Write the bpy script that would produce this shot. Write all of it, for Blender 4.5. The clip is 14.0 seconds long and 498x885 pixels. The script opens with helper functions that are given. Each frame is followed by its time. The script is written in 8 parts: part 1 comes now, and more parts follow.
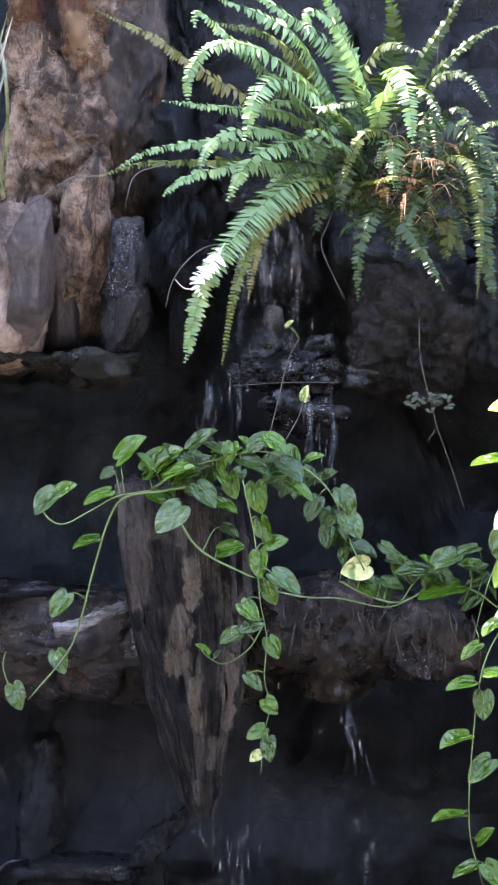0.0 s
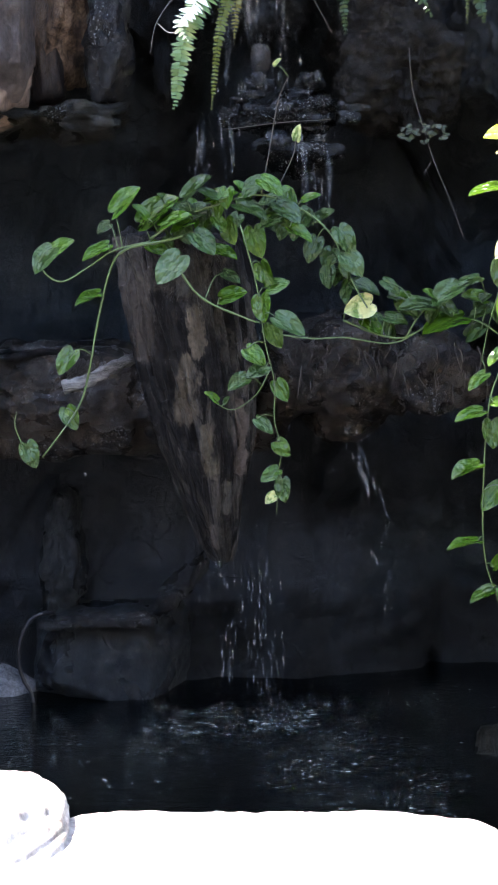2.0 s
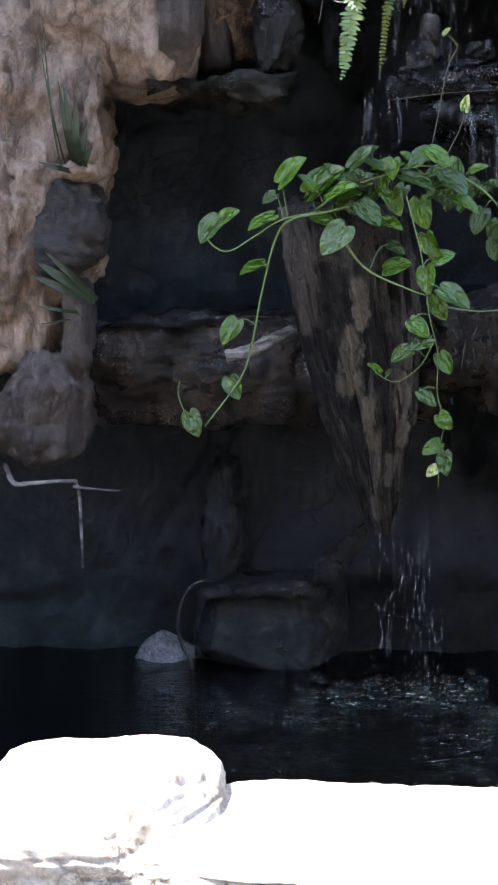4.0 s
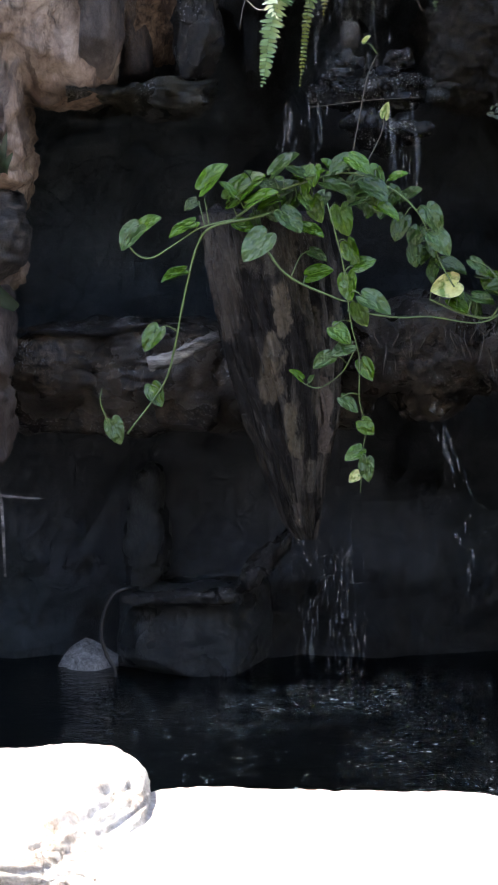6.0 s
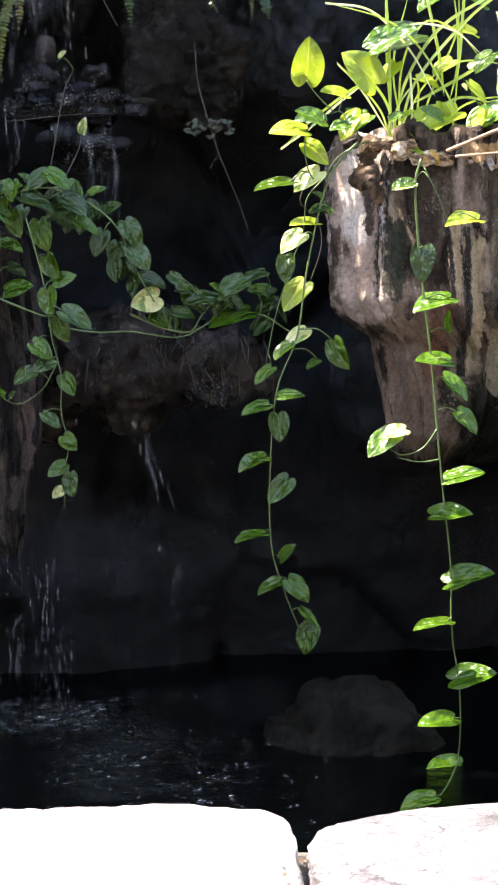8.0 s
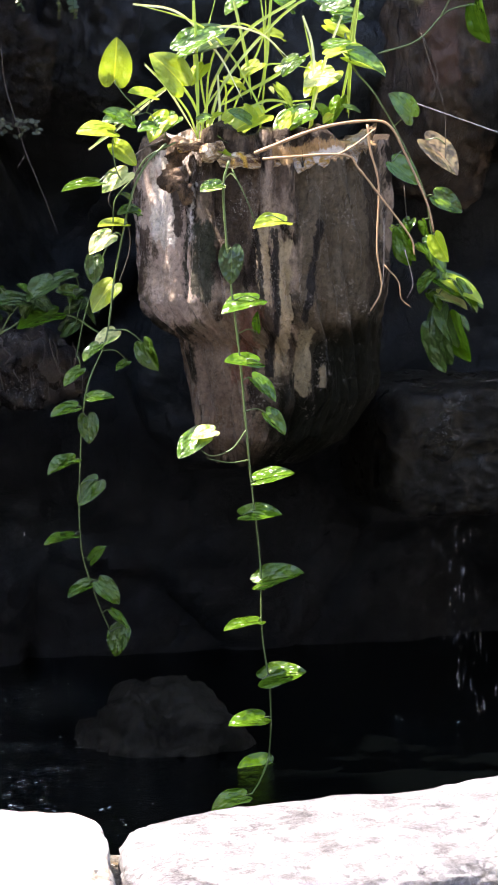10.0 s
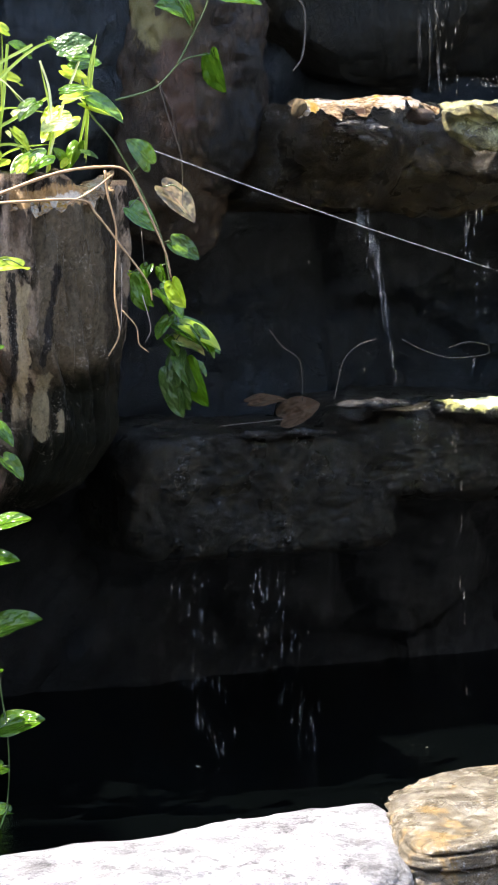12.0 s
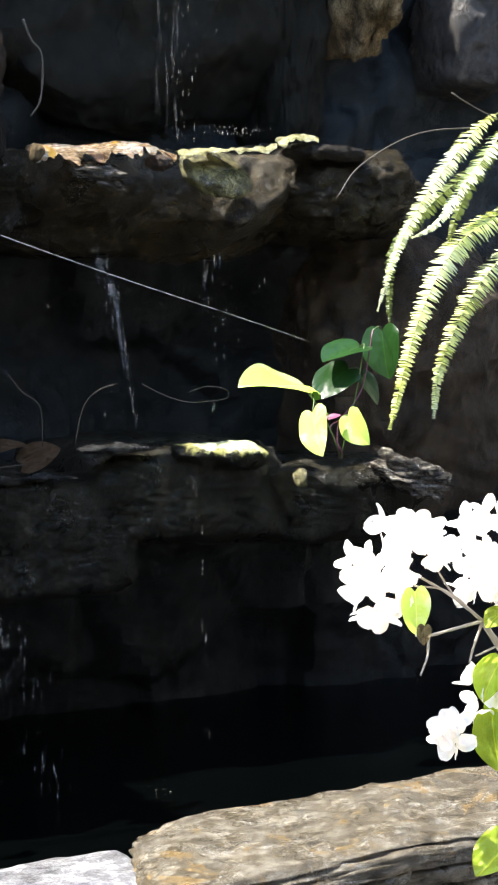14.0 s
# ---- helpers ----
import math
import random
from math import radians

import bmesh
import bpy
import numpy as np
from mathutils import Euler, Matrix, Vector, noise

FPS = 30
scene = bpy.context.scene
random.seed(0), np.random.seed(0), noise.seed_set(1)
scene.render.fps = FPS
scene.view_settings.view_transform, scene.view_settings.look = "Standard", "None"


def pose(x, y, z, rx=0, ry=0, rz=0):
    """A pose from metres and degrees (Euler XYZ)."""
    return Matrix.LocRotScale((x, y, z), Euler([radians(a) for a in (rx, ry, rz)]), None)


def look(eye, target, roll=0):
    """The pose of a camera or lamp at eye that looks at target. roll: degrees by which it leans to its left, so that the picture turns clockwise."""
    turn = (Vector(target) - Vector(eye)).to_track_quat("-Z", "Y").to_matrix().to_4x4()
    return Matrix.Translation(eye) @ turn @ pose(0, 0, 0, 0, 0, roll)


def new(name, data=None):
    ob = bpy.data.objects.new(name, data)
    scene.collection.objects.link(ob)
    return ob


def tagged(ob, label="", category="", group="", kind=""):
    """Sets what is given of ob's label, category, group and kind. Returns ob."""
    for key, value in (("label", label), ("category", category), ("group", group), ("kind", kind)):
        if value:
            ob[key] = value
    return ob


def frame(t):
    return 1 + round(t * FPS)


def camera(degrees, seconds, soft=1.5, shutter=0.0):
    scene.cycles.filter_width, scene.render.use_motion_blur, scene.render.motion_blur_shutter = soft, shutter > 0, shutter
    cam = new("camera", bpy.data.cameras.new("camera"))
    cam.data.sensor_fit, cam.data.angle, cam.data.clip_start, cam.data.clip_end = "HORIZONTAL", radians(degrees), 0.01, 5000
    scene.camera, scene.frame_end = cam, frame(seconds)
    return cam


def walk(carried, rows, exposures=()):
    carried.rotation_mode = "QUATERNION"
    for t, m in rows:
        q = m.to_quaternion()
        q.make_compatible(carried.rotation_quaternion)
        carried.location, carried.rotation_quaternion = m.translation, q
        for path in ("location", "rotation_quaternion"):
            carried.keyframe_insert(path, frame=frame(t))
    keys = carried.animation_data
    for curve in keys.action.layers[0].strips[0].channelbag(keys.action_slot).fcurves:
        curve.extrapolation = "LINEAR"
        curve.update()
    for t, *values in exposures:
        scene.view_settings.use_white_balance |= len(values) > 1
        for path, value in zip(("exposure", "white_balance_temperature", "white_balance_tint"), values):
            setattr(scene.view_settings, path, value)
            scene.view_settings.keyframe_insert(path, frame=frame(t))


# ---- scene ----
cam = camera(15.5, 14.0, soft=1.9)


def aim(yaw, pitch, roll):
    """Where the camera looks from its one standpoint: degrees to the right, up, and of lean."""
    return pose(0, 0, 1.65, 0, 0, -yaw) @ pose(0, 0, 0, pitch) @ pose(0, 0, 0, 90, roll)


PATH = [
    (0.00, aim(1.542, 1.197, -2.188)),
    (0.50, aim(1.079, 0.744, -1.996)),
    (1.00, aim(-0.017, -0.809, -1.704)),
    (1.50, aim(-0.200, -3.678, 0.231)),
    (2.00, aim(1.482, -6.764, 1.524)),
    (2.50, aim(1.384, -8.860, 1.486)),
    (3.00, aim(-0.000, -8.500, 1.200)),
    (3.50, aim(-1.841, -7.609, 1.011)),
    (3.70, aim(-2.677, -7.577, 1.140)),
    (4.20, aim(-4.025, -7.546, 1.122)),
    (4.75, aim(-4.306, -7.560, 1.088)),
    (5.30, aim(-3.490, -7.565, 1.072)),
    (5.80, aim(-1.936, -7.515, 1.099)),
    (6.00, aim(-1.191, -7.388, 1.177)),
    (6.50, aim(0.720, -7.085, 1.359)),
    (7.00, aim(3.350, -6.886, 1.183)),
    (7.50, aim(5.965, -6.958, 0.991)),
    (7.70, aim(6.886, -7.060, 1.002)),
    (8.20, aim(8.929, -7.089, 0.945)),
    (8.75, aim(10.439, -7.121, 0.833)),
    (9.30, aim(11.785, -7.146, 0.712)),
    (9.80, aim(13.391, -7.155, 0.631)),
    (10.00, aim(14.173, -7.140, 0.540)),
    (10.50, aim(16.125, -7.151, 0.234)),
    (11.00, aim(18.153, -6.989, -0.070)),
    (11.50, aim(20.119, -6.418, -0.289)),
    (12.00, aim(22.405, -5.759, -0.173)),
    (12.50, aim(24.727, -5.156, -0.145)),
    (13.00, aim(26.948, -4.794, -0.315)),
    (13.50, aim(28.815, -4.526, -0.452)),
    (14.00, aim(30.531, -4.319, -0.398)),
]
EXPOSURE = [(0, 4.2, 6600, 22), (1, 4.22, 6400, 27), (1.5, 4.05, 6400, 23), (2, 3.7, 6550, 15), (3, 3.55, 6750, 13), (6.5, 3.33, 6950, 14), (7.5, 3.22, 6950, 17), (10, 3.0, 6900, 20), (11, 2.97, 6900, 19), (12, 3.0, 6550, 12), (13, 2.8, 6450, 8), (14, 2.54, 6500, 8)]
walk(cam, PATH, EXPOSURE)

# ---- sky and sun: the sun stands high in the west, a little behind the rock wall ----
SUN = Vector((-0.42, 0.12, 0.9)).normalized()
world = bpy.data.worlds.new("world")
scene.world = world
world.use_nodes = True
sky = world.node_tree.nodes.new("ShaderNodeTexSky")
sky.sky_type, sky.sun_disc = "NISHITA", False
sky.sun_elevation, sky.sun_rotation = math.asin(SUN.z), math.atan2(SUN.x, SUN.y)
background = world.node_tree.nodes["Background"]
background.inputs["Strength"].default_value = 0.15
world.node_tree.links.new(sky.outputs["Color"], background.inputs["Color"])
lamp = bpy.data.lights.new("sun", "SUN")
lamp.energy, lamp.angle, lamp.color = 3.8, radians(0.55), (1.0, 0.95, 0.86)
new("sun", lamp).matrix_world = look(SUN * 30, (0, 0, 0))

# ---- materials ----
class Mat:
    """A node material with short ways to make and join its nodes."""

    def __init__(self, name):
        self.m = bpy.data.materials.new(name)
        self.m.use_nodes = True
        self.t = self.m.node_tree
        self.b = self.t.nodes["Principled BSDF"]
        self.out = self.t.nodes["Material Output"]
        self.co = self.t.nodes.new("ShaderNodeTexCoord")

    def node(self, kind, **inputs):
        n = self.t.nodes.new(kind)
        for key, v in inputs.items():
            self.put(n.inputs[key.replace("_", " ")], v)
        return n

    def put(self, socket, v):
        if isinstance(v, bpy.types.NodeSocket):
            self.t.links.new(v, socket)
        else:
            socket.default_value = v

    def space(self, scale=(1, 1, 1), source="Object"):
        n = self.node("ShaderNodeMapping", Scale=scale)
        self.t.links.new(self.co.outputs[source], n.inputs["Vector"])
        return n.outputs["Vector"]

    def noise(self, scale, detail=6.0, rough=0.6, vec=None, warp=0.0):
        n = self.node("ShaderNodeTexNoise", Scale=scale, Detail=detail, Roughness=rough, Distortion=warp)
        self.put(n.inputs["Vector"], vec or self.co.outputs["Object"])
        return n.outputs["Fac"]

    def ramp(self, fac, *stops):
        n = self.t.nodes.new("ShaderNodeValToRGB")
        while len(n.color_ramp.elements) < len(stops):
            n.color_ramp.elements.new(0.5)
        for e, (p, c) in zip(n.color_ramp.elements, stops):
            e.position, e.color = p, (*c, 1) if not isinstance(c, float) else (c, c, c, 1)
        self.put(n.inputs["Fac"], fac)
        return n.outputs["Color"]

    def mix(self, fac, a, b, how="MIX"):
        n = self.t.nodes.new("ShaderNodeMix")
        n.data_type, n.blend_type = "RGBA", how
        self.put(n.inputs[0], fac)
        for s, v in ((n.inputs[6], a), (n.inputs[7], b)):
            self.put(s, (*v, 1) if isinstance(v, tuple) else v)
        return n.outputs[2]

    def math(self, op, a, b=0.0):
        n = self.t.nodes.new("ShaderNodeMath")
        n.operation = op
        self.put(n.inputs[0], a)
        self.put(n.inputs[1], b)
        return n.outputs[0]

    def bump(self, height, strength=0.5, distance=0.01, normal=None):
        n = self.node("ShaderNodeBump", Strength=strength, Distance=distance, Height=height)
        if normal:
            self.put(n.inputs["Normal"], normal)
        return n.outputs["Normal"]

    def set(self, **inputs):
        for key, v in inputs.items():
            self.put(self.b.inputs[key.replace("_", " ")], v)
        return self


def stain_or_shade(m, base, colour, a, b, r, ragged=0.7, strength=0.92):
    """A torn-edged patch of staining, lichen, moss, painted light or painted shade, along the line from a to b on the
    face (x, z), r wide.
    """
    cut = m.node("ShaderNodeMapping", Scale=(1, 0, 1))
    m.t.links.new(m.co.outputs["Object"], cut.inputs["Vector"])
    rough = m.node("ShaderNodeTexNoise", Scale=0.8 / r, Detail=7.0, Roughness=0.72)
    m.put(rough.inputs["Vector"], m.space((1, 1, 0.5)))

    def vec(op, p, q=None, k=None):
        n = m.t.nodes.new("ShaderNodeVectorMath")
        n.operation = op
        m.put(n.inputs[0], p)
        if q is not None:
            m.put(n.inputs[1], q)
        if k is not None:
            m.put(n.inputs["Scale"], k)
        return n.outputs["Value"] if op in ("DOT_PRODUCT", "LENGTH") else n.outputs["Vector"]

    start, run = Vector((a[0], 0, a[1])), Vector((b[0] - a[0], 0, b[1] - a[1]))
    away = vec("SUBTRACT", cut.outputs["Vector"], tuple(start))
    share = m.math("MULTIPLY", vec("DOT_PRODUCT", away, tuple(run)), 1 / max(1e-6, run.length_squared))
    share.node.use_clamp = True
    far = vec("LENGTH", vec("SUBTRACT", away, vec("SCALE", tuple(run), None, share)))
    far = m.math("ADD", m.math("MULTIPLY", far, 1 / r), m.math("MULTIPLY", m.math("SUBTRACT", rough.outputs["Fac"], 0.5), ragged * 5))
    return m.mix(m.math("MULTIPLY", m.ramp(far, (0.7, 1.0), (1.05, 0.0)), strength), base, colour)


def rock_mat(name, dark, mid, light, gloss=(0.3, 0.65), streak=1.0, grain=1.0, patch=None, crisp=1.0, cracks=0.5, flow=None, glint=0.0, sheen=0.5, marks=(), speck=0.7, relief=1.0):
    """Rough rock: three tones at three scales, cracks, fine pitted relief, wetter and drier parts."""
    m = Mat(name)
    vec = m.space(flow or (1, 1, 1 / streak))
    big = m.noise(5.0 * grain, 8, 0.62, vec, 0.4)
    mid_noise = m.noise(17.0 * grain, 10, 0.75, vec, 1.2)
    fine = m.noise(70.0 * grain, 6, 0.75)
    w = 0.13 / crisp
    base = m.ramp(m.mix(0.5, big, mid_noise), (0.5 - w, dark), (0.5, mid), (0.5 + w, light))
    base = m.mix(speck, base, m.ramp(fine, (0.33, (0.2, 0.2, 0.2)), (0.52, (0.95, 0.95, 0.95)), (0.7, (1.5, 1.5, 1.5))), "MULTIPLY")
    edge = m.t.nodes.new("ShaderNodeTexVoronoi")
    edge.feature = "DISTANCE_TO_EDGE"
    warp = m.mix(0.12, vec, m.node("ShaderNodeTexNoise", Scale=9.0, Detail=4.0, Vector=vec).outputs["Color"])
    m.put(edge.inputs["Vector"], warp)
    edge.inputs["Scale"].default_value = 7.0 * grain
    line = m.math("MULTIPLY", m.ramp(edge.outputs["Distance"], (0.0, 1.0), (0.035, 0.0)), m.ramp(m.noise(6.0, 3, 0.5), (0.45, 0.0), (0.6, 1.0)))
    base = m.mix(m.math("MULTIPLY", line, cracks), base, tuple(c * 0.3 for c in dark))
    if patch:
        spot = m.ramp(m.noise(7.0, 7, 0.7, m.space((1.0, 1.0, 0.35)), 0.8), (0.57, 0.0), (0.61, 1.0))
        base = m.mix(m.math("MULTIPLY", spot, m.ramp(fine, (0.3, 0.3), (0.5, 1.0))), base, patch)
    for colour, a, b, r in marks:
        base = stain_or_shade(m, base, colour, a, b, r)
    wet = m.ramp(m.noise(9.0, 4, 0.5), (0.35, gloss[0]), (0.65, gloss[1]))
    # Grey dots are painted in for wet glints, and made smoother.
    if glint:
        drop = m.math("MULTIPLY", m.ramp(m.noise(130.0, 3, 0.6), (0.58, 0.0), (0.66, 1.0)), m.ramp(m.noise(11.0, 4, 0.6), (0.46, 0.0), (0.58, 1.0)))
        base = m.mix(m.math("MULTIPLY", drop, glint), base, (0.5, 0.5, 0.5))
        wet = m.mix(drop, wet, (0.08, 0.08, 0.08))
    n1 = m.bump(m.noise(26.0 * grain, 10, 0.75, vec, 0.6), 1.0, 0.07 * relief)
    n2 = m.bump(m.noise(150.0 * grain, 5, 0.75), 0.9, 0.012 * relief, m.bump(line, 0.8, -0.02 * relief, n1))
    m.set(Base_Color=base, Roughness=wet, Normal=n2, Specular_IOR_Level=sheen)
    return m.m


# Broad tones paint shade behind plants, under ledges, at the waterline; haze low west.
M_WALL = rock_mat("wet_dark_rock", (0.0165, 0.0215, 0.025), (0.0285, 0.0358, 0.0405), (0.054, 0.063, 0.066), (0.35, 0.65), cracks=0.2, sheen=0.2, marks=(((0.043, 0.048, 0.056), (-0.8, 0.68), (0.3, 0.62), 0.32), ((0.02, 0.0225, 0.0235), (1.6, 0.6), (6.5, 0.6), 0.85), ((0.008, 0.009, 0.009), (0.9, 0.12), (6.5, 0.16), 0.3), ((0.014, 0.0158, 0.016), (2.0, 1.5), (5.0, 1.55), 0.35), ((0.011, 0.0115, 0.0115), (-0.6, 0.2), (1.1, 0.3), 0.16), ((0.009, 0.0105, 0.0115), (0.2, 1.72), (1.1, 1.72), 0.42), ((0.012, 0.0138, 0.015), (0.4, 0.85), (1.0, 0.85), 0.2)))
M_BLACK = rock_mat("black_rock", (0.0095, 0.0105, 0.0108), (0.0165, 0.0178, 0.0182), (0.032, 0.0335, 0.033), (0.3, 0.6), sheen=0.2)
# Shade is put into this black, for the east face and pond boulder.
M_BLACK_SHADE = rock_mat("shaded_black_rock", (0.008, 0.0076, 0.005), (0.014, 0.0132, 0.0088), (0.03, 0.027, 0.018), (0.3, 0.6), 2.0, sheen=0.12)
M_DIM = rock_mat("wet_black_rock", (0.0145, 0.0165, 0.0182), (0.031, 0.0345, 0.037), (0.07, 0.074, 0.074), (0.2, 0.5), 1.6, 1.3, None, 1.0, 0.25, glint=0.35, sheen=0.25)
M_WET_LEDGE = rock_mat("wet_dark_ledge_rock", (0.008, 0.0075, 0.005), (0.016, 0.0148, 0.0098), (0.05, 0.043, 0.028), (0.2, 0.5), 2.0, 1.8, None, 1.2, 0.25, glint=0.45, sheen=0.16)
# The palest band puts the sun spot into the moss colour.
M_MOSS_SUN_SPOT = rock_mat("wet_rock_with_sun_spotted_moss", (0.006, 0.0056, 0.004), (0.012, 0.011, 0.0075), (0.036, 0.031, 0.022), (0.2, 0.5), 2.0, 1.8, None, 1.2, 0.25, glint=0.4, sheen=0.12, marks=(((0.4, 0.38, 0.14), (2.84, 1.205), (3.14, 1.185), 0.034), ((0.85, 0.83, 0.5), (2.88, 1.205), (3.1, 1.19), 0.028)))
M_OLIVE = rock_mat("wet_olive_brown_rock", (0.011, 0.0088, 0.005), (0.029, 0.0225, 0.0125), (0.078, 0.06, 0.033), (0.2, 0.5), 1.6, 1.5, None, 1.2, 0.25, glint=0.5, sheen=0.1)
M_MOSSY_FACE = rock_mat("wet_mossy_brown_rock", (0.02, 0.016, 0.009), (0.06, 0.047, 0.026), (0.14, 0.11, 0.06), (0.15, 0.45), 2.0, 1.6, None, 1.2, 0.25, glint=0.5, sheen=0.25)
M_LEDGE = rock_mat("wet_brown_rock", (0.013, 0.0115, 0.0105), (0.034, 0.0275, 0.0225), (0.09, 0.069, 0.051), (0.14, 0.42), 2.0, 1.7, None, 1.5, glint=0.6, sheen=0.25)
M_DARK_LEDGE = rock_mat("black_brown_rock", (0.007, 0.006, 0.005), (0.016, 0.0132, 0.01), (0.045, 0.036, 0.025), (0.3, 0.6), 1.6, 1.3, None, 1.0, 0.25, glint=0.22, sheen=0.18)
M_SPECK = rock_mat("black_speckled_rock", (0.01, 0.0092, 0.009), (0.025, 0.023, 0.021), (0.06, 0.055, 0.05), (0.12, 0.4), 1.3, 1.2, glint=0.5, sheen=0.3)
# Pale tones put the ledge's wet sparkle into the colour.
M_GLINT_RIM = rock_mat("painted_glint_rim", (0.012, 0.011, 0.01), (0.045, 0.042, 0.04), (0.26, 0.25, 0.24), (0.08, 0.3), 0.4, 5.0, None, 1.2, 0.2, glint=0.9, sheen=0.5)
M_TAN = rock_mat("rusty_tan_rock", (0.05, 0.032, 0.021), (0.25, 0.165, 0.108), (0.47, 0.325, 0.215), (0.6, 0.85), 1.2, 1.4, (0.07, 0.048, 0.035), 1.6, 0.6, sheen=0.2, speck=0.45)
M_TAN_STAIN = rock_mat("rusty_stained_rock", (0.07, 0.036, 0.02), (0.24, 0.135, 0.075), (0.45, 0.3, 0.19), (0.6, 0.85), 1.0, 2.4, None, 1.4, 0.3, sheen=0.2, marks=(((0.3, 0.18, 0.09), (-0.44, 3.06), (-0.42, 2.99), 0.03), ((0.16, 0.07, 0.04), (-0.56, 3.1), (-0.45, 3.13), 0.05), ((0.02, 0.015, 0.014), (-0.53, 3.11), (-0.51, 3.05), 0.035), ((0.03, 0.02, 0.016), (-0.505, 3.08), (-0.49, 2.99), 0.025)))
M_BROWN_WET = rock_mat("stained_brown_rock", (0.018, 0.015, 0.013), (0.065, 0.046, 0.034), (0.17, 0.115, 0.075), (0.35, 0.7), 2.2, 1.4, (0.014, 0.012, 0.011), 1.3, 0.3, sheen=0.3)
M_OCHRE = rock_mat("ochre_rock", (0.06, 0.042, 0.02), (0.24, 0.165, 0.08), (0.44, 0.33, 0.18), (0.6, 0.85), 2.0, 2.0, (0.06, 0.05, 0.035), 1.3, 0.3, sheen=0.2)
M_FIBRE = rock_mat("dark_fibrous_rock", (0.018, 0.016, 0.015), (0.055, 0.047, 0.042), (0.13, 0.11, 0.095), (0.4, 0.7), 0.6, 2.4, None, 1.4, 0.6, (0.7, 1.0, 2.2), sheen=0.3)
M_PINK = rock_mat("pale_tan_rock", (0.14, 0.098, 0.073), (0.34, 0.24, 0.178), (0.52, 0.39, 0.3), (0.6, 0.85), 2.2, 1.0, (0.15, 0.1, 0.072), 1.5, 0.5, sheen=0.25, speck=0.35)
M_GREY = rock_mat("grey_rock", (0.02, 0.018, 0.016), (0.06, 0.052, 0.046), (0.12, 0.105, 0.092), (0.25, 0.55), glint=0.3, sheen=0.3)
M_SLAB = rock_mat("grey_brown_slab", (0.055, 0.044, 0.038), (0.11, 0.088, 0.077), (0.19, 0.15, 0.128), (0.5, 0.75), 1.8, 1.1, None, 1.3, 0.35, sheen=0.2, speck=0.45)
M_COLUMN = rock_mat("brown_column_rock", (0.02, 0.014, 0.009), (0.058, 0.04, 0.025), (0.12, 0.082, 0.05), (0.3, 0.6), 1.6, 1.2, None, 1.2, 0.8, sheen=0.25, marks=(((0.2, 0.165, 0.06), (1.97, 2.5), (2.02, 2.36), 0.06), ((0.13, 0.1, 0.045), (2.13, 2.46), (2.12, 2.38), 0.045), ((0.1, 0.055, 0.035), (2.08, 2.3), (2.1, 2.1), 0.07), ((0.012, 0.011, 0.008), (2.35, 2.3), (2.3, 1.95), 0.09)))
M_COPE = rock_mat("pale_coping_stone", (0.42, 0.34, 0.27), (0.62, 0.575, 0.52), (0.78, 0.76, 0.72), (0.55, 0.8), 1.0, 1.4, None, 1.3, speck=0.4)
M_COPE_GREY = rock_mat("grey_coping_stone", (0.1, 0.094, 0.095), (0.29, 0.282, 0.288), (0.74, 0.74, 0.76), (0.35, 0.65), 0.5, 2.4, None, 0.9, 0.4, (0.8, 1.1, 1.6))
M_COPE_GOLD = rock_mat("golden_coping_stone", (0.045, 0.036, 0.024), (0.17, 0.138, 0.092), (0.5, 0.45, 0.37), (0.12, 0.45), 0.6, 4.5, (0.26, 0.175, 0.075), 0.95, 0.5, (0.7, 1.1, 1.5), 0.9, relief=0.6, speck=0.9)
M_EDGING_BROWN = rock_mat("brown_edging_rock", (0.05, 0.041, 0.031), (0.2, 0.168, 0.125), (0.6, 0.56, 0.49), (0.12, 0.45), 0.3, 2.2, (0.3, 0.215, 0.11), 1.2, 0.5, (0.75, 1.3, 1.9), 1.0, relief=0.6)
M_EDGING = rock_mat("black_olive_rock", (0.012, 0.011, 0.007), (0.05, 0.042, 0.022), (0.3, 0.24, 0.12), (0.2, 0.6), 0.3, 1.6, None, 1.2, 0.9, (0.3, 1.2, 3.0))
# Kept pale so the unseen ground and added walls bounce light.
M_EARTH = rock_mat("pale_bounce_ground", (0.2, 0.19, 0.178), (0.31, 0.3, 0.285), (0.41, 0.4, 0.38), (0.7, 0.9))
M_PALE_PLASTER = rock_mat("pale_bounce_wall", (0.38, 0.375, 0.36), (0.5, 0.495, 0.48), (0.58, 0.575, 0.56), (0.7, 0.9), speck=0.2)
# Sun on the crust is put into its pale tones.
M_LIT_CRUST = rock_mat("sunlit_crusted_rock", (0.1, 0.045, 0.02), (0.62, 0.42, 0.22), (0.88, 0.82, 0.72), (0.12, 0.4), 1.0, 2.4, (0.7, 0.42, 0.06), 2.0, 0.4, (0.6, 1.0, 1.6), speck=0.3, relief=0.3)
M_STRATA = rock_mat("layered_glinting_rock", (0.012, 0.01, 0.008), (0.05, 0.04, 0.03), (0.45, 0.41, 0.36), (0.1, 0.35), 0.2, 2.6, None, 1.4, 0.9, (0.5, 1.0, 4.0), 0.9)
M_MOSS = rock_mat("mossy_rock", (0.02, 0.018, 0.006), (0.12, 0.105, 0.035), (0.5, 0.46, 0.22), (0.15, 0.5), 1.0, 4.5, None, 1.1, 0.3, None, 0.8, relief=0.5)
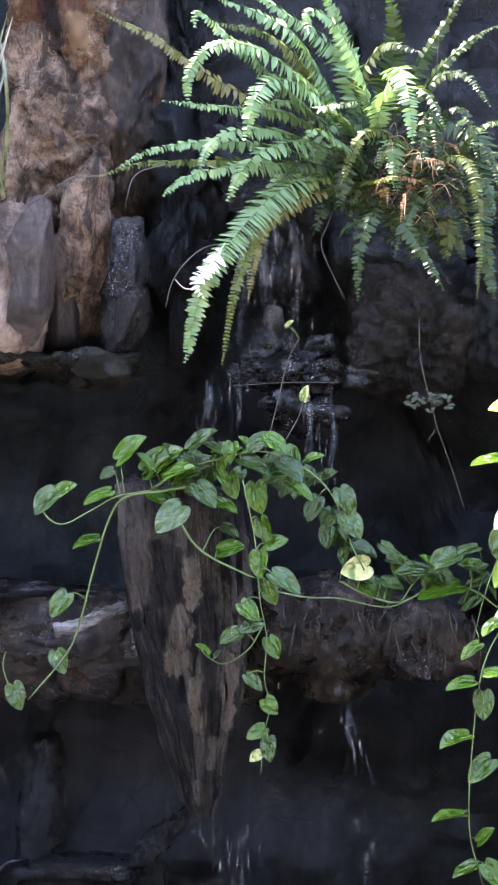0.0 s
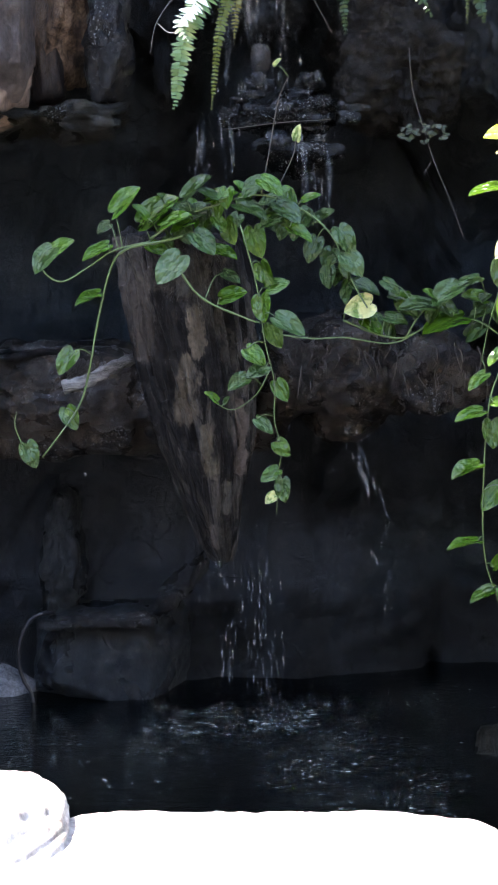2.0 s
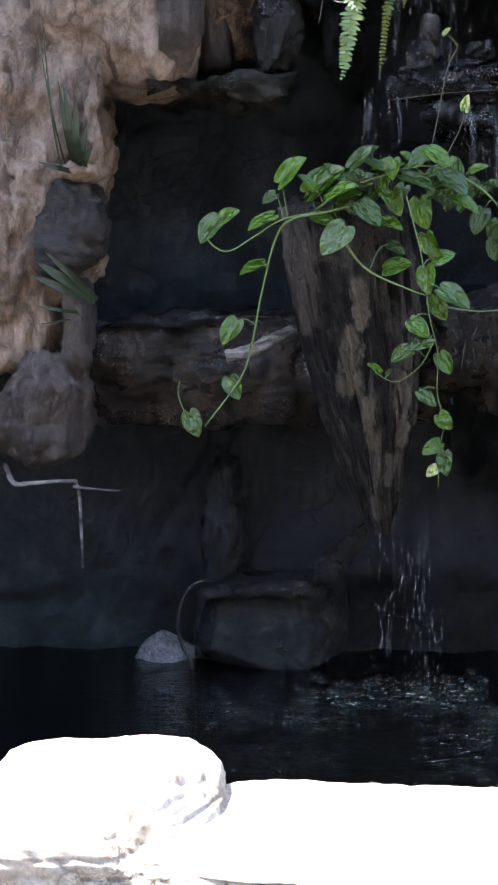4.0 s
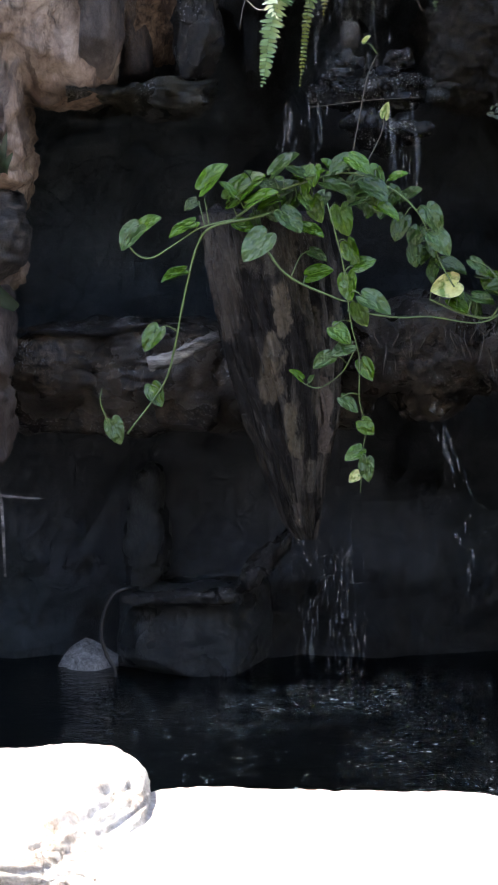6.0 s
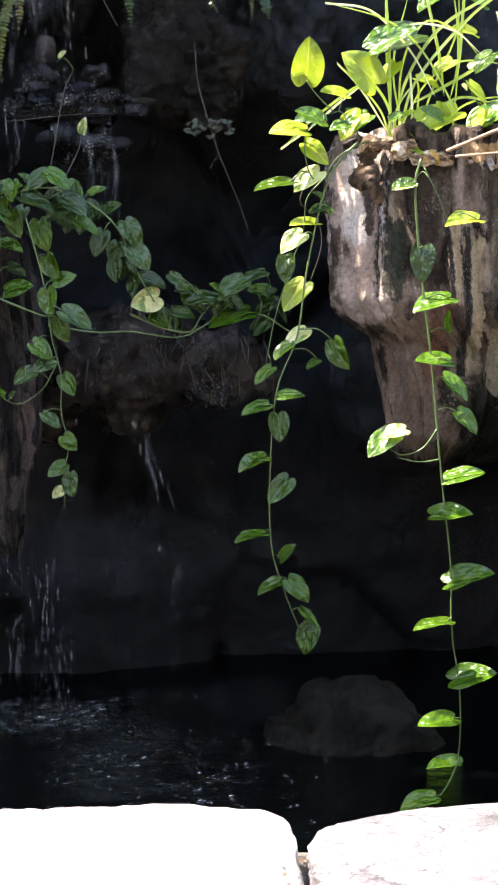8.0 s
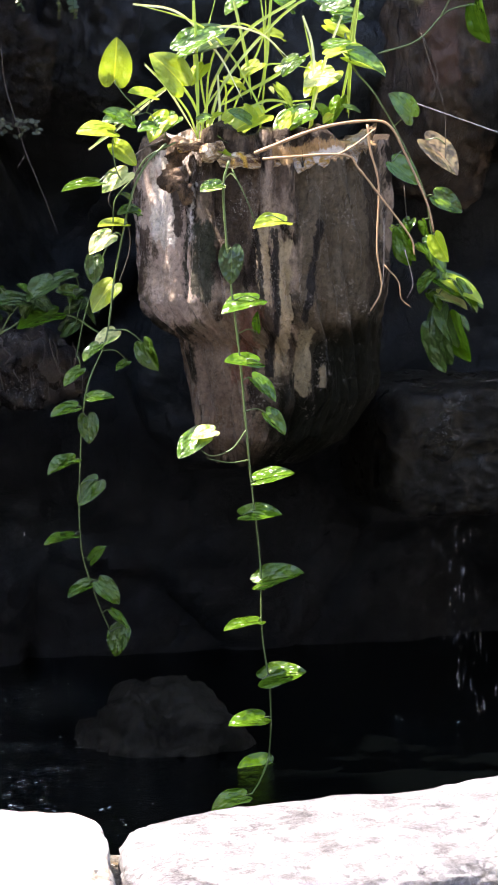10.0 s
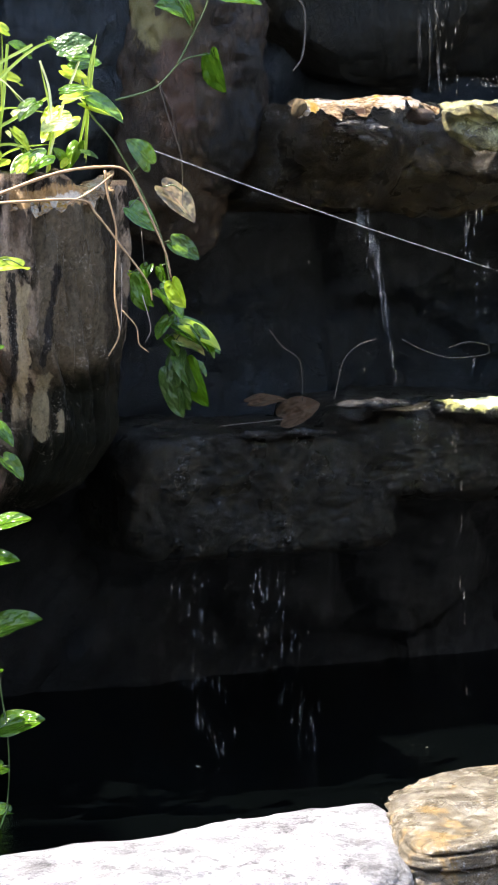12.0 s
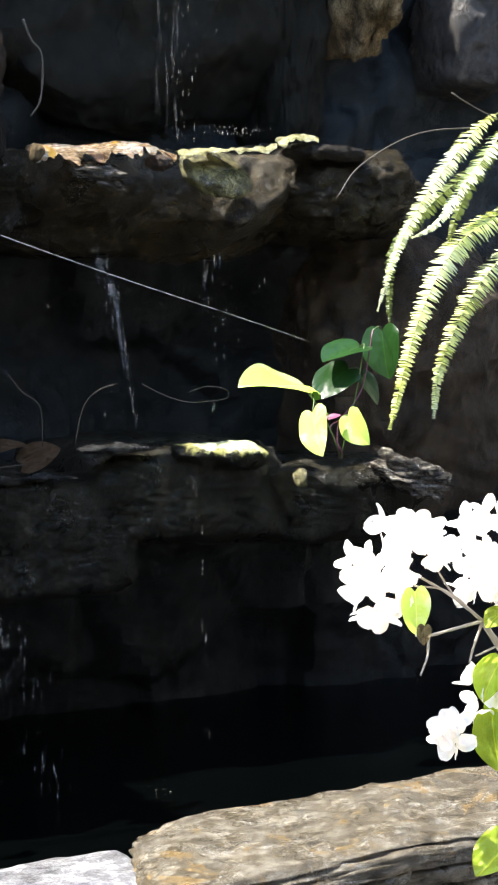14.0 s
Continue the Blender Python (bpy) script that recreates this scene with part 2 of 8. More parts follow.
# A lit copy of the moss above, its pale tones holding the sun.
M_MOSS_LIT = rock_mat("sunlit_mossy_rock", (0.2, 0.18, 0.06), (0.66, 0.63, 0.3), (0.88, 0.87, 0.7), (0.2, 0.5), 1.0, 4.0, None, 1.3, speck=0.4, relief=0.25)
M_WHITE_ROCK = rock_mat("pale_grey_rock", (0.08, 0.08, 0.084), (0.24, 0.238, 0.242), (0.5, 0.49, 0.49), (0.4, 0.7), 1.0, 1.6)
M_PEBBLE = rock_mat("wet_black_pebble", (0.008, 0.0085, 0.009), (0.018, 0.019, 0.02), (0.04, 0.042, 0.042), (0.05, 0.22), 1.0, 2.2, None, 1.0, 0.2, glint=0.9, sheen=0.6)


def trunk_mat(name, dark, mid, pale, patch, stripes=9.0, slow=1.6, marks=(), glint=0.0):
    """Stone grown like old bark: torn dark and pale bands down its length, with lichen patches."""
    m = Mat(name)
    vec = m.space((stripes, slow, 1.0), "UV")
    band = m.noise(1.6, 7, 0.62, vec, 1.1)
    line = m.noise(3.4, 5, 0.6, vec, 0.7)
    fine = m.noise(75.0, 6, 0.75)
    base = m.ramp(band, (0.36, dark), (0.45, tuple((a + b) / 2 for a, b in zip(dark, mid))), (0.5, mid), (0.62, pale))
    base = m.mix(m.ramp(line, (0.42, 1.0), (0.48, 0.0)), base, tuple(c * 0.6 for c in dark))
    spot = m.ramp(m.noise(1.3, 8, 0.7, m.space((stripes * 0.6, slow * 1.5, 1.0), "UV"), 0.8), (0.54, 0.0), (0.58, 1.0))
    base = m.mix(m.math("MULTIPLY", spot, 0.55), base, patch)
    for colour, a, b, r in marks:
        base = stain_or_shade(m, base, colour, a, b, r, 0.3 if r > 0.1 else 0.7)
    base = m.mix(0.7, base, m.ramp(fine, (0.33, (0.3, 0.3, 0.3)), (0.52, (0.95, 0.95, 0.95)), (0.7, (1.4, 1.4, 1.4))), "MULTIPLY")
    wet = m.ramp(m.noise(8.0, 4, 0.5), (0.35, 0.25), (0.65, 0.6))
    # Pale dots paint the trunk's wet sparkle over the lower roughness.
    if glint:
        drop = m.math("MULTIPLY", m.ramp(m.noise(120.0, 3, 0.6), (0.56, 0.0), (0.64, 1.0)), m.ramp(m.noise(10.0, 4, 0.6), (0.52, 0.0), (0.6, 1.0)))
        base = m.mix(m.math("MULTIPLY", drop, glint), base, (0.5, 0.46, 0.4))
        wet = m.mix(drop, wet, (0.08, 0.08, 0.08))
    n1 = m.bump(m.mix(0.5, band, line), 1.0, 0.06)
    n2 = m.bump(fine, 0.9, 0.014, n1)
    m.set(Base_Color=base, Roughness=wet, Normal=n2, Specular_IOR_Level=m.ramp(base, (0.01, 0.04), (0.16, 0.32)))
    return m.m


# The blackest tone is moss at the east foot, painted shade in the undercut.
OCHRE, LICHEN, DARK_WET, MOSS_OR_SHADE = (0.105, 0.084, 0.06), (0.24, 0.2, 0.12), (0.018, 0.0165, 0.016), (0.008, 0.009, 0.006)
M_TRUNK = trunk_mat("dark_trunk_rock", (0.017, 0.0155, 0.0148), (0.036, 0.032, 0.0285), (0.085, 0.073, 0.061), (0.07, 0.06, 0.045), 8.0, marks=(
    ((0.06, 0.05, 0.042), (-0.2, 1.5), (-0.14, 1.3), 0.05), (DARK_WET, (-0.1, 1.415), (-0.103, 1.288), 0.03), (DARK_WET, (-0.05, 1.43), (-0.05, 1.1), 0.018),
    (OCHRE, (-0.015, 1.41), (-0.002, 1.292), 0.026), (OCHRE, (-0.038, 1.248), (-0.041, 1.105), 0.034), ((0.12, 0.1, 0.07), (0.007, 1.056), (0.029, 0.93), 0.024),
    (DARK_WET, (0.038, 1.3), (0.071, 0.923), 0.03), ((0.12, 0.095, 0.08), (0.115, 1.13), (0.113, 0.933), 0.022), ((0.1, 0.09, 0.075), (0.073, 0.89), (0.072, 0.806), 0.014),
    ((0.11, 0.09, 0.075), (0.027, 0.754), (0.034, 0.695), 0.014), (DARK_WET, (-0.124, 1.169), (0.007, 0.837), 0.008), (DARK_WET, (-0.165, 1.2), (-0.05, 0.9), 0.008)))
# Paints the sunlit rim and left strip pale, the right half and left undercut dark.
M_BROAD = trunk_mat("brown_trunk_rock", (0.035, 0.025, 0.018), (0.125, 0.088, 0.06), (0.34, 0.25, 0.18), (0.26, 0.2, 0.13), 8.0, 1.1, marks=(
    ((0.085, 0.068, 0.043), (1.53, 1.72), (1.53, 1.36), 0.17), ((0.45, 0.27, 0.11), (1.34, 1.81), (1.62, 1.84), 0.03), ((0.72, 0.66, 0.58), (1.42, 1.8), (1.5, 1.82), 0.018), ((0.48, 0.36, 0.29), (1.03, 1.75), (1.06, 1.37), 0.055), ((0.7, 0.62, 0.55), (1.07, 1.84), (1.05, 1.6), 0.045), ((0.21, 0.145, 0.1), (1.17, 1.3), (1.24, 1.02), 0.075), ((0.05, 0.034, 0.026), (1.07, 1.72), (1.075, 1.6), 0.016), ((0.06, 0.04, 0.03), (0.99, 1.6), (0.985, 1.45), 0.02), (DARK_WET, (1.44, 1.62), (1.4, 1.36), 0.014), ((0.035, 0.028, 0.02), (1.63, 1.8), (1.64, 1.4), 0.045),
    ((0.03, 0.034, 0.022), (1.125, 1.6), (1.118, 1.434), 0.034), ((0.04, 0.028, 0.02), (1.19, 1.82), (1.2, 1.6), 0.04), ((0.17, 0.08, 0.055), (1.245, 1.411), (1.249, 1.19), 0.03), ((0.33, 0.24, 0.14), (1.28, 1.6), (1.279, 1.41), 0.02),
    ((0.36, 0.28, 0.17), (1.338, 1.56), (1.345, 1.212), 0.022), (DARK_WET, (1.31, 1.6), (1.317, 1.2), 0.011), (DARK_WET, (1.258, 1.605), (1.27, 1.41), 0.008),
    (MOSS_OR_SHADE, (1.66, 1.12), (1.6, 0.9), 0.28), (MOSS_OR_SHADE, (1.57, 1.1), (1.5, 0.9), 0.24), (MOSS_OR_SHADE, (1.45, 1.08), (1.42, 0.9), 0.07), (MOSS_OR_SHADE, (1.02, 1.27), (1.06, 1.2), 0.1), (LICHEN, (1.409, 1.31), (1.414, 1.155), 0.026), (LICHEN, (1.472, 1.209), (1.472, 1.164), 0.012)), glint=0.28)


def leaf_mat(name, green, pale, amount, rough=0.32, glow=0.35, spot=1.0, through_tint=(1.25, 1.3, 0.55), spread=0.7, ripple=0.55):
    """A leaf: green with pale flecks along the blade, a lighter midrib, a waxy gloss, and light that shines through."""
    m = Mat(name)
    vec = m.space((1.3, 0.85, 1.0))
    rand = m.t.nodes.new("ShaderNodeObjectInfo").outputs["Random"]
    shift = m.node("ShaderNodeCombineXYZ", X=m.math("MULTIPLY", rand, 37.0), Y=m.math("MULTIPLY", rand, 11.0))
    add = m.t.nodes.new("ShaderNodeVectorMath")
    m.put(add.inputs[0], vec)
    m.put(add.inputs[1], shift.outputs[0])
    fleck = m.noise(2.2 * spot, 4, 0.55, add.outputs[0], 0.6)
    split = m.ramp(fleck, (0.57 - amount, 0.0), (0.72 - amount, 1.0))
    tone = m.math("MULTIPLY_ADD", rand, spread)
    tone.node.inputs[2].default_value = 1.0 - spread * 0.54
    base = m.mix(1.0, green, m.ramp(tone, (0.0, 0.0), (1.0, 1.0)), "MULTIPLY")
    body = m.mix(m.noise(30.0, 4, 0.6, add.outputs[0]), base, m.mix(0.6, base, (green[0] * 1.7, green[1] * 1.4, green[2])))
    sep = m.node("ShaderNodeSeparateXYZ", Vector=m.co.outputs["Object"])
    rib = m.ramp(m.math("ABSOLUTE", sep.outputs["X"]), (0.0, 1.0), (0.022, 0.0))
    colour = m.mix(split, body, pale)
    colour = m.mix(m.math("MULTIPLY", rib, 0.5), colour, (min(1, green[0] * 3), min(1, green[1] * 2), green[2] * 2))
    veins = m.t.nodes.new("ShaderNodeTexWave")
    veins.inputs["Scale"].default_value, veins.inputs["Distortion"].default_value = 5.0, 3.0
    m.put(veins.inputs["Vector"], m.space((0.6, 1.0, 1.0)))
    n = m.bump(m.noise(2.6, 2, 0.5, add.outputs[0]), ripple, 0.06, m.bump(veins.outputs["Fac"], 0.15 * ripple, 0.02))
    m.set(Base_Color=colour, Roughness=rough, Normal=n)
    m.b.inputs["Coat Weight"].default_value = 0.28
    m.b.inputs["Specular IOR Level"].default_value = 0.38
    m.b.inputs["Coat Roughness"].default_value = 0.08
    thru = m.node("ShaderNodeBsdfTranslucent", Color=m.mix(1.0, colour, through_tint, "MULTIPLY"))
    join = m.node("ShaderNodeMixShader", Fac=glow)
    m.t.links.new(m.b.outputs[0], join.inputs[1])
    m.t.links.new(thru.outputs[0], join.inputs[2])
    m.t.links.new(join.outputs[0], m.out.inputs["Surface"])
    return m.m


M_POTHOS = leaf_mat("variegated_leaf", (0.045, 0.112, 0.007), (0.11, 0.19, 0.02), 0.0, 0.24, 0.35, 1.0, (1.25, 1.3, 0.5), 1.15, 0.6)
# A darker, duller copy of the same leaf.
M_POTHOS_DARK = leaf_mat("dull_green_leaf", (0.028, 0.064, 0.012), (0.06, 0.105, 0.026), 0.02, 0.28, 0.25, spread=1.0)
M_POTHOS_DARK.node_tree.nodes["Principled BSDF"].inputs["Coat Weight"].default_value = 0.1
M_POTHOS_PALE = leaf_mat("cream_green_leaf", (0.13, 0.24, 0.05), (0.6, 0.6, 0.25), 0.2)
# A lit copy of the pothos leaf, its yellow-green holding the sunlight.
M_POTHOS_LIT = leaf_mat("sunlit_green_leaf", (0.27, 0.4, 0.035), (0.42, 0.5, 0.09), 0.01, 0.35, 0.55)
M_POTHOS_DEAD = leaf_mat("browned_leaf", (0.1, 0.075, 0.033), (0.15, 0.12, 0.05), 0.1, 0.5, 0.2)
M_WEED = leaf_mat("dusty_weed_leaf", (0.05, 0.062, 0.034), (0.1, 0.11, 0.07), 0.05, 0.5, 0.25)
M_LITTER = leaf_mat("rotting_leaf", (0.024, 0.015, 0.008), (0.035, 0.024, 0.013), 0.05, 0.7, 0.05)
M_LITTER.node_tree.nodes["Principled BSDF"].inputs["Coat Weight"].default_value = 0.0
M_LITTER.node_tree.nodes["Principled BSDF"].inputs["Specular IOR Level"].default_value = 0.1
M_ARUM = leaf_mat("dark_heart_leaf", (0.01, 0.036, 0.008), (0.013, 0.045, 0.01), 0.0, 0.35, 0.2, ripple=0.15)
# Lit copy of the heart leaf: sunlight is put into its pale green.
M_ARUM_LIT = leaf_mat("sunlit_heart_leaf", (0.5, 0.7, 0.18), (0.7, 0.82, 0.45), 0.06, 0.4, 0.55, 0.6, (1.1, 1.25, 0.75), 0.2, 0.05)
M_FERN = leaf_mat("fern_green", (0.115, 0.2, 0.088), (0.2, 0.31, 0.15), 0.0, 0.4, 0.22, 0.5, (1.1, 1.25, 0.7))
# Lit copy of the fern: the sun is put into its pale green.
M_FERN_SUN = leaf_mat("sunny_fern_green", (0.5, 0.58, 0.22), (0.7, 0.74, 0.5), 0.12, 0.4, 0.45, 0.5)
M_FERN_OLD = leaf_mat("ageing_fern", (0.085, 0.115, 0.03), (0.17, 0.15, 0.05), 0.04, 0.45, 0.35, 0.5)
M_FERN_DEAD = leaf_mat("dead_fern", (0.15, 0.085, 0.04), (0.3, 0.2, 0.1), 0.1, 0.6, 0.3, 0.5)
# Dark copy of the fern: shade is put into its green.
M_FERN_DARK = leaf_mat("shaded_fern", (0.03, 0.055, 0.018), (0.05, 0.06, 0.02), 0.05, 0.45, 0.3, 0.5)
for green in (M_FERN, M_FERN_SUN, M_FERN_OLD, M_FERN_DARK, M_FERN_DEAD, M_ARUM):
    green.node_tree.nodes["Principled BSDF"].inputs["Coat Weight"].default_value = 0.05
    green.node_tree.nodes["Principled BSDF"].inputs["Specular IOR Level"].default_value = 0.25
M_GRASS = leaf_mat("sunlit_grass", (0.32, 0.46, 0.11), (0.5, 0.58, 0.25), 0.05, 0.35, 0.45)
# White puts the sun's glare into the grass; the fern tip is bleached.
M_GRASS_PALE = leaf_mat("sunlit_bleached_blade", (0.6, 0.66, 0.45), (0.75, 0.78, 0.65), 0.05, 0.3, 0.4)
M_STRAW = leaf_mat("straw_reed", (0.13, 0.135, 0.085), (0.38, 0.38, 0.28), 0.12, 0.5, 0.25, 2.0)
M_REED = leaf_mat("striped_reed", (0.06, 0.085, 0.045), (0.3, 0.32, 0.22), 0.12, 0.45, 0.3, 2.0)
M_REED_DARK = leaf_mat("dark_reed", (0.014, 0.027, 0.015), (0.04, 0.055, 0.035), 0.02, 0.6, 0.2)
M_BRACT = leaf_mat("white_bract", (0.93, 0.94, 0.95), (0.94, 0.95, 0.96), 0.1, 0.6, 0.6, 1.0, (1.0, 1.0, 1.0), 0.03, 0.0)
M_BRACT.node_tree.nodes["Principled BSDF"].inputs["Coat Weight"].default_value = 0.0


def plain(name, colour, rough=0.5, spread=0.35, scale=60.0):
    m = Mat(name)
    f = m.noise(scale, 5, 0.65)
    base = m.mix(f, tuple(c * (1 - spread) for c in colour), tuple(min(1, c * (1 + spread)) for c in colour))
    m.set(Base_Color=base, Roughness=rough, Normal=m.bump(f, 0.3, 0.002))
    return m.m


M_STEM = plain("green_stem", (0.07, 0.11, 0.03), 0.4)
M_ROOT = plain("thin_root", (0.045, 0.036, 0.026), 0.6)
M_TWIG = plain("dry_brown_stem", (0.3, 0.19, 0.1), 0.6)
M_PURPLE = plain("purple_stalk", (0.13, 0.035, 0.08), 0.4)
M_PALE_TWIG = plain("pale_grey_twig", (0.4, 0.34, 0.28), 0.6)
M_HOSE = plain("black_hose", (0.012, 0.012, 0.014), 0.3)
M_BARK = rock_mat("weathered_wood", (0.03, 0.028, 0.026), (0.17, 0.16, 0.15), (0.45, 0.43, 0.4), (0.3, 0.6), 1.0, 2.5, None, 1.8, 0.9, (0.3, 1.0, 2.5))
M_THREAD = plain("pale_thread", (0.6, 0.6, 0.62), 0.3)


def water_mats():
    m = Mat("pond_water")
    vec = m.space((1.0, 2.2, 1.0))
    wave = m.noise(14.0, 5, 0.6, vec, 0.8)
    n = m.bump(m.noise(60.0, 3, 0.5, vec), 0.3, 0.005, m.bump(wave, 0.24, 0.02))
    m.set(Base_Color=(0.0004, 0.0006, 0.0006, 1), Roughness=0.08, Normal=n, IOR=1.33)
    d = Mat("falling_water")
    d.set(Base_Color=(0.66, 0.63, 0.58, 1), Roughness=0.15, IOR=1.33, Alpha=d.ramp(d.noise(50.0, 4, 0.6), (0.4, 0.0), (0.78, 0.24)))
    v = Mat("water_veil")
    soft = v.ramp(v.noise(24.0, 5, 0.6, v.space((1.0, 1.0, 0.14))), (0.47, 0.0), (0.78, 0.17))
    v.set(Base_Color=(0.55, 0.54, 0.52, 1), Roughness=0.25, IOR=1.33, Alpha=soft)
    f = Mat("foam")
    thin = f.ramp(f.noise(70.0, 6, 0.75, f.space((0.5, 1.0, 1.0))), (0.46, 0.0), (0.68, 0.62))
    f.set(Base_Color=(0.34, 0.38, 0.34, 1), Roughness=0.4, Alpha=thin)
    return m.m, d.m, v.m, f.m


M_WATER, M_FALL, M_VEIL, M_FOAM = water_mats()

# ---- building helpers ----
def mesh_of(bm, name, material, smooth=True):
    me = bpy.data.meshes.new(name)
    bm.to_mesh(me)
    bm.free()
    if smooth:
        me.polygons.foreach_set("use_smooth", [True] * len(me.polygons))
    me.materials.append(material)
    return me


def under(ob, parent):
    """Hangs ob, already in place, under a thing."""
    ob.parent = parent
    ob.matrix_parent_inverse = Matrix.Translation(parent.location).inverted()
    return ob


def part(name, bm, material, parent, label="", smooth=True):
    ob = new(name, mesh_of(bm, name, material, smooth))
    under(ob, parent)
    if label:
        ob["label"] = label
    return ob


def thing(name, bm, material, label, category, group="", kind="", smooth=True):
    return tagged(new(name, mesh_of(bm, name, material, smooth)), label, category, group, kind)


def fract(v, freq, seed, octaves=5, rough=1.0):
    return noise.fractal(Vector(v) * freq + Vector((seed * 13.7, seed * 7.1, seed * 3.3)), rough, 2.0, octaves)


def rock_bm(centre, size, seed, amount=0.16, box=3.0, detail=4, layers=1.0, freq=2.2, turn=0.0, cuts=9, tip=0.0, bank=0.0, shear=(0.0, 0.0), strata=0.0, groove=0.018):
    """A weathered block: a box of that half size, split along flat faces, then pitted and cracked by noise."""
    bm = bmesh.new()
    bmesh.ops.create_icosphere(bm, subdivisions=detail, radius=1.0)
    big = max(size)
    rot = Matrix.Rotation(turn, 3, "Z") @ Matrix.Rotation(tip, 3, "X") @ Matrix.Rotation(bank, 3, "Y")
    rnd = random.Random(seed)
    planes = []
    for _ in range(cuts):
        n = Vector((rnd.gauss(0, 1), rnd.gauss(0, 1), rnd.gauss(0, 0.8))).normalized()
        planes.append((n, rnd.uniform(0.78, 1.02) * math.sqrt(sum((n[i] * size[i]) ** 2 for i in range(3))) * 1.08))
    for v in bm.verts:
        d = v.co.normalized()
        k = (abs(d.x) ** box + abs(d.y) ** box + abs(d.z) ** box) ** (-1 / box)
        p = Vector((d.x * k * size[0], d.y * k * size[1], d.z * k * size[2]))
        for n, o in planes:
            over = p.dot(n) - o
            if over > 0:
                p -= n * over * 0.92
        q = Vector((p.x, p.y, p.z * layers)) / 0.3
        cell = noise.voronoi(q * freq * 0.9 + Vector((seed, seed * 2.3, -seed)))[0]
        step = cell[1] - cell[0]
        ridge = 1 - abs(fract(q, freq * 2.0, seed + 5, 4))
        h = 0.5 * fract(q, freq * 0.6, seed) + 0.2 * ridge + 0.16 * fract(q, freq * 5, seed + 3, 4) - 0.7 * max(0.0, 0.2 - step)
        if strata:
            split = abs(((p.z * strata + 0.5 * fract(q, 0.7, seed + 9)) % 1) - 0.5) * 2
            p -= Vector((d.x, d.y, 0)) * groove * max(0.0, 1 - split / 0.22) * (0.4 + abs(fract(q, 1.1, seed + 11)))
        along = (p.x / size[0] + 1) / 2
        p.x += (shear[0] * (1 - along) + shear[1] * along) * p.y
        v.co = Vector(centre) + rot @ (p + d * (h - 0.1) * amount * min(0.3, big))
    return bm


def boulder(name, centre, size, seed, material, label, category="rock", group="", **how):
    return thing(name, rock_bm(centre, size, seed, **how), material, label, category, group)


def tube(points, radius, sides=6, taper=0.6, steps=6):
    """A round tapering stem through the points."""
    pts = smooth_line(points, steps)
    bm = bmesh.new()
    rings = []
    for i, p in enumerate(pts):
        a, b = pts[max(0, i - 1)], pts[min(len(pts) - 1, i + 1)]
        axis = (b - a).normalized()
        side = axis.cross(Vector((0.3, 1, 0.2))).normalized()
        up = side.cross(axis)
        r = radius * (1 - (1 - taper) * i / max(1, len(pts) - 1)) * (1 + 0.15 * math.sin(i * 2.1))
        rings.append([bm.verts.new(p + r * (math.cos(k * math.tau / sides) * side + math.sin(k * math.tau / sides) * up)) for k in range(sides)])
    for a, b in zip(rings, rings[1:]):
        for k in range(sides):
            bm.faces.new((a[k], a[(k + 1) % sides], b[(k + 1) % sides], b[k]))
    bm.faces.new(rings[0][::-1])
    bm.faces.new(rings[-1])
    return bm


def smooth_line(points, steps=6):
    """A Catmull-Rom line through the points."""
    p = [Vector(q) for q in points]
    p = [2 * p[0] - p[1], *p, 2 * p[-1] - p[-2]]
    out = []
    for a, b, c, d in zip(p, p[1:], p[2:], p[3:]):
        for i in range(steps):
            t = i / steps
            out.append(0.5 * (2 * b + (c - a) * t + (2 * a - 5 * b + 4 * c - d) * t * t + (3 * b - a - 3 * c + d) * t ** 3))
    return [*out, p[-2]]


VINES = {}


def plant(name, base, label, group="", category="plant"):
    ob = new(name)
    ob.location = base
    ob.empty_display_size = 0.05
    VINES[ob] = []
    return tagged(ob, label, category, group)


def vine(parent, points, radius, material, name="stem"):
    VINES[parent] += smooth_line(points, 8)
    return part(name, tube(points, radius), material, parent)


def leaf_bm(curl, fold, wide, wave, seed):
    """One heart-shaped blade, a unit long: stalk end at the origin, tip along +Y, upper side +Z."""
    bm = bmesh.new()
    rows, cols = 12, 8
    ph = random.Random(seed).uniform(0, 6)
    grid = []
    for i in range(rows + 1):
        t = i / rows
        half = wide * 0.575 * (1 - t) ** 0.8 * (0.72 + 1.1 * t)
        line = []
        for j in range(cols + 1):
            u = 2 * j / cols - 1
            lobes = 0.13 * (0.4 * u ** 4 - 4 * (abs(u) - u * u)) * (1 - t) ** 3
            bend = 0.035 * wave * math.sin(2.4 * t + ph) * t
            z = fold * abs(u) ** 1.5 * half * (0.6 + 0.4 * t) - curl * t * t - 0.1 * half * u ** 4 + 0.02 * wave * math.sin(ph + 8 * t + 2 * u) * abs(u) * (1 - t)
            line.append(bm.verts.new((u * half + bend, t + lobes, z)))
        grid.append(line)
    for a, b in zip(grid, grid[1:]):
        for j in range(cols):
            bm.faces.new((a[j], a[j + 1], b[j + 1], b[j]))
    bmesh.ops.remove_doubles(bm, verts=bm.verts, dist=0.004)
    return bm


LEAVES = {}
LEAF_FORMS = ((0.12, 0.35, 0.9, 1.0), (0.2, 0.25, 0.82, 1.5), (0.06, 0.5, 0.88, 0.8), (0.26, 0.3, 0.94, 1.2), (0.16, 0.6, 0.88, 1.6))


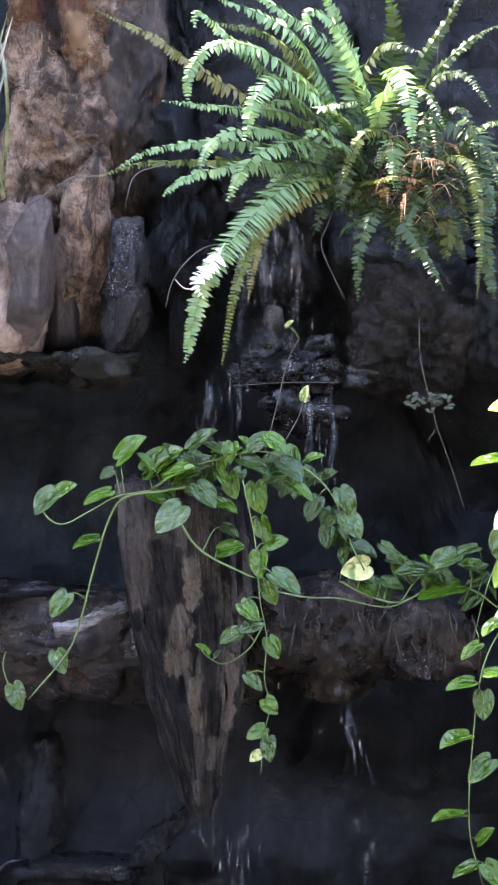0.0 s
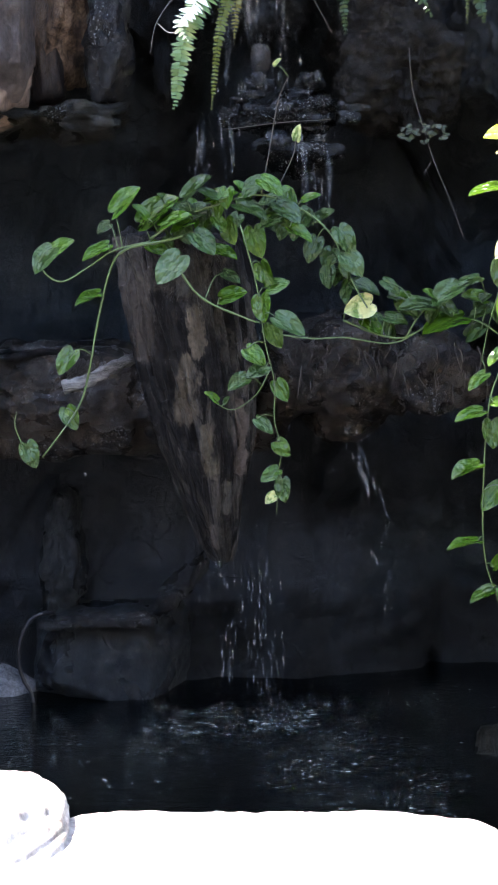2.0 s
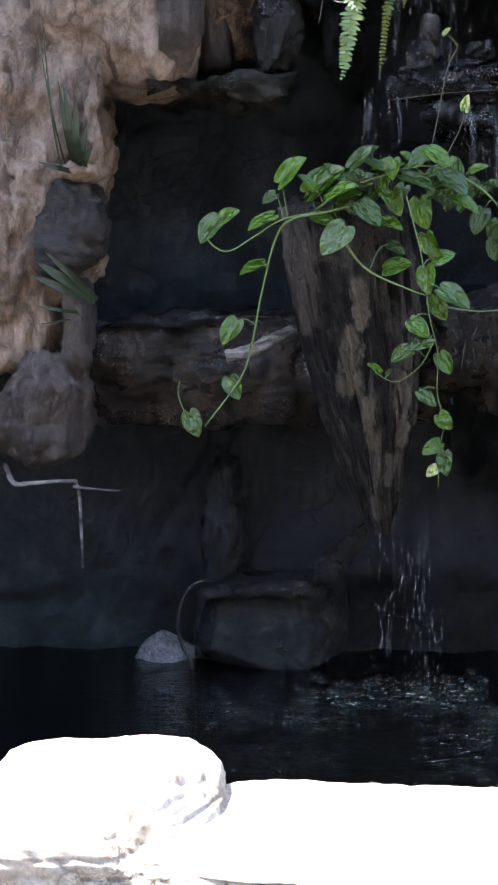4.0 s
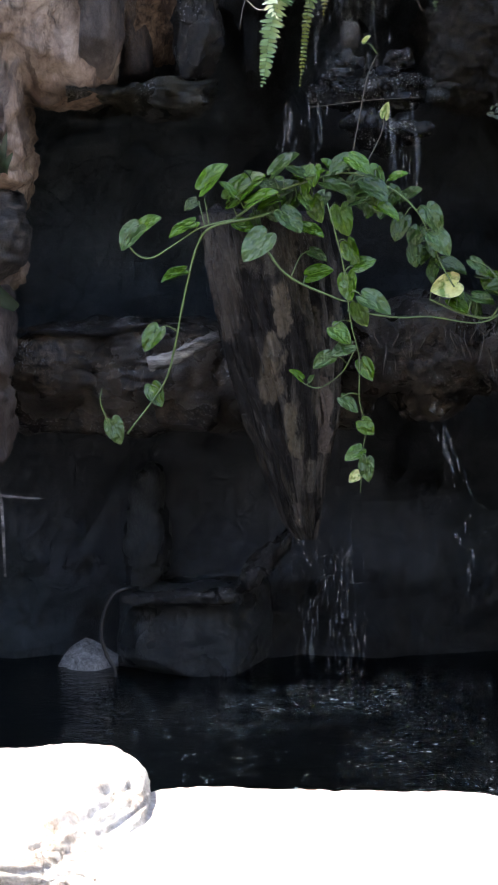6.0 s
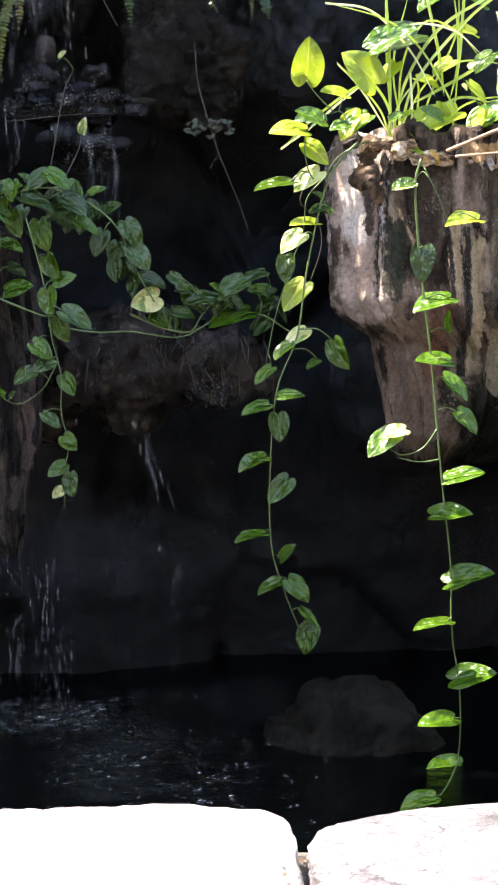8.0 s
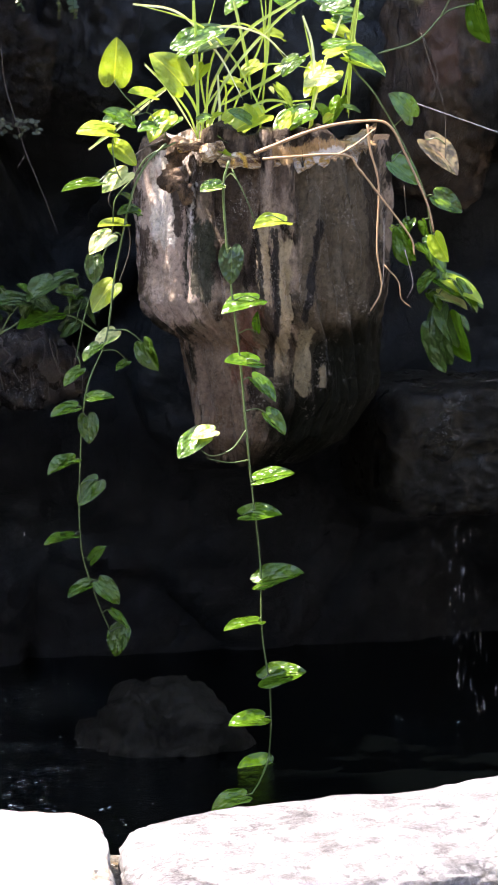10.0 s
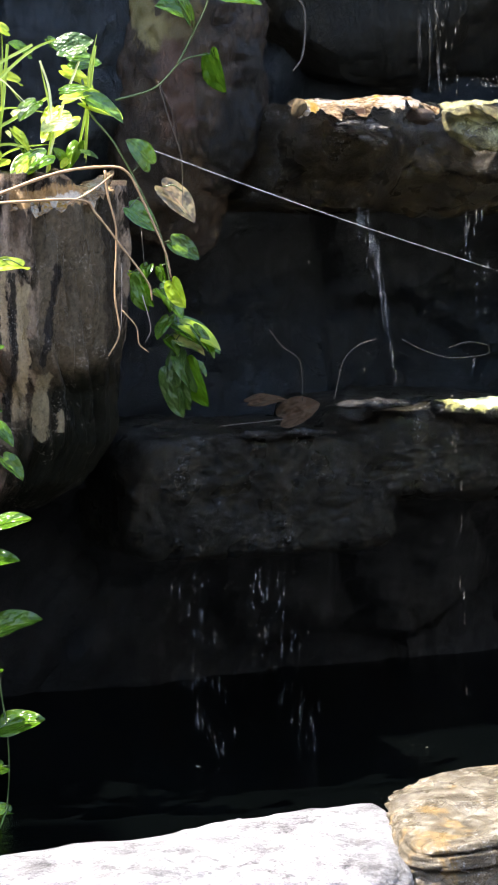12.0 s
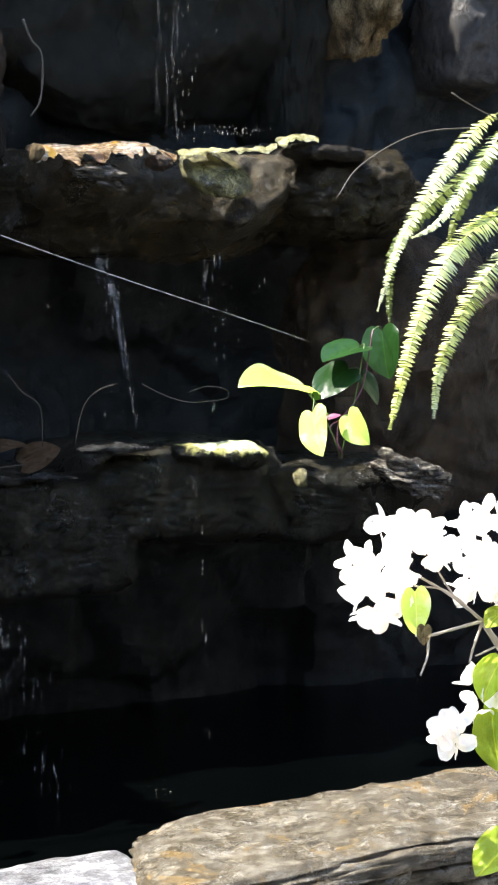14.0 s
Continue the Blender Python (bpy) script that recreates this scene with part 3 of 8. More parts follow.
def leaf(parent, base, tip, seen, material, stalk=True):
    """A leaf from its stalk end to its tip; seen: how far it turns out over the pond, 1 full and 0 edge-on."""
    n = len(parent.children)
    form = n % len(LEAF_FORMS)
    if (form, material) not in LEAVES:
        LEAVES[form, material] = mesh_of(leaf_bm(*LEAF_FORMS[form], form), "leaf", material)
    base, tip = Vector(base), Vector(tip)
    axis = tip - base
    size = axis.length * 0.83
    base += axis * 0.08
    axis.normalize()
    face = (Vector((0.4, -2.0, 1.9)) - base).normalized()
    face = (face - axis * face.dot(axis)).normalized()
    lean = math.acos(min(1.0, seen / 0.95)) * 0.9
    a, b = (Matrix.Rotation(s * lean, 3, axis) @ face for s in (1, -1))
    up = a if a.dot(SUN) > b.dot(SUN) else b
    right = axis.cross(up)
    m = Matrix((right, axis, up)).transposed().to_4x4()
    ob = new("leaf", LEAVES[form, material])
    ob.matrix_basis = Matrix.Translation(base) @ m @ Matrix.Diagonal((size * random.uniform(0.92, 1.08), size, size, 1))
    under(ob, parent)
    if stalk and VINES[parent]:
        near = min(VINES[parent], key=lambda q: (q - base).length)
        gap = (near - base).length
        if 0.008 < gap < 0.16:
            mid = (near + base) / 2 + Vector((0, -0.01, 0.18 * gap))
            part("leaf_stalk", tube([near, mid, base], 0.0018, 5, 0.8, 4), M_STEM, parent)
    return ob


def frond(parent, points, width, gap_mm, material):
    """A fern frond: a thin midrib with two combs of narrow leaflets, shorter to the tip."""
    width *= 1.2
    line = smooth_line(points, 10)
    cum = [0.0]
    for a, b in zip(line, line[1:]):
        cum.append(cum[-1] + (b - a).length)
    total = cum[-1]
    pairs = max(12, int(total / (0.001 * gap_mm)))
    bm = tube(points, 0.0018, 5, 0.4, 5)
    rnd = random.Random(len(parent.children) * 3 + 1)
    k = 0
    for i in range(pairs):
        s = total * (0.12 + 0.88 * (i + 0.5) / pairs)
        while k < len(cum) - 2 and cum[k + 1] < s:
            k += 1
        f = (s - cum[k]) / max(1e-6, cum[k + 1] - cum[k])
        p = line[k].lerp(line[k + 1], f)
        axis = (line[k + 1] - line[k]).normalized()
        face = (Vector((0.3, -2.0, 3.0)) - p).normalized()
        face = (face + Vector((0, 0, 0.85))).normalized()
        up = (face - axis * face.dot(axis)).normalized()
        side = axis.cross(up)
        t = s / total
        long = width * min(1.0, 3.2 * t) * (1 - max(0, t - 0.45) / 0.6) ** 0.75 * rnd.uniform(0.72, 1.08) if t < 0.97 else width * 0.12
        wide = min(0.00056 * gap_mm, long * 0.34) + 0.001
        for sign in (-1, 1):
            if rnd.random() < 0.03:
                continue
            d = (side * sign + axis * rnd.uniform(-0.06, 0.22) - up * rnd.uniform(0.0, 0.4)).normalized()
            a = (axis + up * rnd.uniform(-0.6, 0.9)).normalized() * wide
            droop = up * (-0.18 * long)
            sweep = axis * rnd.uniform(0.02, 0.14) * long
            q = [p - a * 0.6, p + d * long * 0.35 - a * 0.85 + droop * 0.15 + sweep * 0.15, p + d * long * 0.75 - a * 0.5 + droop * 0.5 + sweep * 0.55, p + d * long + droop + sweep, p + d * long * 0.75 + a * 0.55 + droop * 0.5 + sweep * 0.55, p + d * long * 0.35 + a * 0.8 + droop * 0.15 + sweep * 0.15, p + a * 0.6]
            w = [bm.verts.new(x) for x in q]
            bm.faces.new((w[0], w[1], w[5], w[6]))
            bm.faces.new((w[1], w[2], w[4], w[5]))
            bm.faces.new((w[2], w[3], w[4]))
    return part("frond", bm, material, parent)


def blade(parent, points, width, material):
    """A long folded grass blade tapering to its tip."""
    line = smooth_line(points, 8)
    bm = bmesh.new()
    rows = []
    for i, p in enumerate(line):
        t = i / (len(line) - 1)
        axis = (line[min(i + 1, len(line) - 1)] - line[max(0, i - 1)]).normalized()
        face = (Vector((-0.4, -0.7, 2.6)) - p).normalized()
        side = axis.cross(face).normalized()
        w = width * 0.5 * (0.75 + 0.6 * t) * (1 - t ** 3) + 0.0004
        deep = face * w * 0.5
        rows.append([bm.verts.new(p - side * w), bm.verts.new(p - deep), bm.verts.new(p + side * w)])
    for a, b in zip(rows, rows[1:]):
        bm.faces.new((a[0], a[1], b[1], b[0]))
        bm.faces.new((a[1], a[2], b[2], b[1]))
    return part("blade", bm, material, parent)


def trunk_bm(rings, seed, flutes=9, depth=0.09, sides=128, hollow=0.0):
    """A rock trunk: rings of (x, y, z, radius) from the top down, fluted and torn like old bark."""
    fine = []
    for (a, b) in zip(rings, rings[1:]):
        for i in range(14):
            fine.append(Vector(a).lerp(Vector(b), i / 14))
    fine.append(Vector(rings[-1]))
    bm = bmesh.new()
    loops = []
    uv = bm.loops.layers.uv.new("UVMap")
    for x, y, z, r in fine:
        loop = []
        for k in range(sides):
            a = math.pi / 2 + k * math.tau / sides
            d = Vector((math.cos(a), math.sin(a), 0))
            w = a + 0.35 * z
            d2 = Vector((math.cos(w), math.sin(w), 0))
            h = 0.5 * fract((d.x * 2, d.y * 2, z * 0.9), 1.2, seed) + 0.75 * (0.5 - abs(fract((d2.x * flutes * 0.45, d2.y * flutes * 0.45, z * 1.1), 1.3, seed + 4))) + 0.2 * fract((d.x * 6, d.y * 6, z * 2.5), 2.0, seed + 8)
            loop.append(bm.verts.new(Vector((x, y, z + 0.16 * r * fract((d.x, d.y, z * 0.3), 1.6, seed + 2) + 0.05 * r * fract((d.x, d.y, 0), 5, seed + 2))) + d * r * (1 + depth * 2 * h)))
        loops.append(loop)
    for a, b in zip(loops, loops[1:]):
        for k in range(sides):
            f = bm.faces.new((a[k], b[k], b[(k + 1) % sides], a[(k + 1) % sides]))
            for c, side in zip(f.loops, (k, k, k + 1, k + 1)):
                c[uv].uv = (side / sides, c.vert.co.z)
    top = sum((v.co for v in loops[0]), Vector()) / sides
    prev = loops[0]
    for f, dz in ((0.88, 0.012), (0.7, -0.02 - hollow), (0.35, -0.03 - hollow)):
        inner = [bm.verts.new(top + (v.co - top) * f + Vector((0, 0, dz + 0.02 * fract(v.co, 9, seed)))) for v in loops[0]]
        for k in range(sides):
            bm.faces.new((prev[k], prev[(k + 1) % sides], inner[(k + 1) % sides], inner[k]))
        prev = inner
    bm.faces.new(prev)
    bm.faces.new(loops[-1][::-1])
    return bm

# ---- ground, closing walls, pond ----
def sheet(name, x0, x1, y0, y1, z, material, label, category, nx=1, ny=1):
    bm = bmesh.new()
    grid = [[bm.verts.new((x0 + (x1 - x0) * i / nx, y0 + (y1 - y0) * j / ny, z)) for i in range(nx + 1)] for j in range(ny + 1)]
    for a, b in zip(grid, grid[1:]):
        for i in range(nx):
            bm.faces.new((a[i], a[i + 1], b[i + 1], b[i]))
    return thing(name, bm, material, label, category, kind="structure")


def slab(name, x0, x1, y0, y1, z0, z1, material, label):
    bm = bmesh.new()
    bmesh.ops.create_cube(bm, size=1.0, matrix=Matrix.LocRotScale(((x0 + x1) / 2, (y0 + y1) / 2, (z0 + z1) / 2), None, (x1 - x0, y1 - y0, z1 - z0)))
    return thing(name, bm, material, label, "wall", kind="structure", smooth=False)


sheet("ground", -400, 400, -400, 400, 0.0, M_EARTH, "unseen ground around the pond, kept pale to bounce light", "ground")
sheet("water", -3.2, 6.6, 3.45, 6.4, 0.15, M_WATER, "dark rippled pond water with specks of froth", "water")
# Unseen court walls added to limit the sky and bounce fill light.
slab("wall_south", -9, 10, -3.9, -3.5, 0, 7.0, M_PALE_PLASTER, "added unseen wall far to the south, pale to bounce fill light")
slab("wall_west", -9, -8.6, -3.5, 8, 0, 5.0, M_PALE_PLASTER, "added unseen wall closing the court, pale to bounce fill light")
# Added unseen west walls shade the rocks; the gap lets sun reach the fern.
slab("wall_west_high", -3.5, -2.2, 4.95, 6.12, 0, 7.25, M_PALE_PLASTER, "added unseen wall that shades the west rocks from the sun")
slab("wall_west_parapet", -3.5, -2.2, 4.95, 5.6, 7.25, 8.0, M_PALE_PLASTER, "added unseen block shading the rocks, with a gap for sun on the fern")
slab("wall_west_parapet_north", -3.5, -2.2, 5.76, 6.12, 7.25, 8.0, M_PALE_PLASTER, "added unseen block shading the rocks, with a gap for sun on the fern")
slab("wall_west_back", -3.5, -2.2, 6.12, 7.4, 0, 9.0, M_PALE_PLASTER, "added unseen wall that shades the rocks behind the west end")
slab("wall_east", 9.6, 10, -3.5, 8, 0, 6.0, M_PALE_PLASTER, "added unseen wall closing the court, pale to bounce fill light")

# Unseen crest heights, set for which rims the sun reaches.
CREST = ((-3.4, 4.3), (-1.6, 4.5), (-1.3, 6.0), (-0.7, 7.3), (-0.3, 7.3), (0.0, 6.8), (0.25, 6.75), (0.4, 6.82), (0.6, 6.88), (0.9, 5.0), (2.6, 5.0), (3.2, 4.4), (6.8, 4.4))


def crest(x):
    for (a, ha), (b, hb) in zip(CREST, CREST[1:]):
        if a <= x <= b:
            return ha + (hb - ha) * (x - a) / (b - a)
    return CREST[-1][1]


def rock_wall():
    """The stacked dark rock face behind the pond, with broken blocks, clefts and an unseen shade-casting crest."""
    bm = bmesh.new()
    nx, nz = 250, 130
    grid = []
    for j in range(nz + 1):
        line = []
        for i in range(nx + 1):
            x = -3.2 + 9.8 * i / nx
            z = -0.2 + (crest(x) + 0.2 + 0.15 * fract((x, 0, 0), 2.0, 5)) * j / nz
            cell = noise.voronoi(Vector((x * 1.7, 0.3, z * 2.1)))
            block = noise.cell(cell[1][0] * 3.1)
            crack = max(0.0, 0.12 - (cell[0][1] - cell[0][0])) * 0.3
            y = 6.05 - 0.14 * fract((x, 0, z), 1.1, 2) - 0.05 * block - 0.04 * fract((x, 0, z), 5.0, 3) + crack
            line.append(bm.verts.new((x, y, z)))
        grid.append(line)
    for a, b in zip(grid, grid[1:]):
        for i in range(nx):
            bm.faces.new((a[i], a[i + 1], b[i + 1], b[i]))
    back = [[bm.verts.new((v.co.x, 6.7, v.co.z)) for v in grid[-1]], [bm.verts.new((v.co.x, 6.7, -0.2)) for v in grid[-1]]]
    for a, b in ((grid[-1], back[0]), (back[0], back[1])):
        for i in range(nx):
            bm.faces.new((a[i], a[i + 1], b[i + 1], b[i]))
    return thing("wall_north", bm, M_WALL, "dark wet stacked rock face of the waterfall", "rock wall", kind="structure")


rock_wall()

# ---- rocks of the face, from west to east ----
ROCKS = "rocks of the waterfall"


def rock(centre, size, seed, material, label, **how):
    how.setdefault("detail", 5)
    how["amount"] = how.get("amount", 0.16) * 2.2
    return boulder("rock", centre, size, seed, material, label, "rock", ROCKS, **how)


def ledge(centre, size, seed, material, label, **how):
    how.setdefault("detail", 5)
    how["amount"] = how.get("amount", 0.16) * 2.2
    return boulder("rock_ledge", centre, size, seed, material, label, "ledge", "rock ledges", **how)


rock((-1.15, 5.75, 1.75), (0.36, 0.33, 0.62), 11, M_PINK, "pale tan weathered rock beside the dark recess", box=4, amount=0.2, cuts=14, detail=6)
rock((-0.74, 5.68, 2.22), (0.27, 0.22, 0.26), 12, M_PINK, "broad pale tan boulder under the tan pillar", box=4, amount=0.12)
rock((-0.527, 5.52, 2.26), (0.066, 0.11, 0.22), 13, M_SLAB, "broad grey-brown slab leaning on the tan boulder", box=6, amount=0.07, cuts=12)
rock((-0.45, 5.76, 2.22), (0.06, 0.12, 0.18), 81, M_BROWN_WET, "dim brown rock behind the leaning slab", box=6, amount=0.08, cuts=12)
rock((-0.46, 6.0, 2.95), (0.2, 0.28, 0.64), 87, M_TAN, "tall rusty tan rock pillar with dark stains", box=7, amount=0.16, cuts=26, detail=6)
rock((-0.49, 5.88, 3.22), (0.165, 0.26, 0.31), 14, M_TAN_STAIN, "rounded rusty tan rock head with a dark hollow", box=4, amount=0.1, cuts=16, detail=6)
rock((-0.47, 5.92, 2.76), (0.15, 0.27, 0.21), 82, M_TAN, "cracked tan rock block under the rock head", box=6, amount=0.17, cuts=22, detail=6)
rock((-0.26, 5.95, 2.95), (0.1, 0.25, 0.5), 83, M_BROWN_WET, "dark stained brown rock flank beside the tan pillar", box=6, amount=0.12, cuts=18, detail=6)
# These three are added to darken the face behind veil and fern.
rock((-0.06, 6.0, 2.75), (0.13, 0.2, 0.75), 84, M_BLACK, "black streaked rock beside the veil of water", box=5, amount=0.3, cuts=30, detail=6)
rock((0.8, 6.0, 3.0), (0.35, 0.2, 0.55), 85, M_BLACK, "dark dry rock face behind the fern", box=5, amount=0.12, cuts=14)
rock((0.25, 6.02, 3.0), (0.25, 0.2, 0.5), 86, M_BLACK, "black wet rock face behind the fern", box=5, amount=0.12, cuts=14)
rock((-0.385, 5.8, 2.4), (0.072, 0.2, 0.31), 15, M_TAN, "narrow tan rock tongue under the pillar", box=6, amount=0.1, cuts=20)
rock((-0.25, 5.62, 2.235), (0.07, 0.14, 0.205), 16, M_SPECK, "rough black upright stone beaded with water", box=7, amount=0.12, cuts=26)
ledge((-0.44, 5.7, 1.985), (0.26, 0.22, 0.027), 17, M_WET_LEDGE, "thin wet dark ledge under the upright stones", box=4, layers=2, amount=0.25, cuts=14)
rock((-0.785, 5.5, 1.92), (0.018, 0.1, 0.18), 91, M_PINK, "thin tan fin of rock at the mouth of the recess", box=4, amount=0.2, cuts=14)
rock((-0.83, 5.47, 1.745), (0.075, 0.1, 0.02), 92, M_PINK, "thin tan lip of rock above the knob", box=3, amount=0.25, cuts=12)
rock((-0.885, 5.5, 1.57), (0.1, 0.15, 0.165), 18, M_FIBRE, "dark pitted rock knob at the edge of the recess", box=3, amount=0.2, cuts=18, bank=0.25)
rock((-0.865, 5.5, 1.27), (0.045, 0.12, 0.15), 19, M_SLAB, "small grey rock wedged beside the ledge", box=4, cuts=14)
rock((-0.97, 5.5, 1.02), (0.14, 0.2, 0.19), 20, M_SLAB, "brownish grey faceted rock below the reeds", box=5, cuts=30, amount=0.16, bank=0.2)
ledge((-0.56, 5.86, 1.12), (0.37, 0.27, 0.165), 21, M_LEDGE, "heavy dark ledge with a wet shining top", box=7, amount=0.1, cuts=6)
ledge((-0.02, 5.86, 1.12), (0.3, 0.25, 0.18), 22, M_LEDGE, "dark rock shelf behind the hanging trunk", box=4, amount=0.1)
rock((0.2, 5.86, 2.55), (0.16, 0.2, 0.35), 23, M_BLACK, "dark wet rock behind the cascade", box=4, amount=0.32, cuts=24, detail=6)
rock((0.64, 5.8, 2.13), (0.22, 0.24, 0.22), 24, M_DARK_LEDGE, "rounded dark brown rock below the fern", box=3.2, cuts=18, amount=0.22, detail=6)
rock((0.95, 5.86, 2.2), (0.17, 0.22, 0.3), 25, M_BLACK, "dark rock beside the fern shoulder", box=3)
rock((0.62, 5.9, 2.42), (0.26, 0.26, 0.15), 26, M_WALL, "mossy dark shoulder that carries the fern", box=3)
ledge((0.25, 5.74, 1.98), (0.16, 0.16, 0.028), 27, M_PEBBLE, "broken wet step of the small cascade", box=3, layers=2, amount=0.4, cuts=20)
ledge((0.33, 5.77, 1.865), (0.12, 0.14, 0.025), 28, M_PEBBLE, "narrow wet step of the small cascade", box=3, layers=2, amount=0.4, cuts=20)
ledge((0.43, 5.72, 1.2), (0.27, 0.32, 0.13), 29, M_LEDGE, "wet brown ledge with a fibrous dripping edge", box=3.5)
ledge((0.72, 5.6, 1.185), (0.16, 0.26, 0.1), 30, M_LEDGE, "wedge of brown rock on the dripping ledge", box=3)
rock((0.45, 5.78, 1.06), (0.12, 0.2, 0.1), 31, M_LEDGE, "dripping brown nub under the ledge", box=2.5)
rock((1.5, 5.85, 1.25), (0.42, 0.3, 0.42), 32, M_WALL, "dark rock mass behind the broad trunk", box=3)
rock((-0.31, 5.95, 0.25), (0.255, 0.22, 0.165), 33, M_DIM, "square dark block standing in the pond", box=9, amount=0.05)
# A thin speckled rim added for the bright line along the block's top.
ledge((-0.36, 5.75, 0.412), (0.19, 0.06, 0.009), 56, M_SPECK, "thin wet rim on top of the square block", box=4, amount=0.14)
rock((-0.09, 5.85, 0.49), (0.14, 0.09, 0.03), 34, M_SPECK, "sloping wet ridge between block and trunk tip", box=3, amount=0.25, bank=-0.8)
rock((-0.47, 6.0, 0.6), (0.06, 0.12, 0.2), 36, M_DIM, "dim upright rock inside the recess", box=5)
rock((-0.665, 5.9, 0.145), (0.125, 0.08, 0.1), 37, M_WHITE_ROCK, "pale grey pointed stone at the waterline", box=1.25, cuts=30, amount=0.14, bank=-0.2)
rock((1.0, 5.0, 0.05), (0.27, 0.2, 0.26), 38, M_BLACK_SHADE, "dark wet boulder standing in the pond", box=2.2, amount=0.16, bank=-0.2)
rock((2.2, 5.98, 2.3), (0.29, 0.3, 0.6), 39, M_COLUMN, "brown rock column with ochre patches", box=5, amount=0.12, cuts=14, detail=6)
rock((1.75, 6.0, 2.3), (0.25, 0.25, 0.5), 40, M_WALL, "dark rock behind the column", box=4)
ledge((2.66, 5.92, 1.99), (0.33, 0.45, 0.17), 41, M_OLIVE, "bulging dark ledge of the upper basin", box=5, amount=0.09, cuts=12)
ledge((3.2, 5.95, 2.0), (0.36, 0.44, 0.19), 42, M_MOSSY_FACE, "bulging brown ledge of the upper basin", box=4.5, amount=0.09, cuts=12)
ledge((3.72, 5.85, 2.06), (0.4, 0.42, 0.16), 43, M_OLIVE, "dark ledge running under the hanging fern", box=3)
ledge((2.24, 5.68, 0.905), (0.46, 0.45, 0.2), 44, M_WET_LEDGE, "broad dark ledge of the lower basin", box=10, amount=0.07, cuts=3, detail=6)
ledge((2.92, 5.66, 1.015), (0.43, 0.46, 0.168), 45, M_WET_LEDGE, "wet ledge of the lower basin with a thin film of water", box=6, amount=0.08, cuts=5)
ledge((3.58, 5.65, 0.955), (0.42, 0.45, 0.14), 46, M_WET_LEDGE, "low dark ledge beside the broad-leaved plant", box=6, amount=0.08, cuts=5)
rock((2.59, 5.39, 2.062), (0.115, 0.06, 0.034), 59, M_STRATA, "layered glinting rock under the crust", box=3, amount=0.3, layers=4, cuts=22, tip=0.4, bank=0.15, strata=60, groove=0.012)
rock((3.09, 5.485, 2.1), (0.13, 0.12, 0.03), 49, M_MOSS, "wet mossy bulge below the rim", box=2.4, amount=0.1, tip=0.75, cuts=14)
ledge((3.52, 5.47, 2.18), (0.17, 0.08, 0.022), 69, M_DARK_LEDGE, "low wet rim running east", box=3, amount=0.16)
# Two thin rims added for the bright lines along the lower ledges.
ledge((2.3, 5.235, 1.104), (0.17, 0.025, 0.006), 80, M_SPECK, "thin wet rim of the broad dark ledge", box=3, amount=0.12)
ledge((2.6, 5.22, 1.19), (0.15, 0.05, 0.01), 79, M_SPECK, "thin wet rim of the lower basin", box=3, amount=0.1)
rock((3.245, 5.16, 1.075), (0.014, 0.03, 0.03), 51, M_MOSS, "small mossy lump on the ledge", box=2.4, amount=0.35)
rock((3.69, 5.15, 1.065), (0.16, 0.08, 0.05), 52, M_STRATA, "layered glinting rock chip on the low ledge", box=3, amount=0.3, layers=4, cuts=18, tip=0.2, bank=0.3, strata=60, groove=0.012)
rock((4.035, 6.0, 2.96), (0.085, 0.2, 0.4), 53, M_OCHRE, "ochre upright stone high on the face", box=6, amount=0.16, cuts=18)
rock((4.54, 6.02, 2.8), (0.2, 0.22, 0.3), 54, M_GREY, "pale grey blocky stone high on the face", box=7, amount=0.09, cuts=5)
# Two black rocks added to paint the upper face's shade.
rock((3.0, 6.08, 2.85), (0.65, 0.2, 0.6), 88, M_BLACK_SHADE, "black rock added to darken the face above the upper basin", box=5, amount=0.12, cuts=14)
rock((3.72, 6.15, 2.75), (0.15, 0.2, 0.6), 89, M_BLACK_SHADE, "black wet rock beside the ochre stone", box=5, amount=0.12, cuts=14)
rock((4.15, 6.0, 1.4), (0.5, 0.35, 0.6), 55, M_COLUMN, "broad brown rock at the east of the face", box=4)


def crust(points, back, drop, seed, curl=0.012, lean=0.9):
    """A thin ragged crust lying over a rim: back over the ledge, a torn lip sloping out in front."""
    line = smooth_line(points, 14)
    bm = bmesh.new()
    rows = []
    n = 16
    for i, p in enumerate(line):
        t = i / (len(line) - 1)
        ends = min(1.0, 9 * t, 9 * (1 - t)) ** 0.5
        lip = drop * ends * (0.15 + 1.5 * abs(fract((p.x, 0, 0), 7.0, seed, 2)) + 0.9 * abs(fract((p.x, 0, 0), 24.0, seed + 1, 3)))
        deep = back * ends * (0.7 + 0.6 * abs(fract((p.x, 3, 0), 7.0, seed + 2)))
        rise = curl * fract((p.x, 5, 0), 12.0, seed + 3)
        row = []
        for j in range(n):
            u = j / (n - 1)
            if u < 0.35:
                v = 1 - u / 0.35
                q = Vector((p.x, p.y + deep * v, p.z + rise * (1 - v) + 0.012 * v))
            else:
                v = (u - 0.35) / 0.65
                q = Vector((p.x, p.y - lip * lean * v, p.z + rise - lip * v * (0.55 + 0.45 * v)))
            q += Vector((0.007, 0.012, 0.011)) * fract(q, 24.0, seed + 4, 4)
            row.append(bm.verts.new(q))
        rows.append(row)
    for a, b in zip(rows, rows[1:]):
        for j in range(n - 1):
            bm.faces.new((a[j], b[j], b[j + 1], a[j + 1]))
    bmesh.ops.solidify(bm, geom=bm.faces[:], thickness=-0.006)
    return bm


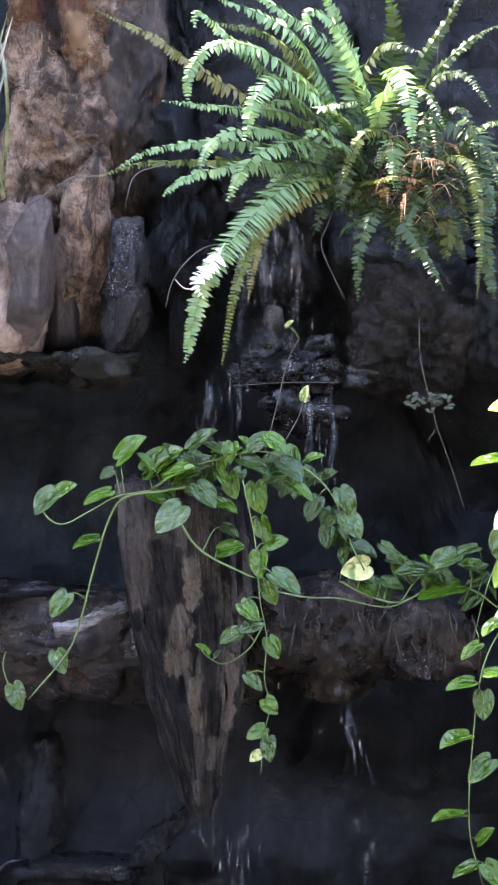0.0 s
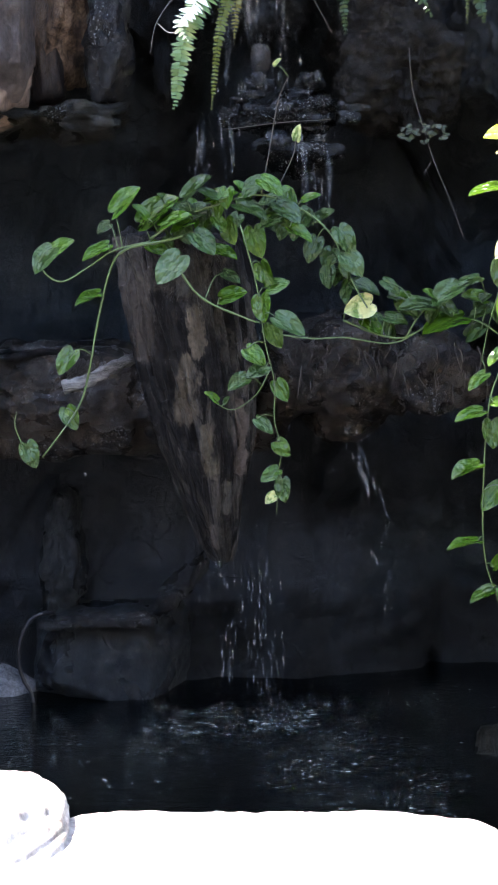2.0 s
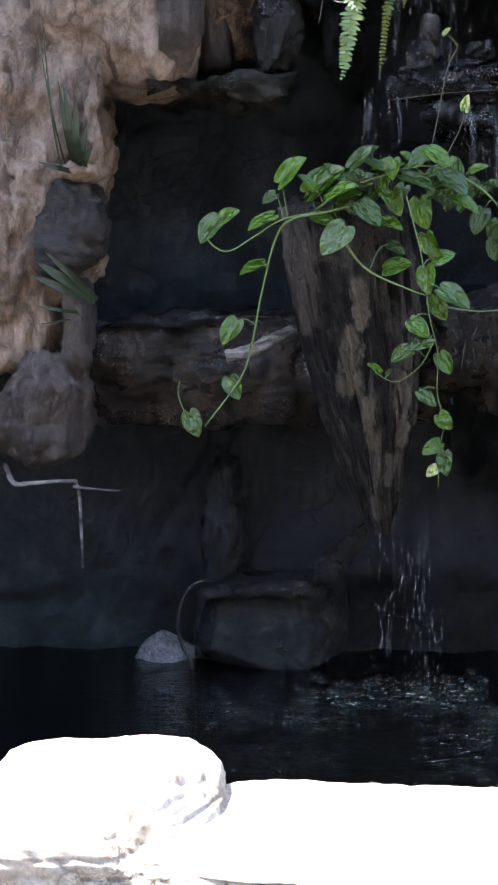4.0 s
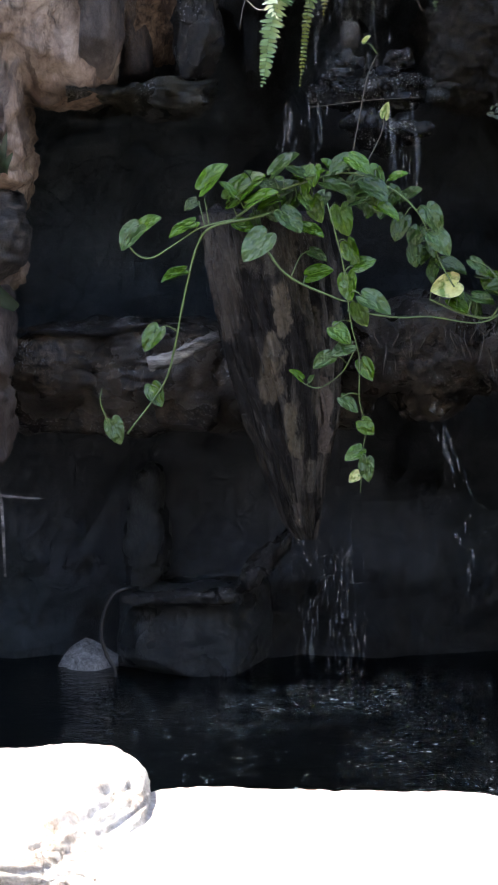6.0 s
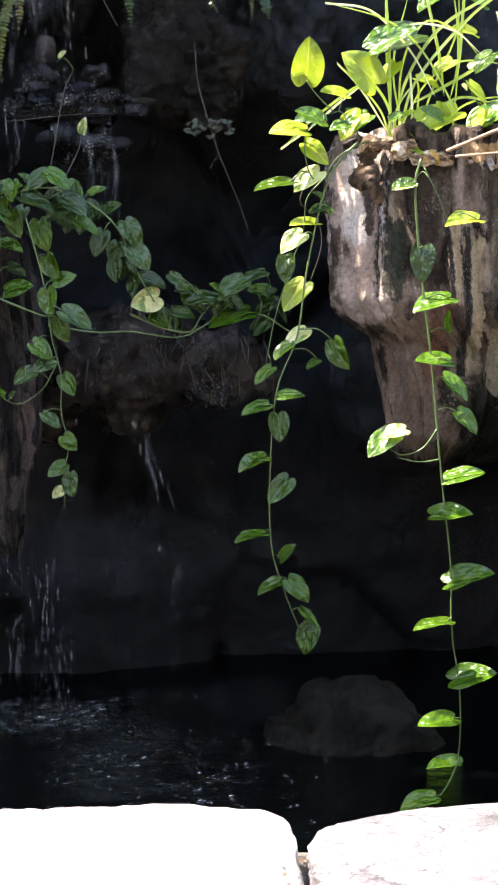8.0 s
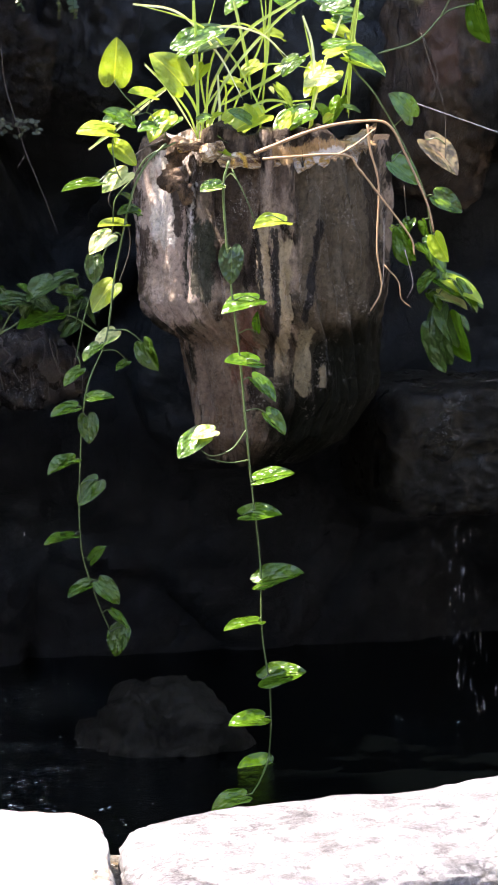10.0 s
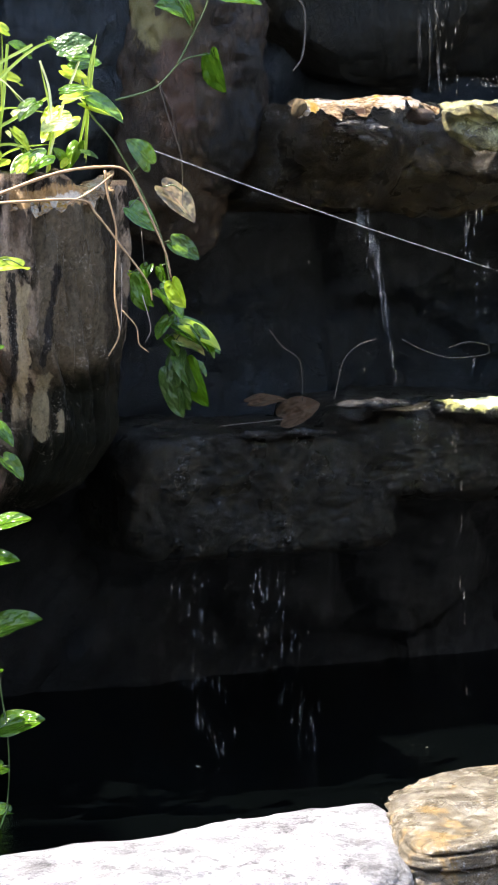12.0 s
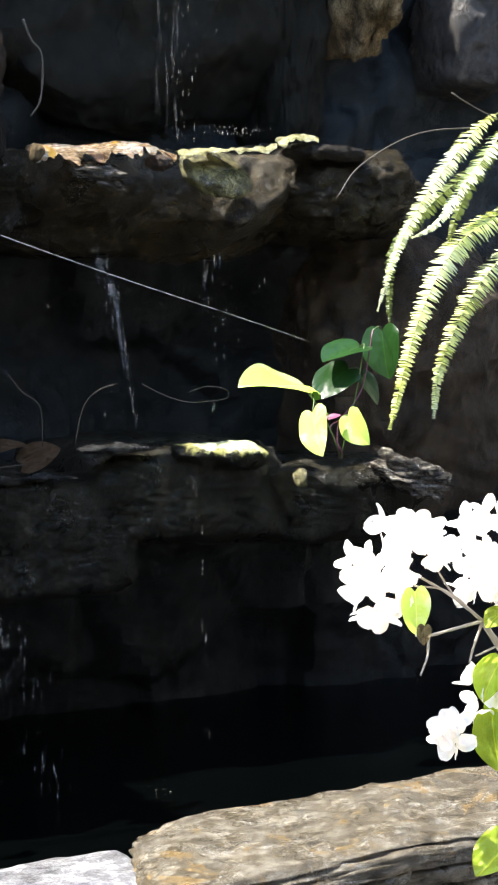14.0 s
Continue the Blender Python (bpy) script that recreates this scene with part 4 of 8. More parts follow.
def rim(points, back, drop, seed, material, label, **how):
    return thing("rock_crust", crust(points, back, drop, seed, **how), material, label, "rock crust", "rock crusts")


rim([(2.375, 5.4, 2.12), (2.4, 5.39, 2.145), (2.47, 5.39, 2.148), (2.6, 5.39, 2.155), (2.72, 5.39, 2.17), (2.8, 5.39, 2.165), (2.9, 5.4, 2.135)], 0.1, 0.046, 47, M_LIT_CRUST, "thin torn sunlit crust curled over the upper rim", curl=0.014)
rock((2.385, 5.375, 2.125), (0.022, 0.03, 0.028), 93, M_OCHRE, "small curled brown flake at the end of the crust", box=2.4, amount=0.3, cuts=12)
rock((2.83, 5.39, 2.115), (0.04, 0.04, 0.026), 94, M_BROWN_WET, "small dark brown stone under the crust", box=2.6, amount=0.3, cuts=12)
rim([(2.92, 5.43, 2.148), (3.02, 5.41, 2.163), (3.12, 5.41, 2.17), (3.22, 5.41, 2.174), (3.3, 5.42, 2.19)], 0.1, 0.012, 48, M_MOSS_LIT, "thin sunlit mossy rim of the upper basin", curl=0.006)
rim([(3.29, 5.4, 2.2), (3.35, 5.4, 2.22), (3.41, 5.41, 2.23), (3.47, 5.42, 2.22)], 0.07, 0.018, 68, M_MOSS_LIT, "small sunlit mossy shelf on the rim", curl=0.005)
rock((2.965, 5.22, 1.16), (0.18, 0.085, 0.032), 50, M_MOSS_SUN_SPOT, "mossy lip of the lower basin with the sun spot in its colour", box=2.3, amount=0.12, tip=0.12, bank=0.05, cuts=8)
rim([(-0.869, 5.570, 1.261), (-0.811, 5.570, 1.279), (-0.733, 5.570, 1.290), (-0.646, 5.570, 1.284), (-0.603, 5.570, 1.271), (-0.542, 5.570, 1.297), (-0.473, 5.570, 1.307), (-0.395, 5.570, 1.288)], 0.05, 0.006, 57, M_GLINT_RIM, "thin rim of the heavy dark ledge with wet glints in its colour", curl=0.004)
rock((0.212, 5.64, 2.154), (0.032, 0.03, 0.045), 78, M_GREY, "rounded wet grey-green stone in the cascade", box=2.4, amount=0.12)

PEBBLES = random.Random(8)
for i in range(30):
    x, z = PEBBLES.choice(((0.26, 2.02), (0.3, 1.9), (0.38, 1.99), (0.3, 2.1)))
    boulder("pebble", (x + PEBBLES.uniform(-0.13, 0.13), 5.57 + PEBBLES.uniform(-0.02, 0.06), z + PEBBLES.uniform(-0.03, 0.02)), (PEBBLES.uniform(0.015, 0.05), 0.045, PEBBLES.uniform(0.01, 0.03)), 90 + i, M_PEBBLE, "jagged wet black stone on the cascade step", "pebble", "cascade stones", detail=4, amount=0.6, box=4, cuts=24)

# ---- the two rock trunks ----
HANGING = ((-0.05, 5.42, 1.62, 0.172), (-0.03, 5.42, 1.44, 0.178), (-0.004, 5.43, 1.22, 0.166), (0.014, 5.45, 0.99, 0.13), (0.026, 5.46, 0.83, 0.085), (0.04, 5.47, 0.70, 0.054), (0.052, 5.47, 0.645, 0.03))
hanging = thing("hanging_trunk", trunk_bm(HANGING, 3, 9, 0.15), M_TRUNK, "dark tapering rock trunk streaked with pale wood grain", "rock trunk", "rock trunks")


def on_trunk(rings, z, turn):
    """A point on a trunk's mean face at that height; turn: degrees from its front towards the east."""
    for a, b in zip(rings, rings[1:]):
        if b[2] <= z <= a[2]:
            x, y, _, r = Vector(a).lerp(Vector(b), (a[2] - z) / (a[2] - b[2]))
            return Vector((x + r * math.sin(radians(turn)), y - r * math.cos(radians(turn)), z))


rnd = random.Random(52)
for turn, top, low in ((-72, 1.5, 0.9), (-60, 1.28, 0.82), (-50, 1.22, 0.76), (-38, 1.15, 0.74), (-24, 1.0, 0.7), (34, 1.2, 0.86), (50, 1.15, 0.9), (20, 0.95, 0.72)):
    spine = [on_trunk(HANGING, top + (low - top) * k / 6, turn + rnd.uniform(-4, 4) + 5 * k) + Vector((rnd.uniform(-0.004, 0.004), 0.004, 0)) for k in range(7)]
    part("bark_rib", tube(spine, rnd.uniform(0.009, 0.014), 7, 0.45, 5), M_TRUNK, hanging)
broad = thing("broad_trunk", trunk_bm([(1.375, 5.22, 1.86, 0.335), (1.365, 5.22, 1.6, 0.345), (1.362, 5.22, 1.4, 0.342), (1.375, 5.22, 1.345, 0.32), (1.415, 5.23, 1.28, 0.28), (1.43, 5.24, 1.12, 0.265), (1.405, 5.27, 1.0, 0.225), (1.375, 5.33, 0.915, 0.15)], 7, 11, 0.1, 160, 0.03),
      M_BROAD, "broad brown rock trunk with sun and shade in its colour, hollow top, mossy foot", "rock trunk", "rock trunks")
# Rim crust and stones are coloured pale in place of the sunlit rim.
part("rim_crust", crust([(1.27, 4.895, 1.8), (1.33, 4.885, 1.8), (1.39, 4.88, 1.802), (1.485, 4.895, 1.818), (1.57, 4.935, 1.852), (1.65, 5.02, 1.89)], 0.06, 0.035, 98, 0.008, 0.35), M_LIT_CRUST, broad, "crust on the hollow's torn rim with sun put into its colour")
rnd = random.Random(98)
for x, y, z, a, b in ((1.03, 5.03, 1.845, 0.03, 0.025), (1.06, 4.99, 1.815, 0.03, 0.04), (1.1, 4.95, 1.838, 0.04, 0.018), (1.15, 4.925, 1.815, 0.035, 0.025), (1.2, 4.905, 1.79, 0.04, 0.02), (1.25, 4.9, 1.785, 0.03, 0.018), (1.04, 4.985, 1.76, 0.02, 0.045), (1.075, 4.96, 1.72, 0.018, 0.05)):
    part("rim_stone", rock_bm((x, y, z), (a, 0.022, b), int(x * 1000), 0.9, 2.6, 4, 2.0, 3.0, 0.0, 20, 0.0, rnd.uniform(-0.4, 0.4)), M_TAN if x < 1.09 else M_LIT_CRUST, broad, "crusted stone on the hollow's torn rim, sun put into the pale ones")

# ---- coping along the pond's near edge ----
def coping(centre, size, seed, material, label, **how):
    return boulder("coping_stone", centre, size, seed, material, label, "coping stone", "coping stones", detail=6, **how)


coping((-1.06, 3.5, 0.38), (0.27, 0.36, 0.14), 61, M_COPE, "rounded sun-bleached coping stone at the pond edge", strata=30, groove=0.014, box=4.6, amount=0.08, layers=2.5, cuts=2)
coping((-0.55, 3.56, 0.36), (0.25, 0.34, 0.15), 62, M_COPE, "thick sun-bleached coping stone with layered sides", strata=30, groove=0.014, box=4.6, amount=0.08, layers=2.5, cuts=2)
coping((0.06, 3.495, 0.35), (0.525, 0.31, 0.075), 63, M_COPE, "long flat sun-bleached coping stone", strata=30, box=5, amount=0.08, layers=2.5, cuts=0, turn=-0.12)
coping((1.2, 3.425, 0.316), (0.612, 0.268, 0.095), 64, M_COPE_GREY, "long grey and white coping stone with worn hollows", box=6, amount=0.1, layers=2.5, cuts=0, turn=0.09, shear=(0.2, 0.48))
coping((2.64, 3.555, 0.35), (0.845, 0.25, 0.09), 65, M_COPE_GOLD, "golden brown layered coping stone", strata=22, groove=0.03, box=8, amount=0.12, layers=2.5, cuts=0, turn=0.05, shear=(0.45, 0.0))
coping((3.85, 3.72, 0.28), (0.5, 0.26, 0.14), 66, M_COPE_GOLD, "brown layered coping stone behind the white blossom", box=4.6, amount=0.08, layers=2.5, cuts=2)
for i, x in enumerate((-1.3, -0.72, -0.1, 0.55, 1.2, 1.85, 2.5, 3.15, 3.8)):
    boulder("edging_rock", (x, 3.52 + 0.17 * (x > 1.8), 0.14), (0.37, 0.33, 0.15), 70 + i, M_EDGING_BROWN if x < 0.9 else M_EDGING, "rough brown rock bedded under the coping" if x < 0.9 else "rough olive-black rock bedded under the coping", "rock", "edging rocks", detail=5, box=4, amount=0.1, layers=2.5)

# ---- trailing plants ----
pothos_trunk = plant("pothos", (-0.05, 5.30, 1.60), "trailing variegated pothos draped over the hanging trunk", "plants on the rocks")
vine(pothos_trunk, [(-0.033, 5.140, 1.627), (-0.096, 5.140, 1.612), (-0.198, 5.140, 1.592), (-0.243, 5.140, 1.535), (-0.284, 5.140, 1.383), (-0.311, 5.140, 1.256), (-0.346, 5.140, 1.152), (-0.451, 5.140, 1.015)], 0.0043, M_STEM, "stem")
vine(pothos_trunk, [(-0.440, 5.120, 1.560), (-0.410, 5.120, 1.521), (-0.367, 5.120, 1.510), (-0.298, 5.120, 1.549), (-0.228, 5.120, 1.591), (-0.127, 5.120, 1.614)], 0.0035, M_STEM, "stem")
vine(pothos_trunk, [(-0.078, 5.120, 1.581), (0.005, 5.120, 1.458), (0.134, 5.120, 1.392), (0.174, 5.120, 1.378)], 0.0043, M_STEM, "stem")
vine(pothos_trunk, [(0.124, 5.100, 1.652), (0.165, 5.100, 1.481), (0.184, 5.100, 1.324), (0.207, 5.100, 1.215), (0.205, 5.100, 1.105), (0.223, 5.100, 1.027), (0.211, 5.100, 0.948), (0.205, 5.100, 0.839)], 0.0023, M_STEM, "stem")
vine(pothos_trunk, [(-0.128, 5.160, 1.619), (-0.035, 5.160, 1.678), (0.075, 5.160, 1.714), (0.186, 5.160, 1.734), (0.299, 5.160, 1.691), (0.382, 5.160, 1.614), (0.435, 5.160, 1.489), (0.478, 5.160, 1.410)], 0.0039, M_STEM, "stem")
vine(pothos_trunk, [(0.178, 5.200, 1.349), (0.316, 5.200, 1.326), (0.412, 5.200, 1.326), (0.558, 5.200, 1.307), (0.668, 5.200, 1.367)], 0.0031, M_STEM, "stem")
vine(pothos_trunk, [(0.195, 5.100, 1.246), (0.158, 5.100, 1.182), (0.096, 5.100, 1.140), (0.049, 5.100, 1.154), (0.016, 5.100, 1.192)], 0.0020, M_STEM, "stem")
vine(pothos_trunk, [(-0.503, 5.100, 1.057), (-0.521, 5.100, 1.111), (-0.515, 5.100, 1.150)], 0.0023, M_STEM, "stem")
leaf(pothos_trunk, (-0.395, 5.130, 1.607), (-0.464, 5.100, 1.539), 0.65, M_POTHOS_DARK)
leaf(pothos_trunk, (-0.417, 5.139, 1.581), (-0.335, 5.111, 1.633), 0.42, M_POTHOS)
leaf(pothos_trunk, (-0.233, 5.144, 1.689), (-0.145, 5.107, 1.774), 0.50, M_POTHOS)
leaf(pothos_trunk, (-0.236, 5.155, 1.667), (-0.280, 5.140, 1.640), 0.85, M_POTHOS_DARK)
leaf(pothos_trunk, (-0.238, 5.139, 1.610), (-0.329, 5.109, 1.575), 0.40, M_POTHOS)
leaf(pothos_trunk, (-0.268, 5.154, 1.475), (-0.353, 5.127, 1.457), 0.35, M_POTHOS)
leaf(pothos_trunk, (-0.038, 5.082, 1.579), (-0.117, 5.046, 1.492), 0.80, M_POTHOS_DARK)
leaf(pothos_trunk, (-0.348, 5.117, 1.322), (-0.396, 5.089, 1.244), 0.80, M_POTHOS)
leaf(pothos_trunk, (-0.382, 5.155, 1.157), (-0.351, 5.131, 1.085), 0.95, M_POTHOS)
leaf(pothos_trunk, (-0.496, 5.132, 1.064), (-0.465, 5.105, 0.984), 0.95, M_POTHOS_DARK)
leaf(pothos_trunk, (-0.162, 5.192, 1.660), (-0.054, 5.149, 1.757), 0.42, M_POTHOS)
leaf(pothos_trunk, (-0.105, 5.129, 1.651), (-0.004, 5.095, 1.698), 0.30, M_POTHOS)
leaf(pothos_trunk, (-0.037, 5.158, 1.726), (0.055, 5.122, 1.800), 0.35, M_POTHOS_DARK)
leaf(pothos_trunk, (0.092, 5.140, 1.759), (0.082, 5.119, 1.692), 0.85, M_POTHOS)
leaf(pothos_trunk, (0.027, 5.164, 1.728), (0.124, 5.133, 1.757), 0.40, M_POTHOS)
leaf(pothos_trunk, (0.197, 5.166, 1.779), (0.122, 5.140, 1.736), 0.70, M_POTHOS_DARK)
leaf(pothos_trunk, (0.180, 5.121, 1.781), (0.253, 5.094, 1.731), 0.65, M_POTHOS)
leaf(pothos_trunk, (0.221, 5.137, 1.716), (0.301, 5.105, 1.648), 0.65, M_POTHOS_DARK)
leaf(pothos_trunk, (0.107, 5.142, 1.712), (0.209, 5.109, 1.671), 0.45, M_POTHOS_DARK)
leaf(pothos_trunk, (0.084, 5.193, 1.673), (0.106, 5.168, 1.591), 0.85, M_POTHOS)
leaf(pothos_trunk, (0.161, 5.181, 1.649), (0.175, 5.152, 1.552), 0.85, M_POTHOS)
leaf(pothos_trunk, (-0.009, 5.133, 1.639), (0.061, 5.103, 1.571), 0.80, M_POTHOS_DARK)
leaf(pothos_trunk, (0.040, 5.184, 1.591), (0.124, 5.156, 1.557), 0.45, M_POTHOS)
leaf(pothos_trunk, (0.255, 5.131, 1.644), (0.331, 5.104, 1.602), 0.45, M_POTHOS)
leaf(pothos_trunk, (0.343, 5.169, 1.616), (0.307, 5.144, 1.538), 0.90, M_POTHOS_DARK)
leaf(pothos_trunk, (0.395, 5.130, 1.643), (0.446, 5.101, 1.563), 0.85, M_POTHOS_DARK)
leaf(pothos_trunk, (0.409, 5.120, 1.571), (0.468, 5.091, 1.498), 0.90, M_POTHOS_DARK)
leaf(pothos_trunk, (0.371, 5.190, 1.533), (0.373, 5.168, 1.460), 0.80, M_POTHOS_DARK)
leaf(pothos_trunk, (0.176, 5.137, 1.549), (0.207, 5.112, 1.475), 0.75, M_POTHOS)
leaf(pothos_trunk, (0.189, 5.137, 1.472), (0.260, 5.114, 1.499), 0.75, M_POTHOS)
leaf(pothos_trunk, (0.070, 5.199, 1.522), (0.129, 5.179, 1.496), 0.60, M_POTHOS_DARK)
leaf(pothos_trunk, (0.059, 5.190, 1.445), (0.145, 5.162, 1.474), 0.60, M_POTHOS)
leaf(pothos_trunk, (-0.130, 5.143, 1.674), (-0.178, 5.123, 1.720), 0.50, M_POTHOS)
leaf(pothos_trunk, (-0.068, 5.197, 1.701), (-0.102, 5.178, 1.755), 0.45, M_POTHOS_DARK)
leaf(pothos_trunk, (-0.003, 5.163, 1.671), (-0.081, 5.138, 1.644), 0.35, M_POTHOS)
leaf(pothos_trunk, (0.299, 5.174, 1.715), (0.353, 5.156, 1.741), 0.40, M_POTHOS)
leaf(pothos_trunk, (0.066, 5.136, 1.729), (0.002, 5.115, 1.758), 0.40, M_POTHOS_DARK)
leaf(pothos_trunk, (0.155, 5.195, 1.734), (0.105, 5.175, 1.779), 0.50, M_POTHOS)
leaf(pothos_trunk, (-0.082, 5.255, 1.628), (-0.015, 5.228, 1.566), 0.70, M_POTHOS_DARK)
leaf(pothos_trunk, (0.127, 5.277, 1.685), (0.080, 5.253, 1.618), 0.70, M_POTHOS_DARK)
leaf(pothos_trunk, (0.274, 5.271, 1.674), (0.227, 5.247, 1.607), 0.80, M_POTHOS_DARK)
leaf(pothos_trunk, (0.337, 5.224, 1.660), (0.398, 5.202, 1.695), 0.50, M_POTHOS_DARK)
leaf(pothos_trunk, (0.190, 5.229, 1.687), (0.240, 5.205, 1.624), 0.80, M_POTHOS_DARK)
leaf(pothos_trunk, (0.046, 5.213, 1.665), (-0.001, 5.193, 1.615), 0.70, M_POTHOS_DARK)
leaf(pothos_trunk, (-0.035, 5.212, 1.678), (-0.065, 5.190, 1.613), 0.60, M_POTHOS_DARK)
leaf(pothos_trunk, (0.387, 5.205, 1.582), (0.355, 5.184, 1.517), 0.80, M_POTHOS_DARK)
leaf(pothos_trunk, (0.238, 5.224, 1.705), (0.191, 5.204, 1.655), 0.70, M_POTHOS_DARK)
leaf(pothos_trunk, (0.175, 5.098, 1.461), (0.186, 5.071, 1.373), 0.78, M_POTHOS)
leaf(pothos_trunk, (0.207, 5.050, 1.400), (0.301, 5.017, 1.346), 0.70, M_POTHOS_DARK)
leaf(pothos_trunk, (0.201, 5.104, 1.381), (0.225, 5.079, 1.302), 0.82, M_POTHOS)
leaf(pothos_trunk, (0.127, 5.077, 1.314), (0.189, 5.053, 1.268), 0.80, M_POTHOS)
leaf(pothos_trunk, (0.190, 5.075, 1.263), (0.123, 5.052, 1.232), 0.75, M_POTHOS_DARK)
leaf(pothos_trunk, (0.210, 5.115, 1.218), (0.247, 5.092, 1.153), 0.95, M_POTHOS)
leaf(pothos_trunk, (0.137, 5.088, 1.232), (0.069, 5.066, 1.200), 0.80, M_POTHOS_DARK)
leaf(pothos_trunk, (0.150, 5.075, 1.117), (0.207, 5.053, 1.076), 0.75, M_POTHOS_DARK)
leaf(pothos_trunk, (0.206, 5.088, 1.050), (0.245, 5.070, 1.004), 0.95, M_POTHOS)
leaf(pothos_trunk, (0.216, 5.106, 0.968), (0.157, 5.085, 0.933), 0.85, M_POTHOS)
leaf(pothos_trunk, (0.221, 5.055, 0.950), (0.222, 5.031, 0.875), 0.85, M_POTHOS_DARK)
leaf(pothos_trunk, (0.207, 5.128, 0.894), (0.170, 5.114, 0.870), 0.90, M_POTHOS_PALE)
leaf(pothos_trunk, (0.051, 5.052, 1.167), (0.008, 5.035, 1.201), 0.50, M_POTHOS)
leaf(pothos_trunk, (0.064, 5.110, 1.154), (0.082, 5.101, 1.179), 0.50, M_POTHOS_DARK)
leaf(pothos_trunk, (0.338, 5.196, 1.683), (0.289, 5.174, 1.628), 0.69, M_POTHOS_DARK)
leaf(pothos_trunk, (0.255, 5.188, 1.717), (0.195, 5.168, 1.691), 0.52, M_POTHOS_DARK)
leaf(pothos_trunk, (0.046, 5.229, 1.713), (0.005, 5.209, 1.663), 0.77, M_POTHOS_DARK)
leaf(pothos_trunk, (-0.139, 5.187, 1.606), (-0.072, 5.166, 1.578), 0.71, M_POTHOS)
leaf(pothos_trunk, (0.390, 5.210, 1.576), (0.427, 5.189, 1.516), 0.49, M_POTHOS_DARK)
leaf(pothos_trunk, (0.262, 5.203, 1.748), (0.270, 5.177, 1.664), 0.44, M_POTHOS_DARK)
leaf(pothos_trunk, (0.074, 5.172, 1.752), (0.057, 5.145, 1.667), 0.63, M_POTHOS)
leaf(pothos_trunk, (0.425, 5.205, 1.530), (0.374, 5.184, 1.479), 0.50, M_POTHOS_DARK)
leaf(pothos_trunk, (-0.083, 5.228, 1.630), (-0.064, 5.208, 1.566), 0.59, M_POTHOS_DARK)
leaf(pothos_trunk, (0.010, 5.237, 1.709), (-0.075, 5.210, 1.684), 0.89, M_POTHOS)
leaf(pothos_trunk, (0.242, 5.190, 1.752), (0.288, 5.167, 1.692), 0.85, M_POTHOS)
leaf(pothos_trunk, (0.431, 5.199, 1.491), (0.408, 5.176, 1.418), 0.57, M_POTHOS_DARK)
leaf(pothos_trunk, (0.140, 5.216, 1.742), (0.143, 5.197, 1.679), 0.80, M_POTHOS)
leaf(pothos_trunk, (0.229, 5.181, 1.709), (0.262, 5.156, 1.633), 0.54, M_POTHOS_DARK)
leaf(pothos_trunk, (0.425, 5.198, 1.521), (0.357, 5.176, 1.494), 0.49, M_POTHOS_DARK)
leaf(pothos_trunk, (0.297, 5.224, 1.697), (0.339, 5.203, 1.642), 0.65, M_POTHOS_DARK)
leaf(pothos_trunk, (0.042, 5.230, 1.699), (-0.006, 5.203, 1.626), 0.58, M_POTHOS)
leaf(pothos_trunk, (0.244, 5.176, 1.683), (0.172, 5.153, 1.653), 0.66, M_POTHOS_DARK)
leaf(pothos_trunk, (0.051, 5.174, 1.680), (0.089, 5.155, 1.629), 0.74, M_POTHOS)
leaf(pothos_trunk, (0.300, 5.182, 1.666), (0.270, 5.159, 1.597), 0.71, M_POTHOS_DARK)
leaf(pothos_trunk, (0.431, 5.174, 1.566), (0.415, 5.150, 1.487), 0.49, M_POTHOS_DARK)
leaf(pothos_trunk, (0.263, 5.185, 1.677), (0.199, 5.166, 1.656), 0.85, M_POTHOS_DARK)
leaf(pothos_trunk, (-0.057, 5.166, 1.712), (0.016, 5.143, 1.693), 0.59, M_POTHOS_DARK)
leaf(pothos_trunk, (-0.042, 5.229, 1.663), (-0.014, 5.208, 1.596), 0.88, M_POTHOS_DARK)
leaf(pothos_trunk, (0.244, 5.204, 1.728), (0.170, 5.180, 1.699), 0.55, M_POTHOS_DARK)
leaf(pothos_trunk, (0.037, 5.211, 1.704), (-0.043, 5.185, 1.670), 0.61, M_POTHOS_DARK)
pothos_ledge = plant("pothos", (0.62, 5.45, 1.32), "low variegated pothos creeping over the wet rock ledge", "plants on the rocks")
vine(pothos_ledge, [(0.412, 5.200, 1.375), (0.509, 5.200, 1.332), (0.589, 5.200, 1.322), (0.688, 5.200, 1.368), (0.786, 5.200, 1.366), (0.867, 5.200, 1.316), (0.917, 5.200, 1.298)], 0.0035, M_STEM, "stem")
vine(pothos_ledge, [(0.589, 5.200, 1.322), (0.639, 5.200, 1.394), (0.722, 5.200, 1.448), (0.804, 5.200, 1.479)], 0.0031, M_STEM, "stem")
leaf(pothos_ledge, (0.499, 5.184, 1.425), (0.404, 5.155, 1.396), 0.95, M_POTHOS_PALE)
leaf(pothos_ledge, (0.434, 5.202, 1.480), (0.524, 5.173, 1.450), 0.50, M_POTHOS_DARK)
leaf(pothos_ledge, (0.523, 5.197, 1.488), (0.581, 5.176, 1.449), 0.70, M_POTHOS_DARK)
leaf(pothos_ledge, (0.671, 5.189, 1.411), (0.564, 5.158, 1.428), 0.38, M_POTHOS_DARK)
leaf(pothos_ledge, (0.464, 5.220, 1.376), (0.534, 5.195, 1.334), 0.60, M_POTHOS)
leaf(pothos_ledge, (0.528, 5.207, 1.383), (0.603, 5.183, 1.360), 0.60, M_POTHOS_DARK)
